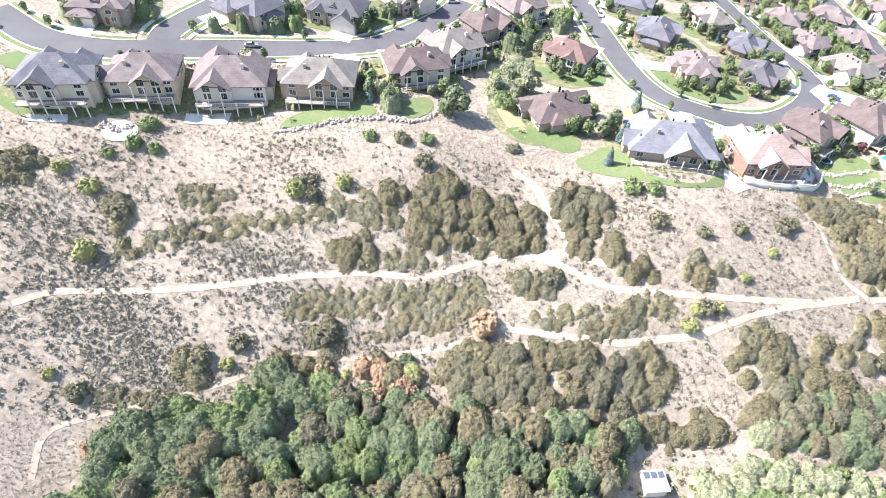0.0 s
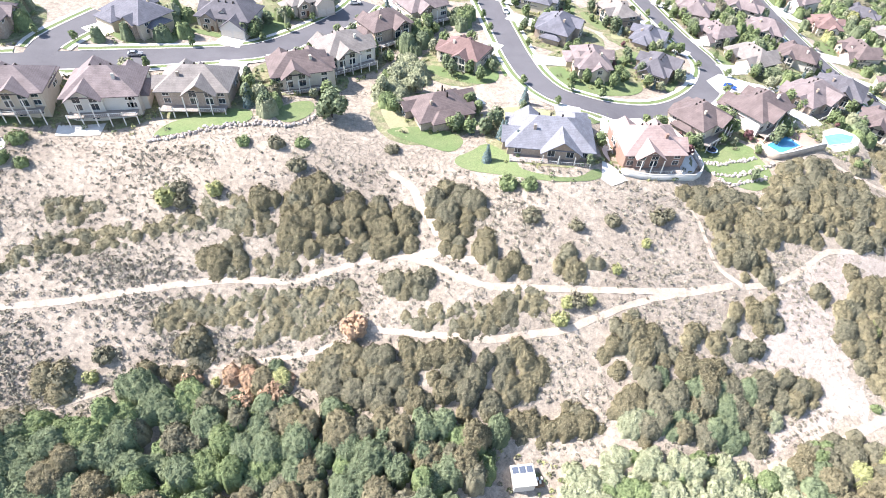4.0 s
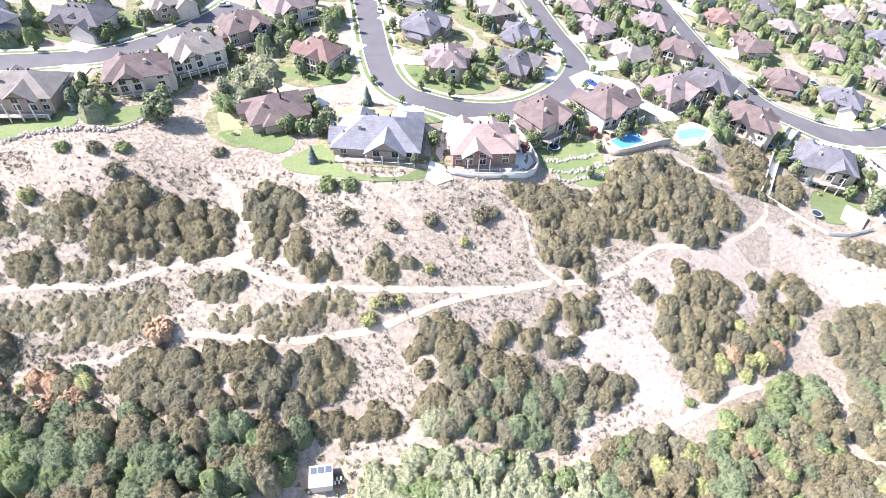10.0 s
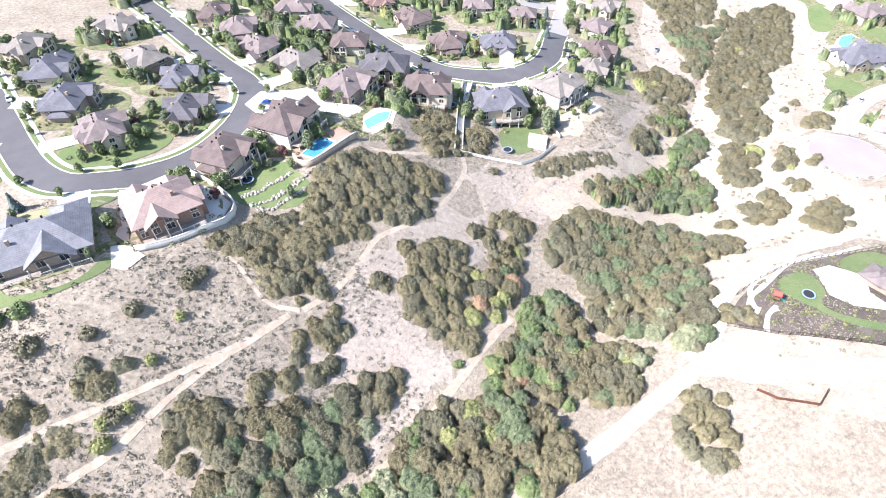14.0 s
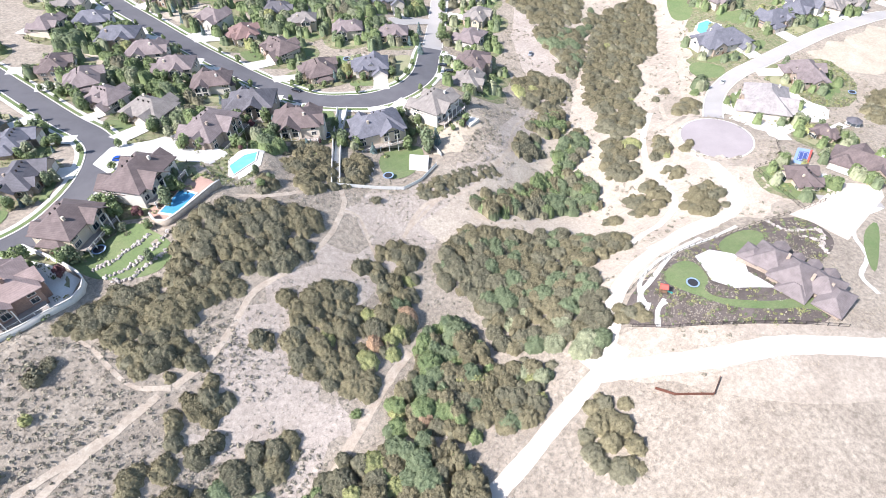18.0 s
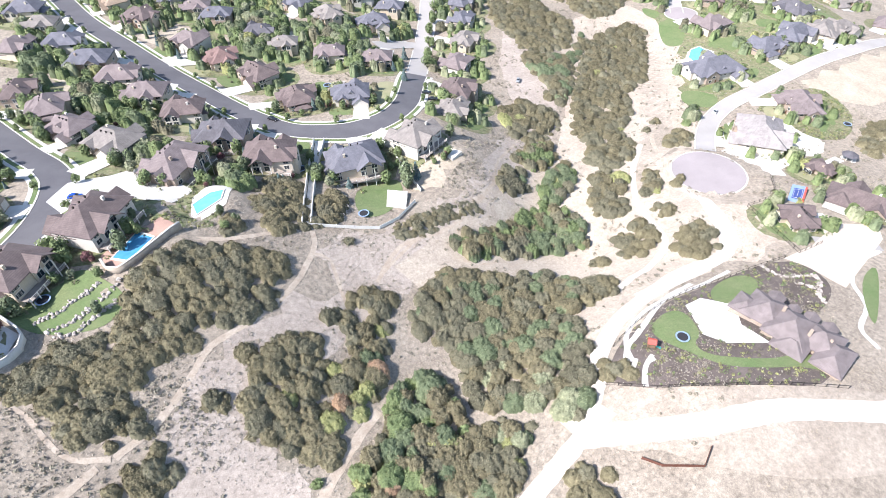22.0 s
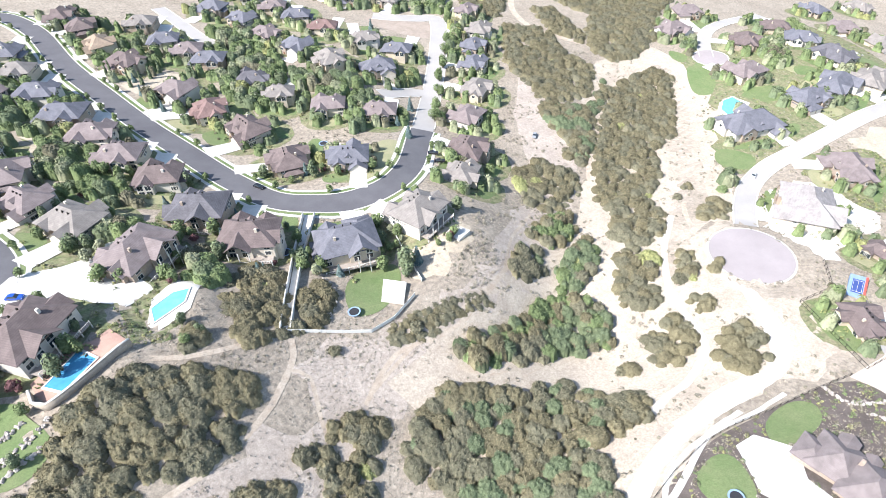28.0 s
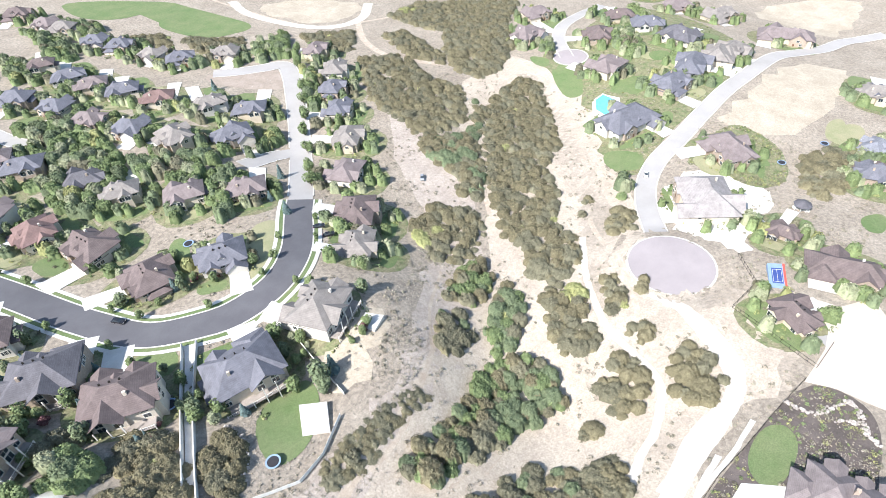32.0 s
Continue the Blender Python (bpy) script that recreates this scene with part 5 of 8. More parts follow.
# ---- the ground, one sheet to the horizon ----
gx = np.r_[-4000, -2200, -1300, -800, -500, -350, np.arange(-260, 760, 4.0), 800, 900, 1100, 1500, 2200, 4000]
gy = np.r_[-1500, -800, -400, -200, np.arange(-100, 620, 4.0), 680, 800, 1000, 1500, 2300, 4000]
mx, my = np.meshgrid(gx, gy)
row = np.arange(len(gy) - 1)[:, None] * len(gx) + np.arange(len(gx) - 1)[None]
row = row.ravel()
tagged(new("ground", bulk("ground", np.c_[mx.ravel(), my.ravel(), height(mx, my).ravel() - 0.05], np.stack([row, row + 1, row + len(gx) + 1, row + len(gx)], 1), SOIL, True)),
       "dry pinkish-tan hillside soil with sparse grass", "ground", kind="structure")

# ---- the plan ----
road([(-146.6, 170.9), (-129.4, 161.1), (-118.6, 159.2), (-105.7, 160.4), (-93.9, 164.7), (-83.3, 168.8), (-67.0, 174.4), (-47.9, 180.2), (-32.0, 187.4), (-19.7, 201.2), (-6.3, 222.0), (-0.4, 237.0)], 9.5, ASPHALT, True)
road([(-94.2, 167.5), (-94.6, 174.2), (-91.8, 183.6), (-86.1, 197.7)], 9, ASPHALT, True)
road([(10.3, 259.6), (16.9, 277.5), (25.0, 289.6), (33.7, 291.5), (41.9, 284.0), (46.7, 270.4), (55.2, 226.6), (59.2, 205.3), (63.8, 188.3), (70.7, 177.3), (79.6, 173.5), (90.0, 171.9), (105.6, 174.4), (118.2, 181.3), (129.4, 193.1), (136.8, 209.2), (137.3, 223.5), (132.5, 242.7), (125.4, 276.1), (118.6, 306.0), (113.9, 326.1), (112.5, 369.1), (105.9, 398.6)], 9.5, ASPHALT, True)
road([(152.7, 466.1), (167.3, 455.8), (176.6, 445.9), (184.2, 417.3), (186.7, 370.8), (193.3, 329.9), (199.6, 297.1), (207.9, 267.3), (214.9, 236.6), (221.5, 216.1), (234.6, 204.5), (246.7, 199.9), (262.9, 200.3), (278.9, 209.7), (297.2, 228.9), (305.7, 237.2)], 10.5, ASPHALT, True)
road([(305.7, 237.2), (317.8, 250.3), (340.5, 275.7), (357.3, 293.8), (372.5, 311.1), (393.4, 336.6), (401.0, 351.3), (390.2, 357.6), (376.6, 365.4), (366.6, 373.4)], 10.0, PALE_ROAD, True)
road([(336.3, 277.1), (327.9, 280.3), (310.7, 280.3)], 8.5, PALE_ROAD, True)
road([(373.9, 107.8), (393.0, 118.4), (411.3, 125.0), (432.1, 127.2), (454.8, 124.8), (483.9, 122.6), (515.1, 119.6), (544.2, 114.6), (583.5, 107.9), (603.2, 97.8), (625.6, 85.2), (655.0, 75.0), (682.0, 54.1)], 8.5, PALE_ROAD, True)
road([(518.7, 217.9), (537.1, 232.5), (559.2, 242.3), (587.0, 243.8), (625.5, 239.5)], 8, PALE_ROAD, True)
road([(339.8, 44.1), (344.7, 39.3), (353.5, 34.0), (359.4, 28.8)], 7.5, PALE_ROAD, False)
road([(251.4, 433.7), (253.7, 407.5), (255.0, 386.7), (258.0, 366.7)], 7.5, PALE_ROAD, True)
build_kerbs()
road_end((356.5, 96.1), 15.5)
road_end((519.6, 215.6), 10.5)
bare_ground([(434.6, 317.7), (394.3, 262.2), (353.2, 225.2), (348.6, 210.2), (318.8, 179.1), (279.1, 155.7), (253.0, 143.8), (236.4, 140.9), (219.9, 141.1), (211.2, 143.3), (227.6, 124.5), (236.4, 131.5), (258.2, 134.9), (279.2, 135.2), (298.9, 143.5), (329.8, 162.0), (366.8, 190.6), (397.2, 223.5), (406.3, 244.6), (423.7, 282.0)], PALE_SOIL)
bare_ground([(195.8, 149.0), (240.6, 132.4), (233.7, 124.4), (221.4, 121.9), (204.3, 118.0), (193.1, 114.5), (187.6, 120.8), (189.4, 135.3)], PALE_SOIL)
bare_ground([(112.0, 85.9), (122.5, 93.9), (129.8, 100.2), (145.4, 111.3), (175.6, 125.4), (201.2, 125.7), (183.2, 108.0), (149.4, 103.5), (145.3, 91.3), (156.4, 82.2), (138.5, 75.1), (118.8, 67.3), (114.7, 69.7), (138.5, 82.2), (130.1, 89.1)], PALE_SOIL)
bare_ground([(129.1, 107.2), (146.0, 120.8), (171.2, 128.3), (181.5, 127.9), (183.4, 120.7), (164.8, 120.2), (149.5, 112.5), (144.4, 98.2), (147.4, 89.0), (138.0, 84.9), (129.2, 89.7), (115.9, 87.3), (112.1, 92.9), (122.6, 98.3)], PALE_SOIL)
lawn([(396.1, 551.5), (402.2, 520.8), (399.3, 481.9), (398.0, 442.0), (417.2, 413.4), (437.6, 417.1), (435.7, 448.0), (432.1, 488.7), (431.6, 508.7)], LAWN)
trail([(460.8, 472.7), (449.6, 440.1), (453.1, 396.9), (467.6, 372.9), (493.9, 369.9), (522.7, 388.5)], 7.0, WHITE_DIRT)
bare_ground([(468.2, 452.4), (457.2, 430.5), (458.7, 402.8), (472.6, 377.6), (493.7, 378.0), (514.6, 394.0), (500.9, 422.5)], DRY_GRASS)
paving([(361.5, 50.7), (362.0, 42.5), (373.8, 33.9), (364.8, 29.1), (321.4, 26.4), (321.4, 31.4), (322.4, 39.0), (320.6, 46.7), (338.0, 43.8), (347.7, 44.1)], 'private_drive', 'pale tan paved private drive before a large house', DRIVE)
trail([(-100.4, 79.4), (-92.8, 84.5), (-74.7, 88.8), (-54.9, 93.4), (-38.4, 97.6), (-21.0, 100.3), (-4.4, 100.9), (10.2, 105.7), (22.4, 108.3), (33.0, 105.2), (45.1, 100.9), (60.2, 100.6), (78.4, 101.5), (96.9, 103.7), (115.5, 107.7)], 1.6, TRAIL)
trail([(-81.6, 44.0), (-83.0, 53.2), (-76.3, 58.7), (-65.0, 64.1), (-57.3, 68.1), (-49.1, 72.5), (-40.6, 77.4), (-32.8, 81.0), (-21.3, 81.1), (-9.9, 82.9), (4.1, 85.5), (13.8, 89.3)], 1.2, TRAIL)
trail([(16.5, 90.0), (26.7, 89.1), (38.3, 88.7), (46.8, 88.6), (58.6, 90.7), (67.5, 92.0), (76.9, 95.6), (93.2, 101.6), (115.5, 107.7)], 1.6, TRAIL)
trail([(22.4, 108.3), (33.3, 109.6), (31.2, 116.6), (27.5, 122.2), (24.3, 128.2), (18.4, 132.0)], 2.3, TRAIL)
trail([(33.3, 109.6), (39.6, 107.2), (47.2, 106.4)], 1.7, TRAIL)
trail([(119.3, 107.9), (129.5, 110.7), (140.9, 117.3), (149.0, 122.7), (163.9, 125.6), (177.5, 131.3), (187.3, 138.7), (192.1, 143.8), (194.8, 149.7)], 1.6, TRAIL)
trail([(189.2, 140.6), (192.8, 136.6), (189.7, 126.1), (186.3, 116.1), (179.6, 109.0)], 1.1, TRAIL)
trail([(118.6, 108.1), (112.3, 111.7), (109.8, 117.5), (108.4, 125.2), (106.0, 129.9)], 1.2, TRAIL)
trail([(192.8, 153.2), (183.1, 152.0), (169.8, 153.1), (160.9, 156.6)], 1.6, TRAIL)
trail([(203.3, 125.1), (213.1, 128.8), (223.4, 132.2), (238.6, 135.1), (256.1, 138.9), (270.8, 143.5), (287.2, 156.2), (311.6, 169.2), (340.5, 188.8)], 1.1, TRAIL)
trail([(557.6, 342.6), (501.0, 358.0), (464.2, 379.0), (454.8, 403.3), (453.1, 445.5), (454.2, 486.2)], 2.5, TRAIL)
trail([(484.8, 365.6), (461.0, 337.6), (452.9, 308.3), (465.4, 277.4)], 4.5, TRAIL)
trail([(211.7, 51.6), (219.8, 51.4), (231.2, 57.1), (237.7, 61.6), (252.6, 65.8), (272.9, 66.3), (296.2, 62.7), (310.3, 62.3), (320.9, 69.4), (335.3, 85.0), (336.5, 92.0)], 5.0, WHITE_DIRT)
trail([(210.5, 48.2), (222.3, 37.8), (236.0, 26.9), (253.2, 17.0), (274.5, 0.9), (287.9, -8.1)], 6.5, WHITE_DIRT)
trail([(153.6, 41.8), (162.0, 41.7), (175.7, 42.8), (191.5, 45.0), (209.2, 46.9), (222.7, 47.5)], 5.0, WHITE_DIRT)
trail([(117.9, 64.3), (129.7, 67.3), (147.5, 75.4), (165.8, 84.6), (176.7, 89.0)], 2.5, TRAIL)
bare_ground([(205.0, 126.9), (238.4, 131.8), (271.4, 144.7), (299.8, 144.4), (341.2, 165.0), (380.5, 195.6), (429.5, 245.9), (475.2, 260.1), (508.6, 255.0), (497.8, 214.3), (468.2, 176.7), (431.0, 156.8), (405.7, 129.3), (359.8, 107.7), (343.4, 89.2), (344.7, 71.3), (336.3, 54.3), (322.7, 50.6), (296.5, 62.7), (269.6, 62.9), (241.6, 54.4), (224.6, 91.4)], STRAW_GROUND)
bare_ground([(483.1, 239.1), (491.8, 223.8), (438.0, 168.6), (363.7, 116.7), (347.3, 114.1), (320.7, 108.4), (321.6, 116.2), (352.4, 127.3), (402.9, 161.6), (446.5, 198.7)], SAND)
bare_ground([(335.0, 92.3), (358.9, 77.7), (345.6, 57.2), (326.6, 45.5), (298.8, 57.2), (307.0, 69.6), (321.7, 83.2)], SAND)
bare_ground([(226.6, 52.2), (248.0, 30.1), (281.6, 3.3), (296.0, -6.8), (266.8, -15.0), (223.8, 19.0), (215.5, 43.3), (218.7, 49.2)], SAND)
bare_ground([(479.7, 115.3), (518.2, 108.2), (565.8, 102.2), (594.1, 89.6), (589.5, 57.3), (521.7, 70.0), (482.0, 80.6), (480.3, 98.5)], DRY_GRASS)
bare_ground([(672.0, 143.5), (724.5, 127.4), (747.8, 77.7), (714.0, 73.3), (665.0, 80.9), (650.3, 91.0), (671.6, 130.0)], DRY_GRASS)
bare_ground([(388.8, 112.8), (415.4, 116.8), (435.7, 107.7), (434.6, 92.0), (434.4, 75.8), (412.5, 74.6), (383.8, 75.9), (378.9, 76.2), (375.9, 87.9), (380.1, 103.7)], WHITE_SAND)
bare_ground([(479.1, 454.3), (524.7, 397.2), (496.9, 376.3), (468.6, 383.4), (463.1, 412.2)], DRY_GRASS)
bare_ground([(201.7, 342.2), (221.2, 353.5), (230.0, 335.4), (212.1, 320.4), (206.0, 322.7)], DRY_GRASS)
bare_ground([(161.2, 321.5), (166.0, 283.7), (177.4, 254.7), (169.9, 239.0), (160.3, 256.6), (155.4, 282.0)], DRY_GRASS)
bare_ground([(360.7, 376.2), (373.9, 368.8), (397.3, 348.8), (381.7, 327.5), (370.9, 332.6), (356.2, 359.9)], BARK)
bare_ground([(228.4, 52.5), (241.0, 59.2), (265.8, 60.7), (287.8, 55.7), (322.3, 47.3), (322.2, 32.4), (311.6, 26.7), (287.0, 27.8), (275.2, 9.0), (248.3, 30.3), (235.4, 42.0)], MULCH)
lawn([(-50.9, 137.4), (-47.0, 143.9), (-24.7, 151.1), (-21.9, 142.9), (-33.1, 140.9), (-45.8, 138.2)], LAWN)
lawn([(-19.4, 149.0), (-8.3, 160.1), (-5.5, 150.9), (-12.8, 142.7)], LAWN)
lawn([(12.6, 148.1), (25.8, 153.7), (40.7, 149.4), (36.7, 140.9), (27.6, 144.0)], LAWN)
lawn([(41.6, 142.4), (46.4, 147.3), (54.4, 137.9), (55.9, 133.1), (70.9, 130.4), (79.3, 138.1), (80.1, 132.7), (65.2, 129.1), (51.6, 132.0), (38.4, 134.8), (35.9, 139.3)], LAWN)
lawn([(105.4, 173.8), (111.1, 167.9), (117.6, 159.3), (133.3, 161.9), (136.1, 156.2), (117.7, 147.8), (113.0, 154.3)], LAWN)
lawn([(222.1, 169.0), (241.6, 167.9), (237.7, 156.4), (223.9, 147.2), (212.7, 150.2)], LAWN)
bare_ground([(263.1, 171.9), (274.8, 166.4), (263.9, 155.4), (250.1, 151.3), (238.6, 152.6), (247.8, 166.2), (254.8, 169.2)], DRY_GRASS)
lawn([(74.3, 191.8), (82.6, 190.1), (106.4, 193.6), (102.3, 184.1), (83.3, 179.4), (74.5, 183.7)], LAWN)
lawn([(70.5, 190.7), (82.0, 184.7), (93.8, 185.0), (102.5, 193.9), (101.9, 184.5), (81.4, 179.0), (70.8, 184.4)], LAWN)
lawn([(-135.3, 147.5), (-128.9, 153.5), (-122.4, 151.4), (-124.7, 142.9)], LAWN)
lawn([(-129.0, 134.9), (-115.6, 131.9), (-116.7, 127.5), (-127.4, 131.8)], LAWN)
lawn([(-66.5, 182.8), (-59.3, 200.8), (-56.4, 195.5), (-60.0, 182.2)], LAWN)
lawn([(-89.3, 179.9), (-85.1, 190.0), (-82.5, 182.6), (-86.0, 177.2)], LAWN)
lawn([(-36.6, 212.9), (-24.6, 208.5), (-27.6, 199.2), (-35.2, 204.1)], LAWN)
lawn([(-102.1, 136.5), (-95.7, 135.8), (-84.2, 141.8), (-88.7, 136.7), (-96.2, 131.8)], LAWN)
lawn([(104.0, 176.1), (107.1, 164.5), (111.6, 154.5), (117.1, 145.8), (129.3, 139.2), (137.4, 143.9), (137.8, 148.6), (135.2, 154.4), (133.6, 160.7), (131.0, 162.5), (128.0, 163.4), (125.4, 158.6), (121.0, 155.1), (115.4, 158.9), (109.7, 159.6), (106.2, 173.4)], LAWN)
lawn([(284.8, 54.7), (297.9, 53.6), (302.5, 48.1), (295.9, 43.7), (280.4, 45.7), (278.1, 50.5)], LAWN)
lawn([(254.8, 56.9), (263.7, 57.4), (267.3, 53.4), (260.6, 44.2), (255.2, 44.0), (254.2, 38.8), (261.1, 31.4), (268.2, 26.1), (278.9, 22.0), (281.4, 11.3), (276.8, 13.7), (271.8, 20.2), (262.1, 26.4), (254.3, 33.4), (252.0, 39.9), (250.3, 49.2), (251.2, 54.1)], LAWN)
lawn([(331.7, 25.7), (348.3, 24.8), (309.8, 12.5), (312.2, 16.4)], LAWN)
lawn([(428.5, 154.6), (435.7, 135.1), (419.7, 130.0), (412.6, 144.8)], LAWN)
lawn([(494.6, 213.6), (514.6, 214.5), (489.0, 189.6), (481.0, 195.4)], LAWN)
lawn([(507.3, 174.0), (513.2, 158.0), (494.2, 155.3), (482.5, 177.4)], LAWN)
lawn([(498.8, 68.9), (522.6, 55.6), (514.1, 47.6), (489.4, 54.7)], PALE_LAWN)
lawn([(431.2, 43.2), (441.8, 33.5), (422.6, 32.6), (420.1, 39.6)], LAWN)
lawn([(379.8, 571.8), (432.9, 508.2), (410.3, 498.6), (389.1, 498.2), (373.6, 510.2), (368.5, 535.2)], LAWN)
lawn([(397.8, 475.6), (422.3, 484.1), (415.8, 453.5), (408.3, 427.3), (423.0, 413.9), (398.8, 423.0), (392.4, 459.0)], LAWN)
lawn([(29.3, 195.7), (33.7, 213.4), (37.9, 190.4), (52.1, 193.6), (51.8, 181.4), (39.2, 179.9)], LAWN)
lawn([(49.7, 221.0), (52.7, 221.2), (56.1, 193.7), (53.6, 182.7)], LAWN)
lawn([(68.1, 162.9), (76.9, 167.3), (89.8, 170.9), (83.4, 162.3), (73.3, 156.4)], LAWN)
lawn([(-42.2, 212.5), (-28.9, 212.8), (-23.8, 205.1), (-33.8, 195.9)], LAWN)
lawn([(182.5, 259.0), (190.5, 258.9), (190.3, 235.9), (184.6, 238.5)], LAWN)
lawn([(254.7, 256.1), (262.4, 252.5), (248.1, 229.4), (234.6, 223.1)], LAWN)
lawn([(276.2, 235.2), (288.9, 232.9), (282.6, 219.2), (262.3, 207.5), (253.6, 207.9)], PALE_LAWN)
lawn([(346.1, 67.6), (353.2, 63.2), (344.5, 52.3), (331.7, 48.2), (334.1, 57.1)], LAWN)
house(-111.0, 140.3, 11, 19, 15, 2, SLATE, 22, True)
house(-90.1, 147.4, 12, 18, 14, 2, TAUPE, 21, True)
house(-66.6, 152.4, 10, 20, 16, 2, TAUPE, 22, True)
house(-40.8, 155.8, 4, 20, 14, 2, BEIGE, 23, True)
house(-14.0, 171.0, 20, 18, 13, 2, BROWN, 21, True)
house(-73.8, 194.0, -211, 19, 15, 2, SLATE, 17, False)
house(-45.0, 203.1, -189, 19, 15, 2, DARK, 15, False)
house(-115.2, 177.9, -175, 17, 14, 2, TAUPE, 12, False)
house(-21.3, 224.1, -143, 16, 13, 2, BEIGE, 10, False)
house(27.6, 263.3, -269, 19, 15, 2, BEIGE, 12, False)
house(-2.9, 189.5, 35, 17, 14, 2, BEIGE, 22, True)
house(9.4, 211.1, 38, 16, 13, 2, BROWN, 23, True)
house(22.4, 229.9, 34, 16, 13, 2, TAUPE, 21, True)
house(39.9, 197.5, -27, 15, 13, 2, REDBROWN, 19, False)
house(32.5, 160.9, -66, 14, 20, 1, BROWN, 17, False)
house(64.9, 148.3, -3, 25, 17, 1, SLATELIGHT, 17, True)
house(95.6, 149.2, 5, 18, 15, 2, PINK, 19, True)
house(117.7, 168.2, 39, 15, 13, 2, BROWN, 13, True)
house(140.9, 176.6, 36, 18, 14, 2, BROWN, 15, True)
house(171.5, 198.1, 32, 19, 14, 2, TAUPE, 17, True)
house(159.2, 227.7, -243, 18, 14, 2, BEIGE, 14, False)
house(84.8, 198.2, -267, 16, 13, 2, TAUPE, 11, False)
house(113.0, 202.8, -123, 16, 12, 1, DARK, 7, False)
house(76.4, 225.3, 64, 17, 14, 2, SLATE, 15, False)
house(72.1, 254.0, 67, 17, 14, 2, SLATE, 13, False)
house(65.2, 280.2, 48, 16, 13, 2, BEIGE, 14, False)
house(115.6, 229.1, -122, 14, 11, 1, SLATE, 8, False)
house(106.5, 248.6, -68, 15, 12, 2, BEIGE, 9, False)
house(100.5, 289.3, -54, 16, 12, 2, BEIGE, 9, False)
house(147.2, 270.6, 73, 16, 13, 2, TAUPE, 12, False)
house(149.8, 247.6, -247, 14, 12, 2, TAUPE, 13, False)
house(141.2, 291.1, 63, 15, 12, 2, BROWN, 13, False)
house(165.1, 388.3, -33, 17, 14, 2, SLATE, 26, False)
house(167.3, 364.1, -30, 14, 12, 2, BEIGE, 20, False)
house(169.9, 337.3, -35, 17, 13, 2, SLATE, 21, False)
house(174.3, 312.2, -33, 18, 14, 2, SLATE, 22, False)
house(179.8, 290.9, -35, 17, 14, 2, TAUPE, 21, False)
house(184.6, 270.4, -33, 16, 14, 2, TAUPE, 21, False)
house(191.9, 248.8, -32, 16, 13, 2, BROWN, 22, False)
house(195.7, 217.4, -36, 18, 14, 2, DARK, 23, True)
house(203.5, 194.1, -36, 18, 14, 2, BROWN, 22, True)
house(230.1, 178.9, -20, 20, 15, 2, SLATE, 22, True)
house(259.5, 177.4, 16, 17, 14, 2, BEIGE, 16, True)
house(233.7, 403.2, -32, 15, 12, 2, BEIGE, 30, False)
house(235.9, 374.1, -26, 15, 12, 2, SLATE, 33, False)
house(242.4, 356.8, -30, 14, 12, 2, TAUPE, 31, False)
house(199.3, 430.6, 54, 15, 12, 2, BROWN, 11, False)
house(203.9, 409.0, 81, 15, 12, 2, BROWN, 12, False)
house(205.3, 381.3, 89, 15, 12, 2, TAN, 14, False)
house(210.5, 354.9, -243, 16, 13, 2, BROWN, 14, False)
house(221.1, 316.8, -245, 16, 13, 2, TAUPE, 16, False)
house(227.2, 294.6, 79, 15, 13, 2, REDBROWN, 12, False)
house(235.0, 272.2, -265, 18, 14, 2, BROWN, 15, False)
house(237.2, 236.8, 72, 16, 14, 2, BROWN, 12, False)
house(258.0, 222.9, -213, 15, 14, 2, SLATE, 16, False)
house(295.5, 257.4, -38, 15, 12, 2, TAUPE, 23, False)
house(277.2, 274.0, -33, 15, 12, 2, TAUPE, 23, False)
house(262.8, 295.2, -32, 13, 11, 2, BEIGE, 21, False)
house(258.3, 316.2, -34, 15, 12, 1, DARK, 19, False)
house(247.5, 342.1, -35, 16, 12, 2, SLATE, 18, False)
house(322.6, 300.0, -204, 17, 14, 2, SLATE, 17, False)
house(301.8, 316.0, 80, 17, 13, 2, BEIGE, 11, False)
house(293.5, 337.8, -247, 16, 13, 2, SLATE, 14, False)
house(286.1, 360.7, -247, 15, 12, 2, TAUPE, 11, False)
house(284.5, 387.9, -252, 15, 12, 2, SLATE, 10, False)
house(347.3, 317.3, -47, 16, 12, 2, SLATE, 30, False)
house(336.0, 335.5, -26, 15, 12, 2, BEIGE, 34, False)
house(323.4, 359.1, -40, 15, 12, 2, REDBROWN, 30, False)
house(317.6, 382.7, -35, 16, 12, 2, SLATE, 32, False)
house(312.1, 402.6, -33, 15, 12, 2, TAUPE, 33, False)
house(309.5, 423.2, -29, 16, 12, 2, SLATE, 36, False)
house(276.9, 412.6, -233, 16, 13, 2, SLATE, 10, False)
house(386.4, 385.4, -235, 15, 12, 2, BEIGE, 14, False)
house(364.3, 399.9, -214, 15, 12, 2, SLATE, 11, False)
house(357.7, 419.0, -261, 15, 12, 2, BEIGE, 10, False)
house(354.1, 447.1, -238, 15, 12, 2, SLATE, 9, False)
house(347.8, 463.7, -236, 15, 12, 2, SLATE, 10, False)
house(347.3, 500.4, -234, 15, 12, 2, BEIGE, 10, False)
house(344.0, 515.6, -250, 15, 12, 2, TAUPE, 12, False)
house(341.7, 548.5, -227, 17, 13, 2, BROWN, 19, False)
house(308.6, 450.4, -31, 14, 11, 2, BROWN, 33, False)
house(424.4, 347.0, 23, 15, 12, 2, TAUPE, 15, False)
house(411.0, 318.2, 32, 16, 13, 2, BEIGE, 18, False)
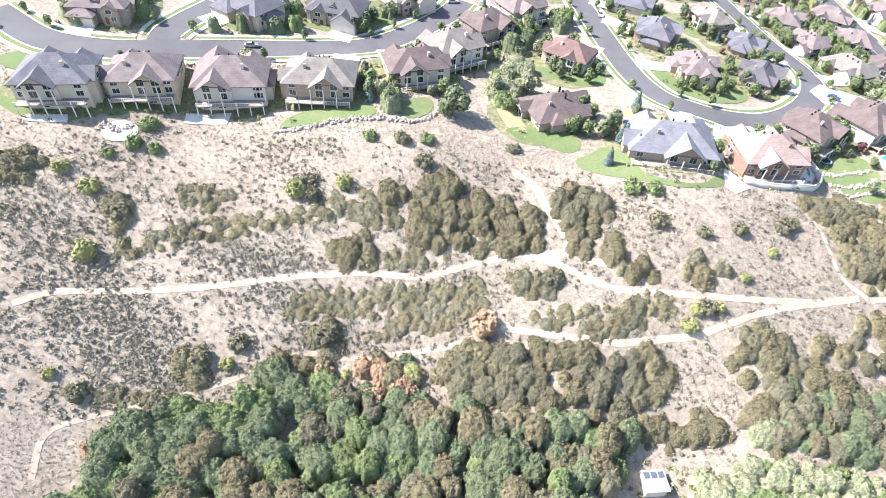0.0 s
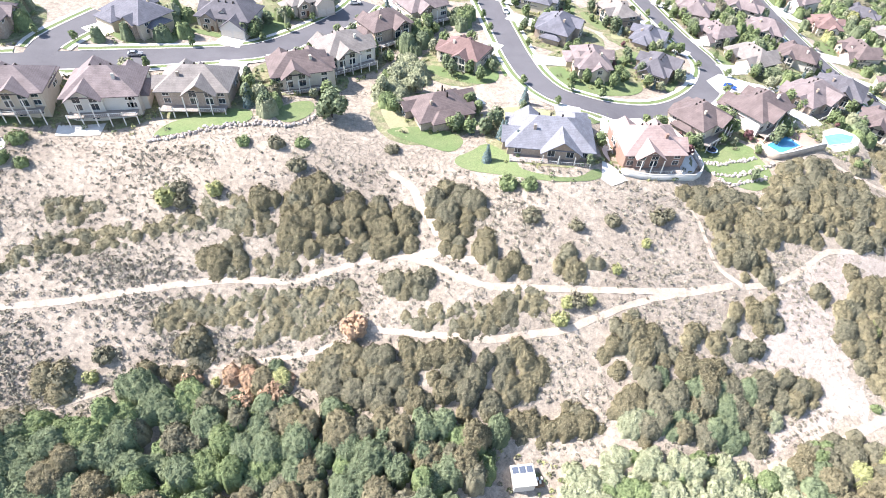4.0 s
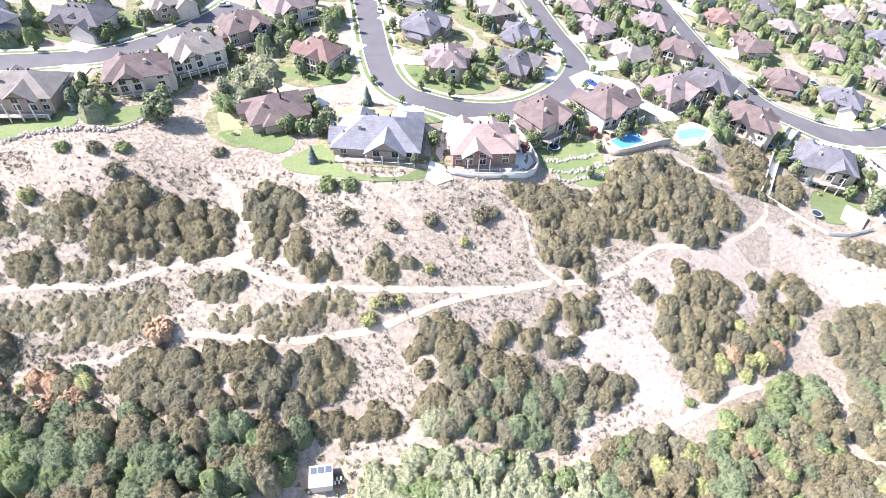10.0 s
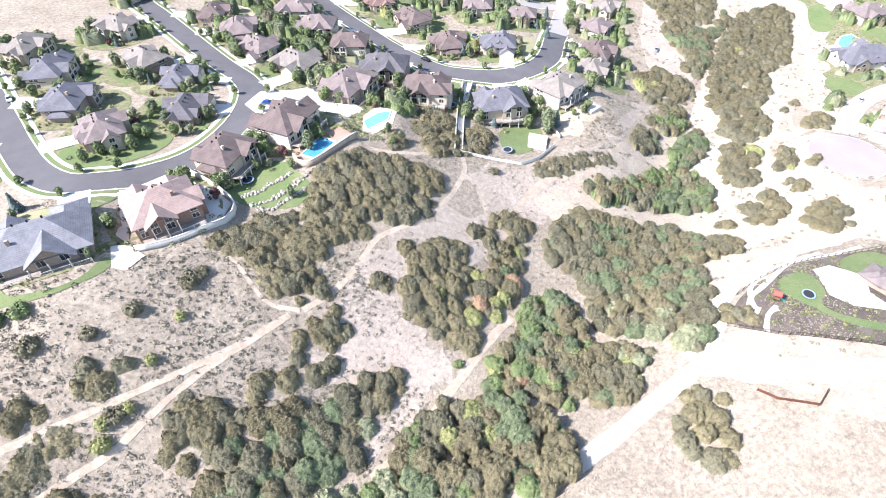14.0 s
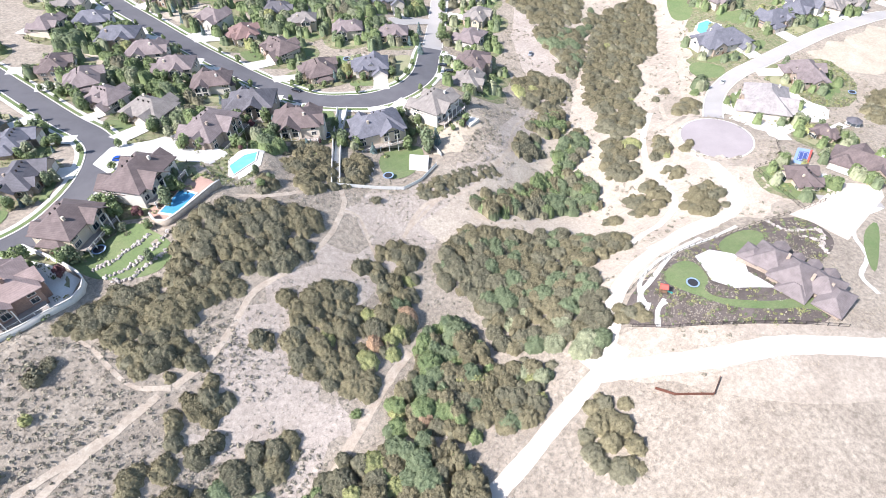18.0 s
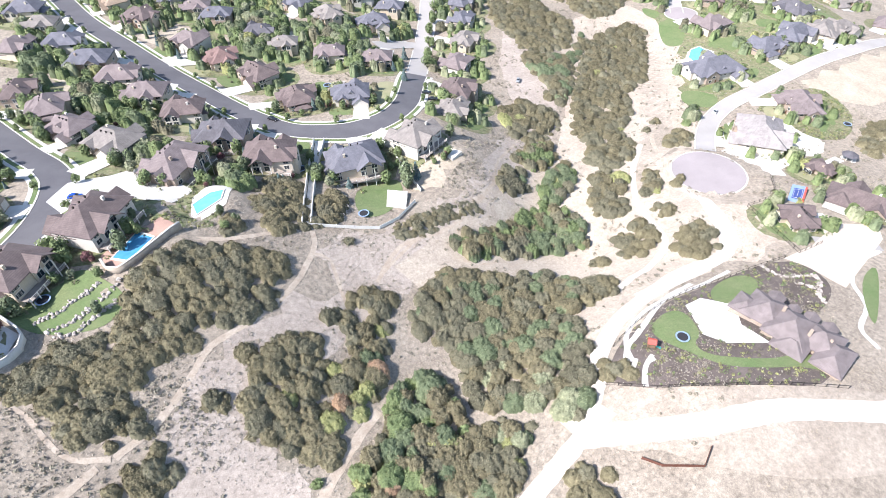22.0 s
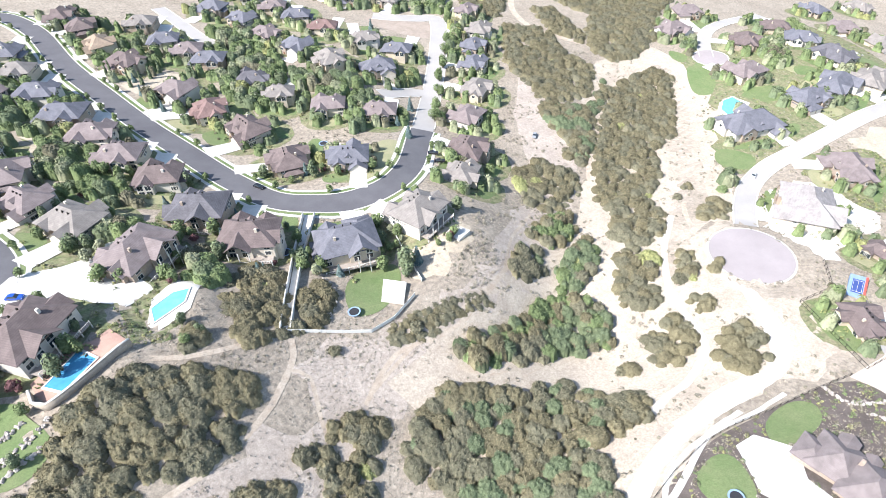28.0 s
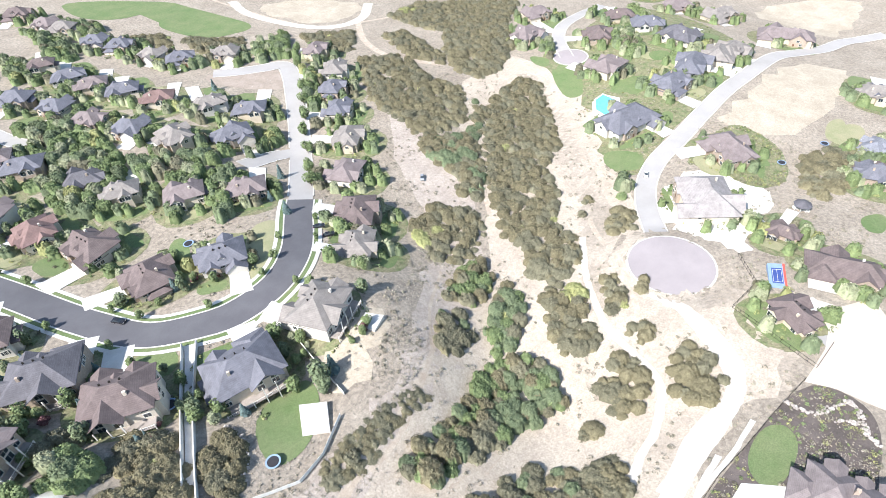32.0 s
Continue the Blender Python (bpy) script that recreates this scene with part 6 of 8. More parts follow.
house(392.3, 302.1, 22, 14, 12, 2, SLATE, 17, False)
house(376.8, 283.3, 22, 15, 12, 2, SLATE, 17, False)
house(357.6, 259.0, 30, 17, 13, 2, BEIGE, 18, False)
house(333.2, 237.4, 17, 16, 13, 2, TAUPE, 17, False)
house(310.6, 210.9, 34, 18, 15, 2, BROWN, 19, False)
house(294.1, 195.5, 31, 14, 13, 1, BEIGE, 17, False)
house(569.2, 267.3, -213, 18, 13.8, 2, TAUPE, 14, False)
house(530.5, 252.2, -190, 19.2, 16.1, 2, TAUPE, 24, False)
house(549.1, 211.3, 32, 18, 14.9, 2, BROWN, 18, False)
house(510.2, 187.8, -12, 20.4, 16.1, 2, TAUPE, 24, False)
house(593.5, 213.5, -50, 18, 13.8, 2, BROWN, 37, False)
house(583.0, 190.6, -62, 19.2, 14.9, 2, SLATE, 40, False)
house(646.3, 188.2, -223, 18, 13.8, 2, TAUPE, 12, False)
house(568.2, 163.0, -104, 22.8, 18.4, 2, DARK, 37, False)
house(640.1, 156.2, -207, 21.6, 16.1, 2, BEIGE, 15, False)
house(528.7, 142.1, -175, 25.2, 16.1, 2, SLATE, 20, False)
house(501.0, 144.7, -194, 19.2, 16.1, 2, SLATE, 16, False)
house(560.6, 129.0, -190, 21.6, 14.9, 2, BEIGE, 11, False)
house(620.7, 109.4, -261, 32.4, 14.9, 2, TAUPE, 24, False)
house(454.4, 151.1, -203, 28.8, 20.7, 2, SLATE, 23, False)
house(452.3, 101.3, 47, 22.8, 16.1, 2, TAUPE, 21, False)
house(402.6, 97.6, 31, 26.4, 19.5, 2, MANSION, 20, True)
house(558.8, 49.6, -80, 19.2, 13.8, 2, BEIGE, 36, False)
house(491.6, 43.1, -200, 14, 11, 2, SLATELIGHT, 5, False)
house(469.7, 41.2, -200, 14, 11, 1, BROWN, 5, False)
house(347.7, 54.0, -129, 13, 10, 1, BROWN, 14, False)
house(381.9, 43.9, -259, 24, 13, 1, BROWN, 14, False)
house(397.3, 66.6, -97, 9, 7, 1, BROWN, 24, False)
house(673.1, 222.3, -100, 19, 14, 2, SLATE, 15, False)
house(721.2, 207.3, -100, 19, 14, 2, BEIGE, 15, False)
house(550.7, 133.8, -170, 20, 15, 2, BEIGE, 15, False)
house(560.8, 48.8, -80, 16, 12, 2, SLATE, 12, False)
house(467.5, 40.0, -80, 18, 13, 2, SLATE, 12, False)
house(626.7, 107.2, -60, 18, 13, 2, BEIGE, 12, False)
house(112.1, 331.5, 40, 17, 13, 2, TAUPE, 16, False)
large_house(282.3, 29.9, -87)
house(278.5, 497.7, -30, 15, 12, 2, TAUPE, 14, False)
house(270.6, 462.9, -30, 15, 12, 2, TAUPE, 14, False)
house(150.1, 340.5, 40, 15, 12, 2, TAUPE, 14, False)
thicket(FOREST, [(-76.7, 37.9), (-75.4, 43.8), (-71.7, 51.6), (-70.1, 58.0), (-64.5, 62.3), (-56.7, 65.0), (-48.5, 67.8), (-44.6, 73.5), (-34.3, 76.4), (-23.2, 76.6), (-14.4, 73.7), (-5.8, 71.9), (3.8, 73.4), (9.5, 71.1), (19.0, 70.5), (29.9, 71.0), (41.3, 70.3), (51.6, 71.5), (51.6, 66.4), (47.9, 62.4), (45.5, 56.2), (32.7, 47.6), (-5.3, 43.4), (-40.8, 39.4), (-62.2, 37.3)])
thicket(MIXED, [(-45.2, 75.0), (-37.9, 79.4), (-23.8, 79.3), (-15.5, 81.3), (-3.9, 80.8), (-1.7, 76.0), (-5.9, 73.3), (-14.7, 75.2), (-23.6, 77.9), (-34.8, 77.7)])
thicket(OAK, [(-1.7, 80.6), (7.2, 85.3), (18.6, 86.8), (30.0, 87.4), (41.7, 87.2), (52.0, 88.4), (61.0, 87.5), (62.6, 83.6), (58.3, 78.6), (54.0, 73.7), (42.0, 72.0), (30.4, 72.7), (19.3, 72.1), (9.5, 73.7), (2.3, 75.9)])
thicket(OAK, [(-23.2, 117.7), (-19.8, 121.6), (-7.4, 121.7), (-6.8, 126.4), (-0.8, 126.8), (9.0, 123.1), (12.2, 122.1), (21.7, 122.5), (28.8, 116.4), (26.6, 110.9), (17.6, 108.3), (2.4, 107.5), (-8.5, 109.7), (-11.2, 114.1), (-7.9, 118.4), (-15.3, 116.1)])
thicket(OAK, [(-30.7, 106.2), (-25.1, 109.4), (-18.9, 108.0), (-16.8, 103.6), (-20.9, 100.7), (-27.0, 101.4)])
thicket(LOW, [(-16.7, 104.9), (-6.6, 106.9), (2.6, 105.9), (-3.2, 103.0), (-13.6, 101.4)])
thicket(OAK, [(28.0, 124.7), (34.5, 129.5), (42.2, 127.1), (45.6, 120.7), (41.6, 115.7), (32.6, 116.1), (28.3, 120.1)])
thicket(OAK, [(32.6, 114.6), (41.6, 115.4), (47.5, 112.7), (53.3, 108.6), (54.0, 106.0), (59.2, 105.0), (59.2, 101.8), (50.3, 100.5), (44.7, 102.8), (45.9, 106.7), (38.5, 108.2), (32.9, 111.0)])
thicket(OAK, [(62.3, 108.4), (70.2, 110.3), (78.0, 108.0), (78.0, 104.6), (69.8, 102.8), (62.5, 105.0)])
thicket(LOW, [(-39.9, 90.0), (-37.6, 93.5), (-26.3, 96.1), (-14.7, 98.4), (0.1, 99.6), (12.3, 101.9), (13.9, 95.0), (6.7, 92.0), (4.2, 87.8), (-4.6, 87.7), (-18.9, 85.2), (-12.1, 89.5), (-23.6, 89.8), (-31.1, 89.0), (-37.7, 86.8)])
thicket(OAK, [(17.8, 103.0), (26.7, 105.0), (34.1, 102.4), (34.2, 98.9), (22.5, 97.8)])
thicket(LOW, [(22.7, 93.0), (32.9, 95.8), (46.1, 97.1), (52.0, 100.0), (60.9, 100.3), (62.4, 96.7), (53.6, 92.4), (44.8, 88.8), (35.9, 89.2), (27.1, 90.5)])
thicket(OAK, [(-32.9, 87.2), (-26.7, 89.4), (-23.1, 86.0), (-25.6, 81.4), (-31.2, 82.3)])
thicket(OAK, [(-63.9, 74.9), (-58.3, 78.8), (-51.3, 78.5), (-51.4, 73.1), (-58.5, 69.2), (-62.5, 70.8)])
thicket(LOW, [(-84.3, 62.4), (-77.4, 65.6), (-69.1, 66.1), (-59.9, 69.0), (-61.5, 65.6), (-70.4, 62.4), (-81.3, 60.6)])
thicket(LOW, [(-29.6, 119.1), (-23.5, 120.2), (-14.1, 119.0), (-10.2, 111.9), (-19.3, 110.9), (-27.0, 112.3), (-43.2, 108.8), (-59.7, 102.6), (-71.2, 102.3), (-72.3, 106.5), (-55.5, 110.3), (-40.9, 113.3)])
thicket(LOW, [(-84.6, 100.0), (-71.7, 104.4), (-66.9, 102.3), (-75.6, 97.4), (-83.2, 95.2)])
thicket(LOW, [(-73.1, 115.4), (-63.4, 118.6), (-56.6, 115.5), (-61.6, 111.0), (-70.5, 111.2)])
thicket(OAK, [(-124.9, 115.5), (-109.5, 118.2), (-105.9, 115.1), (-109.2, 109.9), (-120.6, 105.8)])
thicket(OAK, [(-89.9, 109.2), (-83.9, 112.0), (-80.3, 106.2), (-84.5, 102.5), (-88.2, 104.4)])
thicket(OAK, [(102.1, 135.4), (109.9, 136.4), (118.9, 140.8), (131.2, 135.6), (138.8, 147.9), (149.5, 154.5), (160.0, 153.2), (175.6, 145.9), (181.5, 138.5), (171.9, 130.0), (162.2, 124.1), (151.0, 124.0), (140.6, 124.4), (132.7, 122.1), (127.7, 118.6), (127.6, 109.8), (120.7, 108.3), (114.3, 112.7), (112.8, 118.7), (115.3, 121.0), (111.0, 124.2)])
thicket(OAK, [(76.1, 89.2), (78.3, 93.2), (85.8, 96.1), (91.0, 93.4), (92.0, 90.2), (96.5, 89.1), (94.4, 85.1), (86.9, 83.3), (79.7, 83.1), (76.4, 85.5)])
thicket(DARKOAK, [(75.4, 67.7), (78.2, 73.3), (82.5, 79.3), (92.9, 84.7), (102.4, 88.7), (108.5, 86.9), (110.2, 84.2), (121.3, 86.8), (128.0, 88.8), (136.8, 84.0), (134.5, 80.5), (122.9, 76.2), (117.1, 68.1), (108.2, 68.4), (92.0, 68.3), (82.2, 66.1)])
thicket(OAK, [(98.0, 94.0), (107.8, 96.9), (111.5, 93.7), (107.2, 90.1), (99.3, 90.2)])
thicket(OAK, [(113.2, 93.9), (119.8, 95.7), (122.3, 92.6), (116.8, 89.7), (113.3, 91.3)])
thicket(OAK, [(111.3, 100.1), (119.8, 104.4), (129.4, 107.4), (128.4, 102.9), (120.9, 98.9), (112.9, 96.6)])
thicket(OAK, [(54.1, 71.9), (61.1, 76.1), (71.2, 76.8), (75.4, 75.2), (73.3, 71.4), (64.2, 69.5), (58.5, 67.8), (54.5, 69.3)])
thicket(WILLOW, [(64.4, 53.3), (62.9, 60.0), (71.2, 64.6), (82.1, 65.2), (94.4, 64.1), (103.1, 64.7), (120.4, 63.7), (125.2, 60.2), (121.1, 49.9), (67.1, 49.6)])
thicket(OAK, [(146.9, 104.6), (151.3, 110.0), (159.2, 116.5), (167.8, 117.8), (175.7, 114.5), (173.2, 106.3), (165.4, 97.1), (166.4, 90.2), (164.8, 85.2), (157.2, 82.9), (154.3, 86.9), (150.0, 94.2), (145.4, 98.1)])
thicket(MIXED, [(172.4, 103.9), (183.7, 104.7), (188.7, 102.3), (182.5, 93.9), (169.9, 89.3), (168.2, 95.3), (169.4, 100.9)])
thicket(OAK, [(183.5, 113.3), (197.5, 113.5), (190.9, 104.5), (179.4, 106.4)])
thicket(DARKOAK, [(202.8, 110.8), (218.3, 116.9), (226.6, 116.8), (237.4, 109.8), (257.9, 102.0), (262.2, 91.9), (274.3, 81.1), (263.3, 76.1), (252.1, 81.9), (239.5, 69.6), (231.9, 59.9), (222.7, 52.6), (215.0, 52.2), (211.8, 59.8), (206.4, 66.0), (199.2, 75.8), (204.2, 86.4), (207.4, 95.5), (202.2, 101.2), (202.0, 106.3)])
thicket(RAVINE, [(174.6, 84.4), (184.3, 91.0), (194.1, 91.6), (198.9, 86.1), (197.1, 76.2), (194.7, 70.1), (185.4, 63.9), (177.2, 62.2), (172.4, 52.5), (169.9, 58.7), (168.5, 64.2), (162.2, 68.7), (157.1, 72.1), (161.2, 77.7), (169.9, 81.1)])
thicket(DARKOAK, [(195.0, 70.3), (206.6, 59.5), (200.5, 53.6), (189.3, 48.0), (182.3, 53.9), (178.6, 62.5), (186.1, 64.2)])
thicket(RAVINE, [(123.1, 62.9), (131.3, 70.9), (145.0, 70.7), (155.1, 69.5), (164.5, 66.6), (167.6, 56.0), (167.9, 43.5), (162.5, 39.9), (153.2, 39.8), (136.2, 46.4)])
thicket(RAVINE, [(123.5, 63.7), (134.2, 70.9), (144.1, 72.8), (156.0, 70.1), (158.9, 65.1), (157.6, 54.6), (147.5, 47.7), (120.8, 52.0)])
thicket(OAK, [(162.5, 65.2), (176.7, 70.6), (192.2, 72.9), (202.9, 67.7), (200.2, 58.9), (192.5, 50.1), (184.6, 49.8), (174.9, 57.5)])
thicket(OAK, [(53.1, 72.6), (61.2, 75.3), (73.8, 75.8), (76.3, 70.6), (67.6, 67.5), (54.2, 68.1)])
thicket(OAK, [(198.4, 40.6), (206.1, 43.2), (209.7, 36.9), (204.8, 31.4), (202.7, 26.5), (193.9, 20.6), (188.6, 25.5), (189.4, 32.7)])
thicket(RAVINE, [(231.1, 124.2), (240.7, 127.7), (256.1, 125.7), (276.3, 129.3), (290.1, 128.2), (294.4, 118.2), (292.7, 109.0), (289.5, 101.6), (278.7, 104.5), (268.6, 110.6), (252.9, 114.0), (240.9, 117.0), (233.6, 119.2)])
thicket(DARKOAK, [(275.0, 146.5), (290.5, 153.5), (297.1, 148.9), (289.7, 139.9), (276.6, 138.9), (271.9, 141.6)])
thicket(RAVINE, [(298.4, 158.3), (313.6, 163.3), (324.9, 160.5), (321.1, 150.0), (303.8, 147.4), (295.7, 152.2)])
thicket(RAVINE, [(292.8, 138.3), (305.2, 142.4), (321.6, 145.0), (314.9, 136.2), (301.4, 127.2), (288.2, 129.3)])
thicket(OAK, [(344.2, 161.0), (372.1, 186.4), (407.3, 210.8), (445.4, 230.5), (481.9, 233.3), (482.1, 216.2), (423.6, 174.9), (398.4, 170.6), (386.6, 155.2), (363.3, 147.7), (356.8, 134.3), (342.2, 124.1), (328.8, 130.4), (326.0, 139.0), (340.2, 147.6)])
thicket(OAK, [(318.1, 130.1), (331.0, 129.3), (330.4, 118.4), (318.4, 112.1), (310.1, 103.4), (300.7, 105.7), (300.8, 112.7), (307.9, 121.7)])
thicket(OAK, [(337.2, 116.8), (342.1, 112.7), (331.7, 103.2), (324.0, 101.7), (325.6, 108.5)])
thicket(OAK, [(374.2, 130.6), (388.2, 129.6), (383.5, 120.0), (372.5, 116.4), (365.7, 122.4)])
thicket(OAK, [(295.3, 99.0), (309.0, 98.0), (308.2, 88.8), (299.3, 82.6), (284.8, 82.8), (288.0, 91.0)])
thicket(OAK, [(300.1, 76.8), (311.2, 80.7), (321.0, 78.6), (317.7, 71.1), (311.1, 65.8), (299.7, 66.8), (294.9, 69.3)])
thicket(OAK, [(279.4, 96.8), (285.4, 97.1), (283.0, 91.0), (276.2, 90.2)])
thicket(OAK, [(317.1, 97.1), (324.7, 96.5), (323.1, 91.2), (314.7, 90.0)])
thicket(OAK, [(383.9, 147.1), (391.6, 147.4), (389.4, 141.2), (380.8, 140.2)])
thicket(OAK, [(339.0, 103.2), (345.4, 104.1), (343.7, 99.3), (337.5, 99.0)])
thicket(OAK, [(398.1, 280.0), (423.8, 305.4), (443.4, 296.3), (444.0, 276.4), (448.0, 251.0), (416.9, 228.4), (393.6, 228.9), (390.5, 243.5), (393.5, 265.2)])
thicket(DARKOAK, [(381.0, 234.0), (405.1, 218.1), (443.1, 238.5), (432.1, 223.1), (403.4, 212.4), (376.3, 190.7), (361.1, 182.9), (356.3, 189.6), (368.1, 204.7), (372.6, 223.5)])
thicket(OAK, [(322.9, 194.3), (343.8, 196.7), (351.9, 181.9), (342.1, 168.6), (322.1, 164.5), (312.3, 172.2), (319.4, 186.8)])
thicket(OAK, [(188.2, 177.1), (198.0, 184.9), (207.7, 177.7), (193.5, 151.6), (184.0, 151.5), (181.0, 157.6)])
thicket(OAK, [(206.9, 168.3), (216.8, 168.7), (212.4, 157.0), (206.1, 149.3), (196.7, 151.4)])
thicket(OAK, [(259.3, 88.9), (267.8, 85.2), (271.1, 77.1), (261.5, 76.9), (251.6, 77.1), (252.6, 81.7)])
thicket(OAK, [(189.7, 116.6), (196.8, 119.8), (203.8, 119.8), (201.6, 114.0), (193.8, 110.2), (191.5, 101.9), (184.5, 101.1), (180.0, 103.6)])
thicket(OAK, [(170.8, 160.4), (175.4, 163.3), (177.0, 158.1), (173.5, 153.0), (169.9, 154.4)])
thicket(LOW, [(220.3, 141.2), (231.9, 142.4), (244.5, 141.1), (257.3, 138.7), (258.6, 134.2), (243.9, 134.4), (228.6, 132.2), (218.3, 135.2)])
thicket(OAK, [(152.9, 120.7), (156.8, 120.7), (158.9, 117.7), (155.6, 116.0), (152.4, 117.9)])
thicket(OAK, [(139.3, 112.8), (143.7, 112.1), (146.8, 108.6), (143.8, 107.1), (138.9, 109.6)])
thicket(OAK, [(118.6, 105.2), (125.3, 105.5), (129.0, 100.7), (125.3, 96.1), (118.3, 98.7)])
thicket(OAK, [(177.8, 119.8), (183.8, 120.6), (186.7, 116.5), (186.5, 110.7), (181.1, 113.8)])
thicket(OAK, [(188.5, 121.9), (199.4, 122.9), (204.0, 117.5), (198.8, 113.5), (190.3, 116.1)])
thicket(OAK, [(233.2, 58.1), (238.7, 57.6), (238.4, 51.0), (234.0, 48.6), (228.6, 52.6)])
trail([(421.6, 221.8), (397.0, 207.8), (369.7, 187.2), (350.9, 171.0), (335.0, 154.5), (315.1, 136.7), (304.2, 123.9), (296.7, 109.4), (290.5, 103.4), (269.7, 94.1), (258.7, 90.2)], 1.9, TRAIL)
trail([(338.3, 97.4), (333.5, 80.7), (323.4, 67.6), (315.5, 62.8), (303.5, 62.6), (287.9, 67.1), (271.3, 67.9), (266.1, 68.7)], 3.4, WHITE_DIRT)
trail([(359.2, 132.7), (334.4, 119.0), (316.9, 103.9), (310.3, 92.5), (302.1, 81.1), (285.9, 76.8), (275.1, 77.2), (262.7, 76.0)], 2.4, WHITE_DIRT)
trail([(501.0, 238.0), (479.3, 208.6), (447.5, 180.3), (414.2, 157.1), (370.1, 133.6), (347.0, 110.7), (318.3, 92.4), (299.2, 82.2), (283.6, 84.6)], 2.2, TRAIL)
trail([(250.0, 117.8), (261.8, 110.3), (273.3, 105.2), (288.3, 103.3)], 2.4, TRAIL)
trail([(201.6, 123.7), (210.7, 129.4), (220.5, 132.9), (240.6, 132.4), (270.8, 143.2), (285.0, 151.2)], 1.4, TRAIL)
trail([(260.8, 91.5), (280.9, 99.7), (292.9, 101.2), (296.8, 107.2)], 1.7, TRAIL)
trail([(231.1, 121.5), (242.8, 113.5), (263.1, 106.8), (277.2, 96.8), (281.3, 85.0)], 2.2, TRAIL)
trail([(248.8, 110.8), (260.9, 94.2)], 1.4, TRAIL)
bush_orange(-6.8, 75.0, 1.1)
bush_orange(-13.9, 74.3, 1.0)
bush_orange(-27.1, 77.5, 0.9)
bush_orange(-6.5, 78.1, 0.8)
bush_yellow(67.5, 97.6, 0.8)
bush_yellow(73.5, 98.5, 0.7)
bush_yellow(66.0, 93.8, 0.8)
bush_yellow(81.2, 106.6, 0.6)
thicket(OAK, [(560.5, 344.5), (597.9, 297.8), (546.4, 278.0), (520.0, 256.5), (482.3, 245.7), (466.4, 249.7), (463.3, 267.2), (486.0, 291.8)])
thicket(OAK, [(436.5, 322.2), (459.6, 304.2), (437.9, 257.9), (400.4, 231.4), (380.3, 229.6), (392.5, 251.2), (411.1, 293.8)])
thicket(OAK, [(475.9, 336.8), (491.2, 329.1), (477.2, 285.6), (465.9, 277.6), (459.1, 297.7)])
thicket(OAK, [(508.6, 357.0), (547.2, 358.3), (558.9, 343.5), (508.4, 307.7), (503.6, 325.3)])
thicket(OAK, [(468.2, 71.7), (485.0, 64.7), (485.6, 51.6), (469.2, 46.5), (447.5, 51.3), (435.3, 58.5), (444.4, 67.3)])
thicket(OAK, [(370.8, 464.2), (388.4, 448.6), (378.1, 429.9), (362.8, 443.5)])
thicket(OAK, [(389.0, 437.1), (414.4, 403.3), (397.3, 382.8), (382.4, 408.5)])
thicket(OAK, [(440.7, 380.6), (469.9, 355.5), (444.8, 333.0), (431.2, 340.0)])
bare_ground([(146.7, 226.7), (167.4, 211.8), (175.7, 196.6), (174.1, 159.9), (160.5, 159.7), (152.8, 173.7), (132.8, 185.2)], GARDEN)
paving([(131.9, 201.0), (139.9, 209.4), (152.3, 206.9), (163.0, 208.7), (167.5, 193.2), (170.9, 181.9), (162.2, 177.8), (155.9, 183.4), (150.0, 191.4), (141.3, 194.8), (134.2, 191.1)], 'forecourt', 'broad pale concrete forecourt before a garage', CONCRETE)
paving([(-77.2, 139.6), (-65.1, 142.7), (-65.2, 137.9), (-76.6, 135.6)], 'patio', 'white concrete patio at the foot of a garden', CONCRETE)
paving([(-116.5, 128.8), (-106.3, 131.0), (-105.2, 128.3), (-114.9, 126.7)], 'patio', 'white concrete patio at the foot of a garden', CONCRETE)
paving([(-86.8, 129.0), (-87.3, 130.7), (-89.0, 131.9), (-91.3, 132.2), (-93.7, 131.5), (-95.6, 130.1), (-96.4, 128.2), (-95.9, 126.5), (-94.3, 125.3), (-92.0, 125.0), (-89.5, 125.7), (-87.6, 127.1)], 'patio', 'round pale stone patio in the slope', CONCRETE)
bare_ground([(506.4, 236.6), (487.9, 208.4), (447.5, 169.7), (412.4, 148.3), (413.0, 127.9), (441.9, 132.5), (493.5, 126.5), (561.5, 113.7), (600.7, 135.3), (641.9, 194.6), (627.6, 230.5), (564.9, 225.6)], GARDEN)
bare_ground([(431.8, 117.4), (485.1, 109.8), (481.6, 92.0), (471.0, 78.7), (445.1, 71.0), (428.8, 82.8), (440.2, 106.1)], GARDEN)
lawn([(499.6, 178.9), (512.5, 161.6), (504.7, 156.1), (486.9, 159.7), (490.2, 170.0)], LAWN)
lawn([(505.4, 219.5), (510.9, 214.5), (491.7, 200.3), (484.7, 205.3)], LAWN)
lawn([(474.9, 142.0), (479.4, 135.6), (465.5, 132.2), (462.3, 136.9)], LAWN)
lawn([(540.8, 180.5), (542.6, 164.5), (533.0, 165.4), (531.5, 174.2)], PALE_LAWN)
lawn([(457.7, 89.8), (462.9, 86.0), (440.6, 81.0), (441.7, 84.5)], LAWN)
lawn([(514.6, 67.5), (524.3, 59.7), (499.0, 55.5), (491.2, 64.7)], PALE_LAWN)
lawn([(509.5, 241.3), (513.0, 226.4), (500.9, 222.4), (500.6, 231.7)], LAWN)
lawn([(500.4, 169.9), (513.9, 160.5), (501.4, 154.0), (482.7, 163.3)], LAWN)
lawn([(502.9, 221.4), (499.0, 206.6), (483.0, 186.7), (473.0, 194.4), (486.7, 209.8)], LAWN)
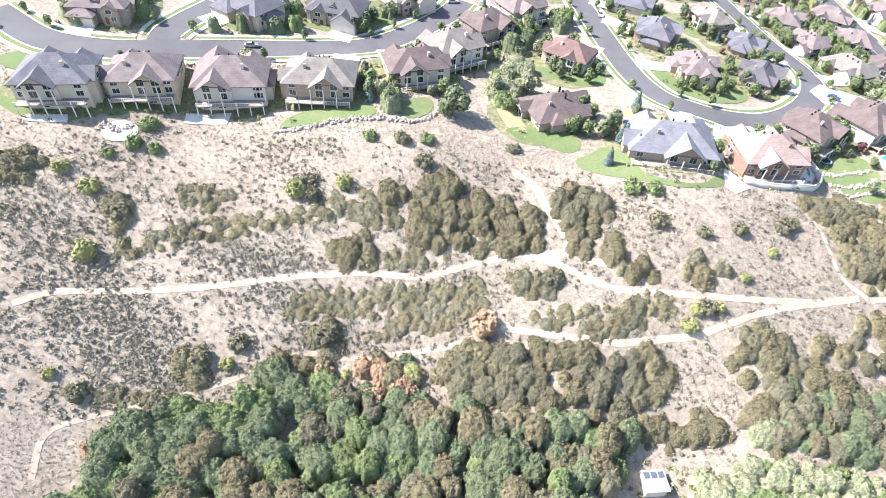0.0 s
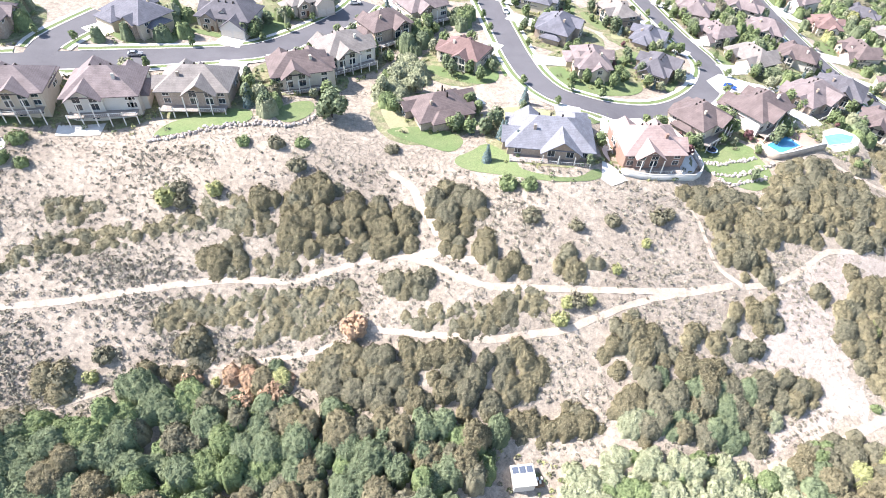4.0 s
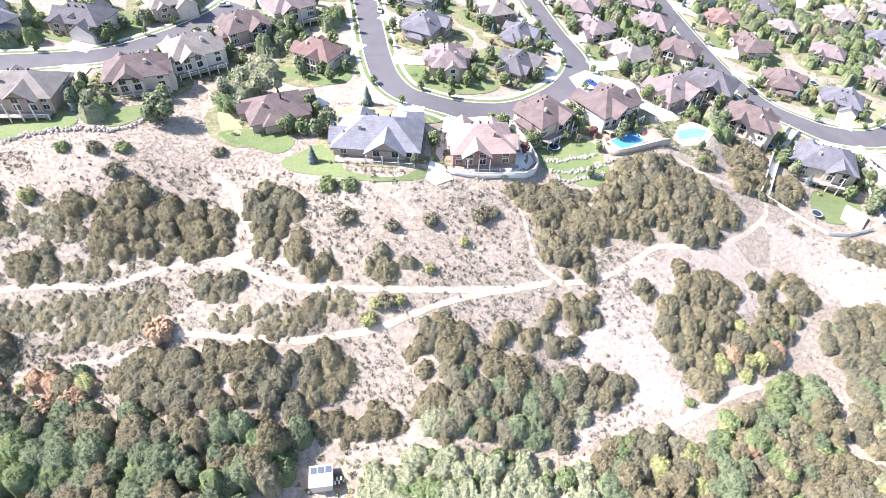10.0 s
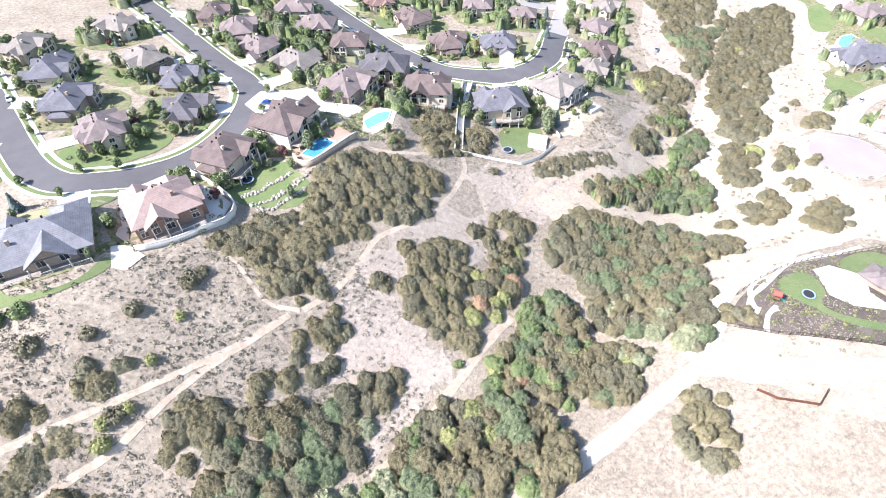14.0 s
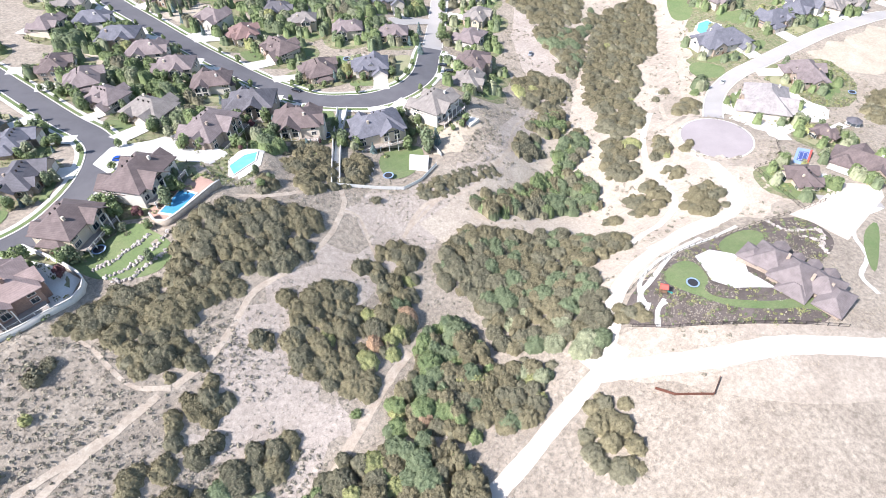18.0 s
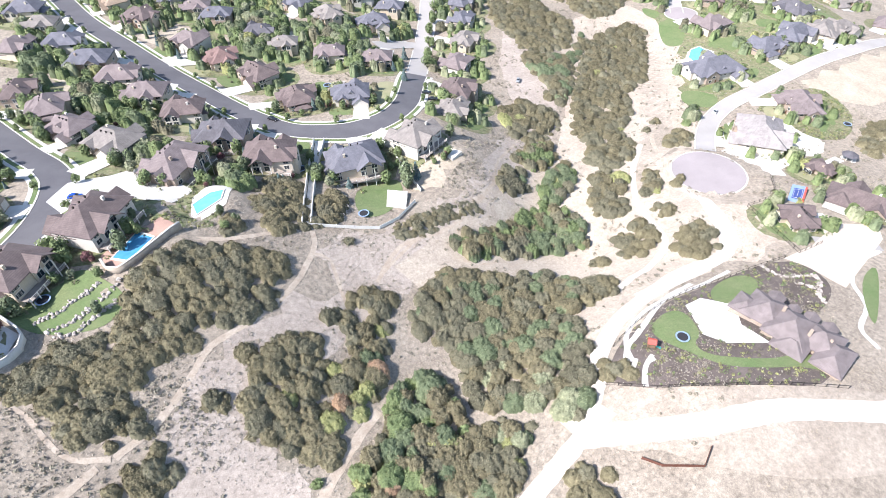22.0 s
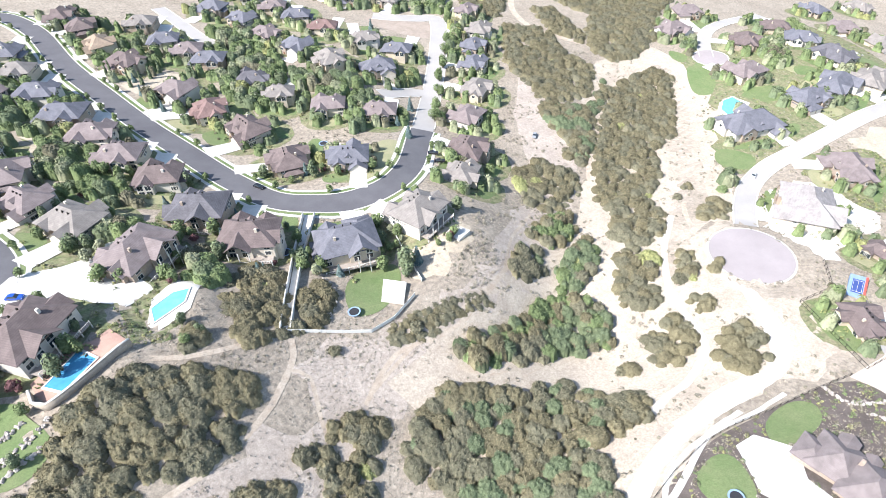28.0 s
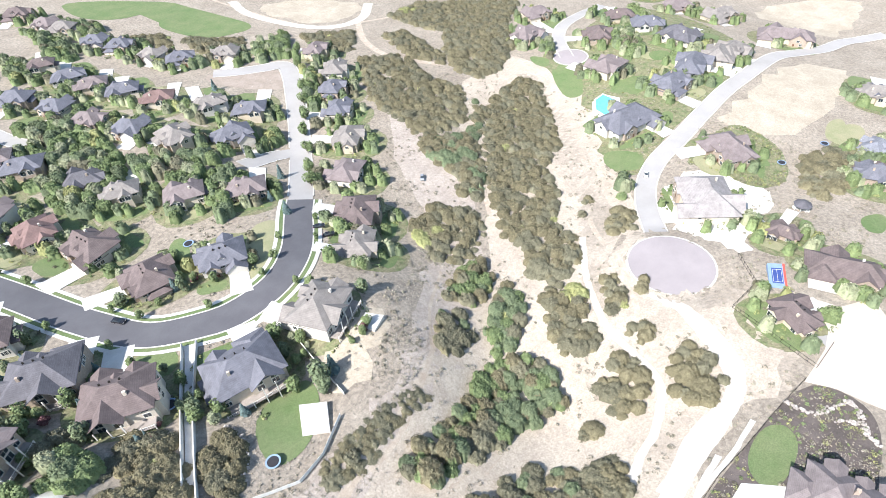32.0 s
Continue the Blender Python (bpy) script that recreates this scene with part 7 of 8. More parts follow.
lawn([(556.5, 233.4), (567.9, 231.6), (539.7, 214.9), (538.8, 222.5)], LAWN)
lawn([(541.0, 174.7), (548.3, 164.6), (542.0, 158.1), (529.2, 165.0)], LAWN)
poplar(202.9, 353.1, 1.0)
poplar(206.3, 334.6, 1.0)
poplar(211.7, 335.5, 1.0)
poplar(217.0, 340.0, 1.0)
poplar(222.7, 344.4, 1.0)
poplar(219.0, 322.9, 1.0)
poplar(211.3, 310.9, 1.0)
poplar(222.8, 318.3, 1.0)
poplar(228.3, 322.3, 1.0)
poplar(235.4, 332.0, 1.0)
poplar(206.7, 386.0, 1.0)
poplar(200.5, 350.7, 1.0)
thicket(WILLOW, [(9.7, 170.4), (14.3, 183.7), (19.3, 197.6), (27.0, 189.9), (26.3, 178.1), (19.3, 169.0), (18.6, 159.8), (13.6, 159.0)])
grove([(281.5, 318.8), (308.0, 295.6), (298.0, 277.8), (283.7, 284.2), (272.6, 302.4)])
grove([(258.4, 383.6), (271.0, 367.1), (278.7, 317.3), (267.7, 308.5), (254.7, 338.3)])
grove([(400.6, 338.3), (405.8, 327.7), (359.9, 281.8), (354.9, 289.1)])
grove([(332.3, 263.3), (333.7, 253.2), (316.8, 236.8), (313.0, 240.9)])
grove([(409.9, 389.6), (437.4, 387.4), (411.8, 356.4), (392.3, 362.1)])
grove([(248.2, 332.1), (264.2, 308.4), (250.4, 289.1), (240.2, 308.4)])
grove([(296.6, 283.5), (309.8, 277.7), (279.8, 244.2), (269.9, 245.3)])
grove([(259.8, 385.7), (293.0, 372.2), (271.8, 327.6), (249.8, 334.1)])
grove([(253.1, 332.5), (273.2, 312.9), (255.9, 287.6), (241.9, 298.6)])
grove([(163.0, 230.5), (181.7, 215.6), (174.3, 196.1), (165.2, 211.9)])
grove([(160.4, 294.7), (167.0, 270.9), (173.1, 247.9), (166.2, 245.0), (158.3, 271.4)])
grove([(333.7, 514.1), (342.0, 483.5), (328.5, 450.4), (317.0, 462.7)])
grove([(300.3, 481.5), (309.9, 470.4), (298.7, 430.4), (287.2, 443.8)])
grove([(362.3, 515.9), (371.1, 493.9), (354.2, 469.9), (345.0, 480.1)])
grove([(406.1, 140.5), (414.2, 131.0), (398.3, 126.7), (392.6, 131.3)])
grove([(340.6, 298.3), (343.8, 291.2), (330.1, 279.1), (324.5, 282.8)])
grove([(179.8, 204.7), (180.5, 193.4), (189.0, 196.7), (192.6, 182.1), (186.5, 174.6), (179.6, 180.3), (176.5, 195.0)])
grove([(162.0, 303.7), (168.9, 291.1), (171.5, 256.5), (178.8, 248.8), (180.5, 234.7), (171.3, 239.3), (161.7, 267.7)])
grove([(568.6, 212.5), (561.3, 189.8), (537.9, 174.2), (525.8, 181.7), (533.6, 191.3)])
grove([(531.3, 244.3), (530.5, 232.8), (513.7, 225.7), (513.1, 231.6)])
grove([(634.6, 220.9), (616.5, 199.9), (592.6, 197.2), (613.9, 215.1)])
grove([(569.1, 255.7), (618.0, 243.5), (596.2, 231.4), (561.7, 246.4)])
grove([(13.4, 223.0), (29.1, 223.1), (25.9, 200.6), (16.6, 198.2)])
grove([(33.8, 235.0), (44.8, 234.2), (41.7, 219.4), (36.5, 221.2)])
grove([(276.9, 335.3), (276.9, 314.6), (270.4, 307.3), (266.6, 323.6)])
grove([(151.0, 336.3), (161.3, 322.9), (155.6, 313.9), (148.3, 317.5)])
grove([(-25.3, 163.8), (-17.5, 158.3), (-16.6, 141.6), (-21.4, 144.1)])
bush_yellow(-89.9, 95.3, 1.1)
bush_yellow(-41.0, 118.5, 1.2)
bush_yellow(-28.5, 121.0, 1.1)
bush_green(-84.7, 132.1, 1)
bush_green(-86.7, 125.3, 1)
bush_green(-92.2, 121.2, 0.8)
bush_green(-81.0, 124.9, 0.9)
bush_green(-23.2, 135.1, 0.9)
bush_dark(-14.2, 135.4, 0.9)
bush_green(-7.0, 136.9, 0.9)
bush_orange(12.3, 90.1, 1.4)
bush_dark(-28.3, 85.2, 1.2)
bush_dark(-84.9, 106.8, 1.2)
bush_green(52.0, 128.3, 1.2)
bush_green(57.9, 128.3, 1.1)
bush_yellow(90.7, 115.2, 0.6)
bush_dark(98.9, 125.5, 0.9)
bush_dark(70.3, 98.2, 1)
bush_yellow(65.2, 93.9, 0.75)
bush_orange(-14.4, 73.2, 1.3)
bush_orange(-7.5, 74.4, 1.2)
bush_orange(-73.3, 52.2, 0.9)
bush_yellow(-50.8, 75.5, 0.8)
bush_yellow(-102.0, 115.0, 0.8)
bush_yellow(-93.9, 111.4, 0.9)
bush_dark(-38.4, 121.6, 1.1)
bush_dark(-7.4, 129.4, 1)
bush_dark(81.1, 119.8, 0.9)
bush_dark(70.6, 116.8, 0.8)
bush_dark(58.0, 118.4, 1)
bush_dark(18.2, 140.5, 0.9)
bush_dark(-37.0, 118.0, 1)
bush_yellow(-87.5, 65.8, 0.7)
bush_dark(-80.7, 63.0, 0.9)
bush_dark(-57.4, 75.6, 1.2)
bush_dark(-49.2, 80.9, 1.0)
bush_dark(29.6, 102.1, 1.0)
bush_dark(142.9, 110.4, 0.9)
bush_dark(122.2, 129.6, 0.6)
bush_dark(95.2, 123.7, 1)
bush_dark(202.8, 141.1, 0.8)
bush_dark(118.5, 92.4, 1.1)
bush_green(152.8, 81.1, 0.6)
bush_dark(156.6, 118.8, 0.6)
bush_dark(183.0, 118.5, 0.8)
bush_dark(186.6, 110.6, 0.9)
bush_dark(372.3, 123.2, 1)
bush_dark(374.4, 139.5, 0.8)
bush_dark(324.3, 106.0, 1.1)
bush_dark(276.2, 93.2, 0.7)
bush_dark(228.5, 137.3, 0.9)
bush_yellow(186.4, 70.3, 1.2)
bush_yellow(161.7, 75.2, 1.0)
big_tree(-0.7, 150.8, 1.5)
conifer(46.1, 138.4, 1)
conifer(50.8, 148.6, 1)
conifer(55.0, 144.6, 0.9)
conifer(59.3, 168.8, 0.9)
conifer(-25.4, 151.1, 0.9)
conifer(-19.4, 149.2, 1)
conifer(209.3, 339.2, 0.75)
conifer(208.0, 324.1, 0.75)
conifer(214.9, 321.5, 0.75)
conifer(211.4, 306.4, 0.75)
conifer(217.3, 316.4, 0.75)
conifer(228.7, 320.5, 0.75)
conifer(294.2, 232.1, 1)
conifer(315.0, 260.1, 1)
conifer(352.7, 353.6, 1)
conifer(325.7, 334.9, 0.8)
conifer(246.4, 160.7, 1.2)
garden_tree(385.0, 318.0, 1.15, 0)
garden_tree(373.5, 305.6, 1.15, 0)
garden_tree(362.9, 294.7, 1.15, 0)
garden_tree(352.3, 283.9, 1.15, 0)
garden_tree(340.7, 270.3, 1.15, 0)
garden_tree(327.3, 254.9, 1.15, 0)
garden_tree(317.7, 243.4, 1.15, 0)
garden_tree(404.7, 341.3, 1.15, 0)
garden_tree(419.4, 357.4, 1.15, 0)
garden_tree(241.1, 160.4, 1.3, 5)
garden_tree(274.9, 173.3, 1.0, 5)
garden_tree(12.7, 169.1, 1.2, 7)
garden_tree(16.8, 177.5, 1.3, 7)
garden_tree(23.2, 172.7, 1.1, 7)
garden_tree(-25.8, 152.3, 0.9, 5)
garden_tree(-19.3, 148.4, 0.9, 5)
garden_tree(-26.2, 155.2, 0.9, 9)
garden_tree(48.6, 154.5, 1.0, 5)
garden_tree(45.4, 150.2, 1.0, 5)
garden_tree(51.6, 148.2, 1.1, 9)
garden_tree(76.0, 137.3, 0.6, 5)
garden_tree(134.7, 156.3, 0.6, 0)
garden_tree(172.2, 164.1, 0.6, 5)
garden_tree(175.0, 159.0, 0.5, 5)
garden_tree(170.6, 157.1, 0.7, 0)
garden_tree(240.2, 157.3, 1.2, 5)
garden_tree(131.0, 145.0, 0.7, 5)
garden_tree(212.8, 177.7, 0.8, 0)
garden_tree(280.6, 275.6, 1.0, 0)
garden_tree(286.3, 268.1, 1.3, 0)
garden_tree(297.4, 245.7, 1.0, 9)
pool([(139.9, 160.9), (143.1, 156.6), (151.7, 161.6), (148.9, 167.2)], 'rectangular blue swimming pool in a brick-edged terrace')
paving([(137.4, 164.0), (137.7, 159.9), (139.8, 154.6), (159.8, 162.1), (156.8, 170.0), (152.4, 168.3), (147.9, 169.7)], 'pool_terrace', 'reddish brick pool terrace behind a retaining wall', BRICKPAVE)
wall_line([(137.1, 160.4), (139.5, 153.7), (159.9, 161.4)], 2.2, 0.5, STONE, 'retaining_wall', 'tan block retaining wall below the pool terrace')
pool([(167.5, 174.3), (174.3, 176.5), (178.4, 175.1), (175.5, 171.0), (166.6, 168.8)], 'small turquoise swimming pool in a pale patio')
paving([(164.8, 169.4), (165.6, 164.6), (175.8, 167.6), (185.2, 180.6), (182.1, 185.3), (174.0, 180.4), (168.7, 178.0)], 'pool_patio', 'white concrete pool patio among boulders', CONCRETE)
pool([(472.5, 177.5), (480.0, 176.3), (477.4, 167.3), (465.6, 162.9), (459.9, 166.6), (462.8, 172.6)], 'pale turquoise garden pool beside the slate-roofed house')
paving([(473.2, 179.6), (483.3, 178.1), (481.3, 166.7), (463.6, 160.0), (456.2, 165.0), (459.4, 172.9)], 'pool_deck', 'pale stone pool deck', CONCRETE)
paving([(81.9, 145.3), (84.6, 165.7), (99.6, 170.4), (108.7, 157.1), (113.4, 147.9), (109.4, 141.8), (97.8, 138.8), (86.0, 138.6)], 'patio', 'broad pale concrete patio round the pink house', CONCRETE)
wall_line([(85.7, 137.0), (97.5, 137.5), (109.6, 140.5), (114.0, 146.3), (112.0, 153.5), (104.8, 170.4)], 1.8, 0.4, CONCRETE, 'retaining_wall', 'curved pale concrete retaining wall round a patio')
paving([(80.4, 140.2), (84.3, 140.6), (87.5, 134.4), (82.2, 131.1), (79.3, 133.0)], 'side_patio', 'pale concrete side patio on the slope edge', CONCRETE)
paving([(226.0, 201.5), (228.8, 199.9), (214.4, 181.9), (195.8, 152.4), (193.8, 153.1), (212.2, 182.7)], 'footpath', 'straight pale concrete footpath between two garden walls', CONCRETE)
wall_line([(229.1, 199.6), (214.7, 181.8), (196.1, 152.4)], 1.6, 0.3, CONCRETE, 'garden_wall', 'white rendered garden wall beside the footpath')
wall_line([(225.6, 201.7), (211.8, 182.8), (193.5, 153.3)], 1.6, 0.3, CONCRETE, 'garden_wall', 'white rendered garden wall beside the footpath')
fence([(194.9, 152.1), (200.6, 149.7), (216.0, 142.3), (224.8, 143.3), (235.8, 147.8)], 1.5, WHITE_PAINT, 'white picket fence along the foot of the gardens')
fence([(249.2, 180.1), (244.1, 161.0), (241.7, 151.9)], 1.7, WHITE_PAINT, 'white panel fence between two gardens')
fence([(228.3, 52.7), (235.4, 42.0), (248.3, 30.3), (262.5, 19.4), (275.2, 9.0)], 1.4, DARK_METAL, 'dark steel fence round the planted garden')
fence([(240.7, 59.6), (252.5, 60.8), (265.8, 60.7), (277.3, 58.8), (287.8, 55.7), (304.4, 51.6), (321.3, 46.8)], 1.4, DARK_METAL, 'dark steel fence along the gravel road')
fence([(373.5, 77.1), (359.0, 67.9), (343.0, 71.6), (328.2, 44.7), (340.9, 42.3)], 1.6, DARK_METAL, 'dark steel fence round the court garden')
fence([(216.8, 32.9), (218.5, 28.3), (225.1, 21.6), (230.3, 23.2)], 1.2, RUST, 'low rusty brown construction fence on bare ground')
trail([(235.0, 51.3), (242.9, 56.4), (249.5, 57.5), (269.3, 61.5), (283.5, 60.3)], 1.6, CONCRETE)
trail([(234.2, 44.4), (240.0, 48.5), (243.5, 48.1)], 1.2, CONCRETE)
trail([(355.9, 27.0), (340.0, 29.3), (327.3, 26.5), (317.4, 18.6), (304.5, 16.0), (299.7, 9.0)], 1.6, CONCRETE)
paving([(270.2, 55.0), (277.3, 53.9), (281.4, 44.9), (273.6, 39.0), (273.0, 29.8), (262.3, 37.8), (260.6, 44.2)], 'terrace', 'bright white stone terrace behind the large house', CONCRETE)
trail([(239.1, 52.0), (243.3, 57.3), (250.1, 60.8), (262.4, 62.1), (275.2, 60.1), (284.8, 57.7), (299.3, 55.6)], 1.3, CONCRETE)
trail([(233.2, 50.4), (236.4, 50.4), (240.4, 52.0)], 1.3, CONCRETE)
trail([(234.6, 45.2), (239.4, 48.3), (244.3, 49.4)], 1.3, CONCRETE)
trampoline([(215.7, 151.4)][0])
trampoline([(210.9, 186.2)][0])
garden_pad([(267.8, 166.4), (270.0, 160.5), (263.6, 158.9), (262.6, 165.1)])
stone_row([(116.5, 150.4), (121.9, 150.8), (128.0, 152.4), (133.8, 153.5)])
stone_row([(118.6, 146.1), (123.0, 145.4), (129.1, 147.0), (134.1, 148.9), (138.3, 150.7)])
stone_row([(119.7, 143.1), (124.7, 142.1), (129.5, 144.1), (135.0, 145.6)])
stone_row([(215.5, 169.8), (216.0, 163.4), (211.9, 156.7), (207.2, 152.0)])
stone_row([(-50.5, 135.8), (-42.4, 137.5), (-33.0, 140.2), (-21.4, 142.0), (-10.4, 143.3), (-4.9, 149.8)])
stone_row([(-96.3, 129.4), (-92.0, 128.4), (-88.6, 130.5)])
stone_row([(310.1, 49.3), (309.8, 41.8), (319.0, 34.8), (309.9, 30.0)])
stone_row([(309.7, 37.0), (311.8, 33.1), (307.1, 27.8)])
trampoline([(255.0, 47.2)][0])
trampoline([(120.7, 157.3)][0])
trampoline([(459.5, 77.9)][0])
trampoline([(488.7, 64.4)][0])
trampoline([(258.6, 246.6)][0])
sport_court([(371.6, 67.2), (374.1, 62.0), (362.0, 58.3), (359.9, 63.6)])
play_set([(246.2, 51.5)][0])
gazebo([(424.4, 63.4)][0])
garden_pad([(231.7, 159.5), (236.7, 153.5), (230.7, 146.6), (225.5, 151.6)])
pool_shed([(56.0, 60.0)][0])
car([(138.2, 198.9), (141.5, 196.4)], CAR_BLUE)
car([(293.5, 216.2), (296.3, 213.8)], CAR_BLACK)
car([(291.1, 209.8), (295.6, 206.5)], CAR_BLACK)
car([(219.8, 230.5), (221.6, 226.0)], CAR_BLACK)
car([(-69.2, 175.1), (-66.9, 175.6)], CAR_SILVER)
car([(419.8, 128.3), (413.5, 126.3)], CAR_WHITE)
car([(-73.5, 143.1), (-71.4, 145.3)], CAR_WHITE)
car([(-6.5, 233.2), (-2.3, 234.6)], CAR_WHITE)
car([(57.1, 245.1), (57.7, 239.2)], CAR_WHITE)
car([(183.7, 332.8), (185.3, 329.8)], CAR_BLACK)
car([(358.1, 213.3), (353.3, 209.7)], CAR_SILVER)

# ---- drives, street trees, yard planting ----
for loop in DRIVES:
    tagged(new("driveway", sheet("driveway", loop, layered(0.20), CONCRETE, 2.5)), "pale concrete driveway up to a garage", "driveway", kind="structure")


def clear(x, y):
    """Which of the points lie on no path, road, garden or house."""
    ok = np.ones(len(x), bool)
    for line, half in LINES:
        near = (x > line[:, 0].min() - half) & (x < line[:, 0].max() + half) & (y > line[:, 1].min() - half) & (y < line[:, 1].max() + half) & ok
        i = np.nonzero(near)[0]
        if len(i):
            d2 = ((x[i, None] - line[None, :, 0]) ** 2 + (y[i, None] - line[None, :, 1]) ** 2).min(1)
            ok[i[d2 < half * half]] = False
    for loop in YARDS + LOTS:
        xs, ys = [p[0] for p in loop], [p[1] for p in loop]
        near = (x > min(xs)) & (x < max(xs)) & (y > min(ys)) & (y < max(ys)) & ok
        i = np.nonzero(near)[0]
        if len(i):
            ok[i[inside(loop, x[i], y[i])]] = False
    for hx, hy, r in HOMES:
        ok &= (x - hx) ** 2 + (y - hy) ** 2 > r * r
    return ok


taken = []
for x, y in STREET_TREES:
    if all(not inside(loop, np.array([x]), np.array([y]))[0] for loop in DRIVES) and all(math.dist((x, y), q) > 6 for q in taken) and not near_home(x, y, 1.0):
        if not any(np.min((line[:, 0] - x) ** 2 + (line[:, 1] - y) ** 2) < 25 for line, half in LINES if half < 4):
            taken.append((x, y))
            street_tree(x, y, 1.0)
spots = []
for hx, hy, r in (h for h in HOMES if h not in UNPLANTED):
    for k in range(13):
        a, far = RNG.uniform(0, 6.283), r + RNG.uniform(0.4, 7.5)
        spots.append((hx + far * math.cos(a), hy + far * math.sin(a)))
spots = np.array(spots)
ok = np.array([not (on_strip(x, y, 0.6) or near_home(x, y, -0.3) or any(inside(loop, np.array([x]), np.array([y]))[0] for loop in DRIVES) or y < 158 and x < 30 or y < 150 and x < 132 or y < 140 and x < 190) for x, y in spots])
spots = spots[ok]
order = np.argsort(np.hypot(spots[:, 0] - 120, spots[:, 1] - 90))
for x, y in spots[order[:300]]:
    garden_tree(x, y, RNG.uniform(0.55, 1.0))
rest = spots[order[300:]]
n = len(rest)
share = np.cumsum([c[1] for c in GROVE[1]])
for part_of in np.array_split(np.argsort(rest[:, 0]), 10):
    p = rest[part_of]
    leaf_cover(("garden_trees",) + GROVE[1:8] + ("leafy garden trees scattered among the far houses",), np.c_[p, RNG.uniform(1.4, 2.7, len(p)), RNG.uniform(3.2, 6.6, len(p)), np.searchsorted(share, RNG.random(len(p)) * 0.999)])

# low garden shrubs round the houses
pts = []
for hx, hy, r in (h for h in HOMES if h not in UNPLANTED):
    for k in range(34):
        a, far = RNG.uniform(0, 6.283), r + RNG.uniform(-0.8, 6.5)
        pts.append((hx + far * math.cos(a), hy + far * math.sin(a)))
pts = np.array(pts)
keep = np.array([not any(inside(loop, pts[i:i + 1, 0], pts[i:i + 1, 1])[0] for loop in DRIVES) for i in range(len(pts))])
for line, half in LINES:
    keep &= ((pts[:, None, 0] - line[None, :, 0]) ** 2 + (pts[:, None, 1] - line[None, :, 1]) ** 2).min(1) > half ** 2
pts = pts[keep]
for name, leaf, sel in (("garden_shrubs", GREEN_LEAF, 0), ("garden_shrubs", DARK_LEAF, 1), ("garden_shrubs", YELLOW_LEAF, 2)):
    p = pts[sel::3]
    r = RNG.uniform(0.45, 1.1, len(p))
    v, f = dome_cloud(np.c_[p, height(p[:, 0], p[:, 1])], r, r * 1.1, 22, 0.28, core=False)
    tagged(new(name, bulk(name, v, f, leaf)), "low clipped shrubs planted round the houses", "shrubs", kind="stuff")


# shrubs and perennials in the planted beds
for loop, surface in BEDS:
    where = "dark mulch" if surface is MULCH else "the garden beds"
    xs, ys = [a for a, _ in loop], [b for _, b in loop]
    bx, by = RNG.uniform(min(xs), max(xs), 900), RNG.uniform(min(ys), max(ys), 900)
    ok = inside(loop, bx, by) & clear(bx, by)
    bx, by = bx[ok], by[ok]
    for k, (leaf, words) in enumerate(((GREEN_LEAF, "green shrubs dotted over " + where), (DARK_LEAF, "grey-green shrubs dotted over " + where), (YELLOW_LEAF, "yellow-green perennials dotted over " + where))):
        x, y = bx[k::3], by[k::3]
        r = RNG.uniform(0.3, 0.95, len(x))
        v, f = dome_cloud(np.c_[x, y, height(x, y)], r, r * 0.9, 30, 0.2, core=False)
        tagged(new("bed_shrubs", bulk("bed_shrubs", v, f, leaf)), words, "shrubs", kind="stuff")


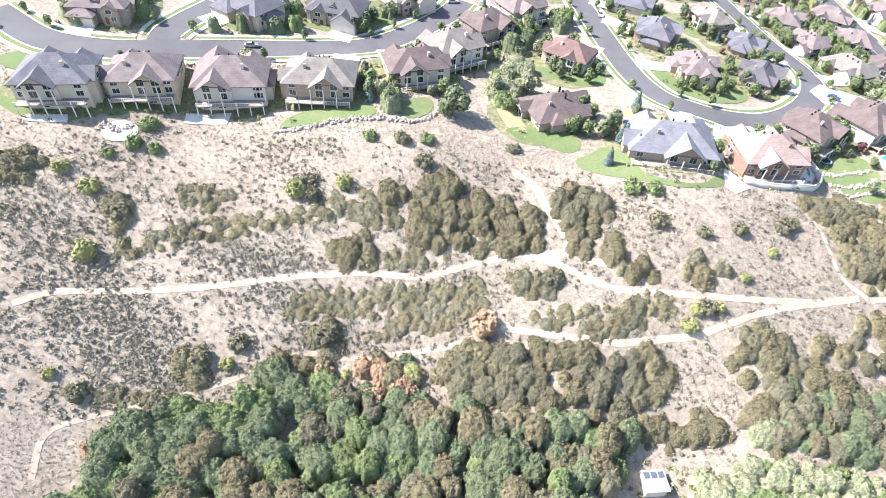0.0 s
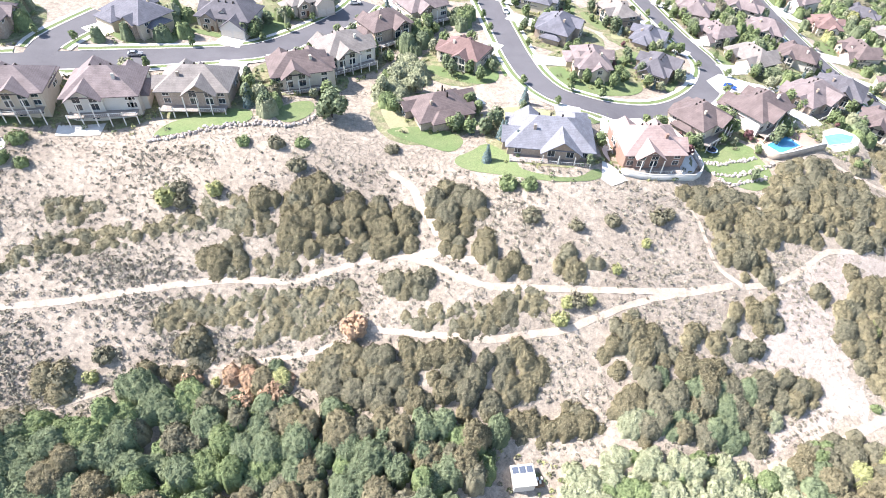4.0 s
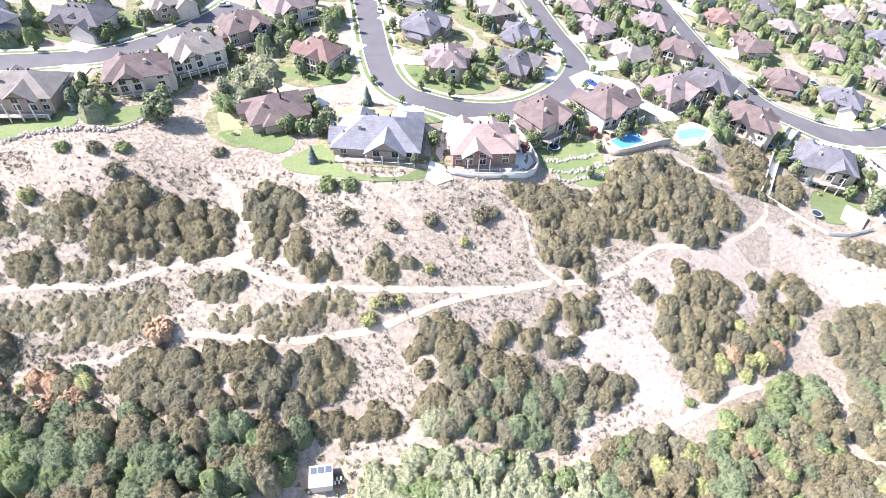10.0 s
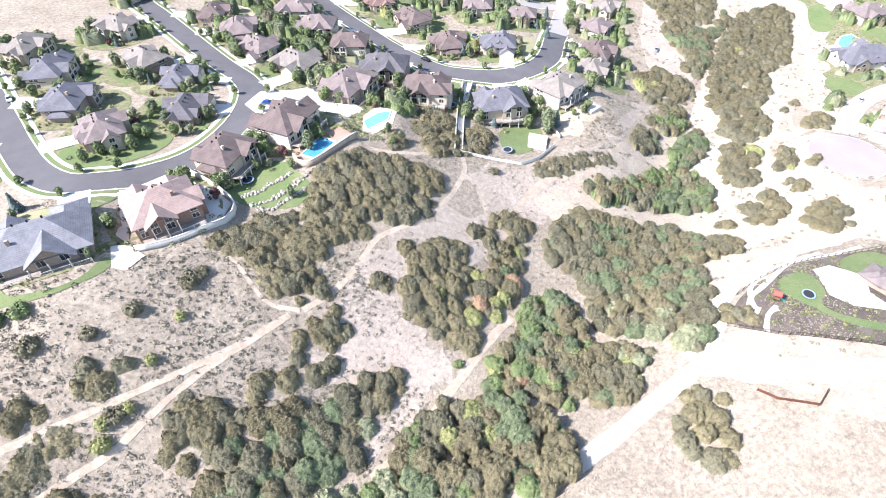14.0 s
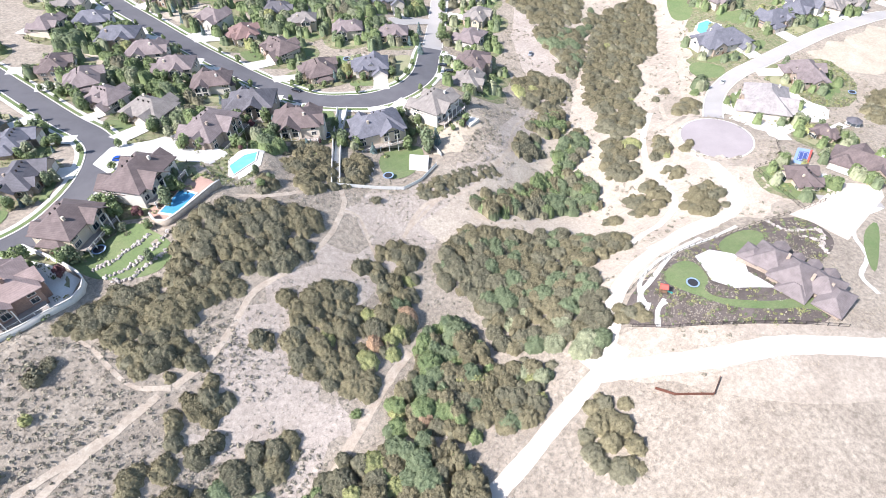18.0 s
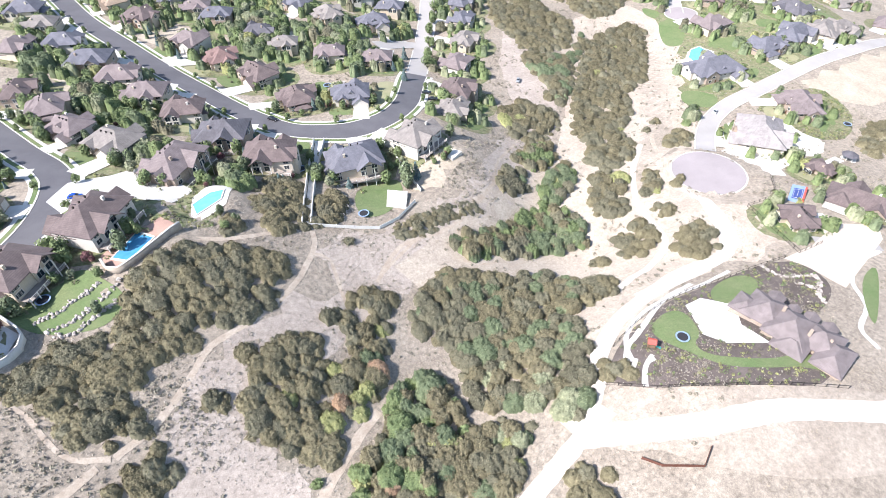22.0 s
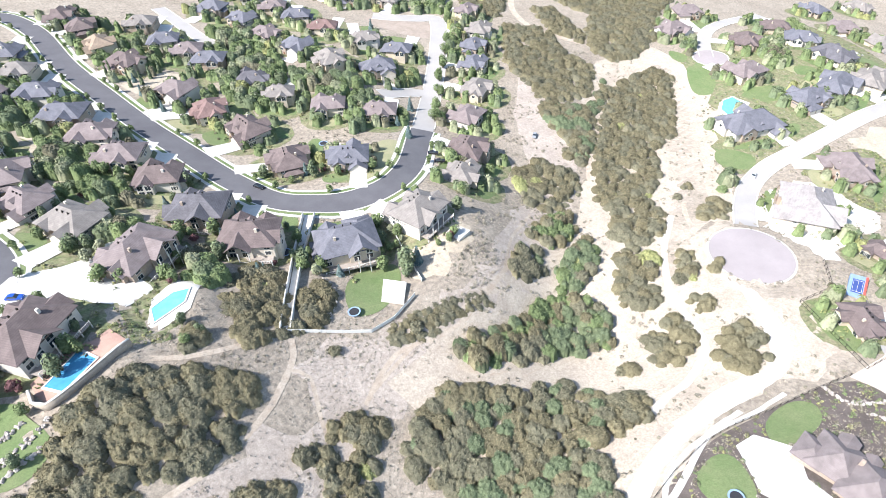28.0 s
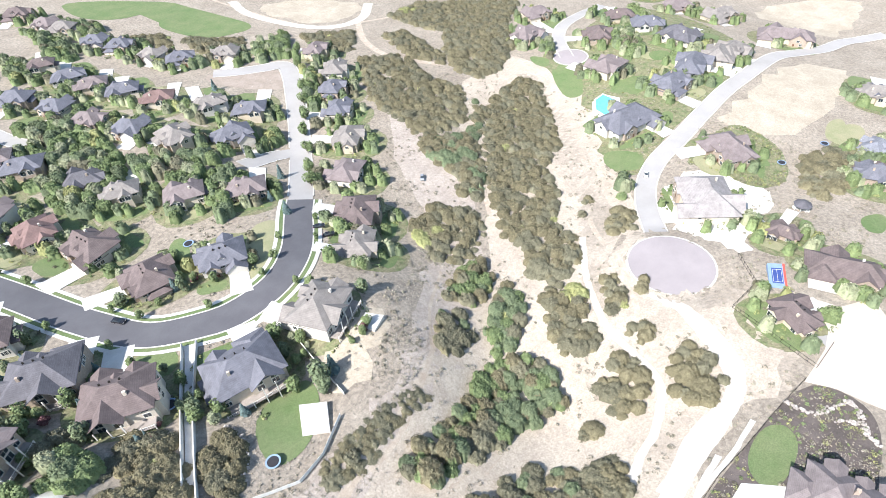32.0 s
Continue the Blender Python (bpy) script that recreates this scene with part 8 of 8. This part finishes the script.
def scatter(x0, x1, y0, y1, gap, leaf, name, label, size, tall, count, dense, avoid_open=True):
    """Tufts over the open ground, thicker in some patches than in others."""
    ax, ay = np.meshgrid(np.arange(x0, x1, gap), np.arange(y0, y1, gap))
    x, y = ax.ravel() + RNG.uniform(-0.5, 0.5, ax.size) * gap, ay.ravel() + RNG.uniform(-0.5, 0.5, ax.size) * gap
    wave = np.sin(x * 0.13 + 2 * np.sin(y * 0.07)) + np.sin(y * 0.19 + 1.5 * np.sin(x * 0.09)) + np.sin((x + y) * 0.41) * 0.5
    ok = RNG.random(len(x)) < np.clip(dense + 0.22 * wave, 0.03, 0.97)
    x, y = x[ok], y[ok]
    ok = clear(x, y)
    if avoid_open:
        for loop in OPEN:
            ok &= ~(inside(loop, x, y) & (RNG.random(len(x)) < 0.72))
    x, y = x[ok], y[ok]
    r = RNG.uniform(*size, len(x)) * RNG.choice([0.7, 1.0, 1.35], len(x))
    v, f = dome_cloud(np.c_[x, y, height(x, y)], r, r * RNG.uniform(*tall, len(x)), count, size[1] * 0.25, lobes=2, core=False)
    tagged(new(name, bulk(name, v, f, leaf)), label, "brush", kind="stuff")


scatter(232, 300, 20, 170, 1.1, SAGE_LEAF, "sagebrush", "sparse grey sagebrush on the valley side", (0.2, 0.46), (0.5, 0.85), 13, 0.4)
scatter(-190, 232, 20, 170, 0.95, SAGE_LEAF, "sagebrush", "low grey-brown sagebrush over the dry hillside", (0.2, 0.46), (0.5, 0.85), 12, 0.68)
scatter(-190, 140, 60, 134, 1.5, BRUSH_LEAF, "low_brush", "low grey-green brush patches on the slope", (0.35, 0.95), (0.5, 0.8), 22, 0.40)
scatter(-190, 10, 58, 104, 1.4, BRUSH_LEAF, "low_brush", "dense low grey-green brush on the lower slope", (0.35, 1.1), (0.5, 0.85), 22, 0.58)
scatter(130, 235, 85, 150, 1.9, BRUSH_LEAF, "low_brush", "grey brush dotted over the open slope", (0.3, 0.7), (0.5, 0.85), 20, 0.30)
scatter(230, 560, 20, 480, 2.4, SAGE_LEAF, "sagebrush", "low grey sagebrush along the valley", (0.3, 0.6), (0.6, 0.9), 11, 0.33)
scatter(-190, 300, 0, 170, 1.25, STRAW, "dry_tufts", "tufts of pale dry grass on the slope", (0.2, 0.42), (0.5, 0.9), 6, 0.5)
scatter(230, 480, 20, 300, 1.6, STRAW, "dry_tufts", "tufts of bleached grass along the valley", (0.25, 0.5), (0.5, 0.9), 6, 0.45, False)
scatter(230, 480, 20, 300, 3.2, BRUSH_LEAF, "low_brush", "scattered grey brush in the valley", (0.4, 1.0), (0.5, 0.85), 24, 0.3, False)
scatter(222, 330, 60, 200, 2.0, BRUSH_LEAF, "low_brush", "grey-brown brush patches on the valley side", (0.4, 1.0), (0.5, 0.85), 24, 0.16)
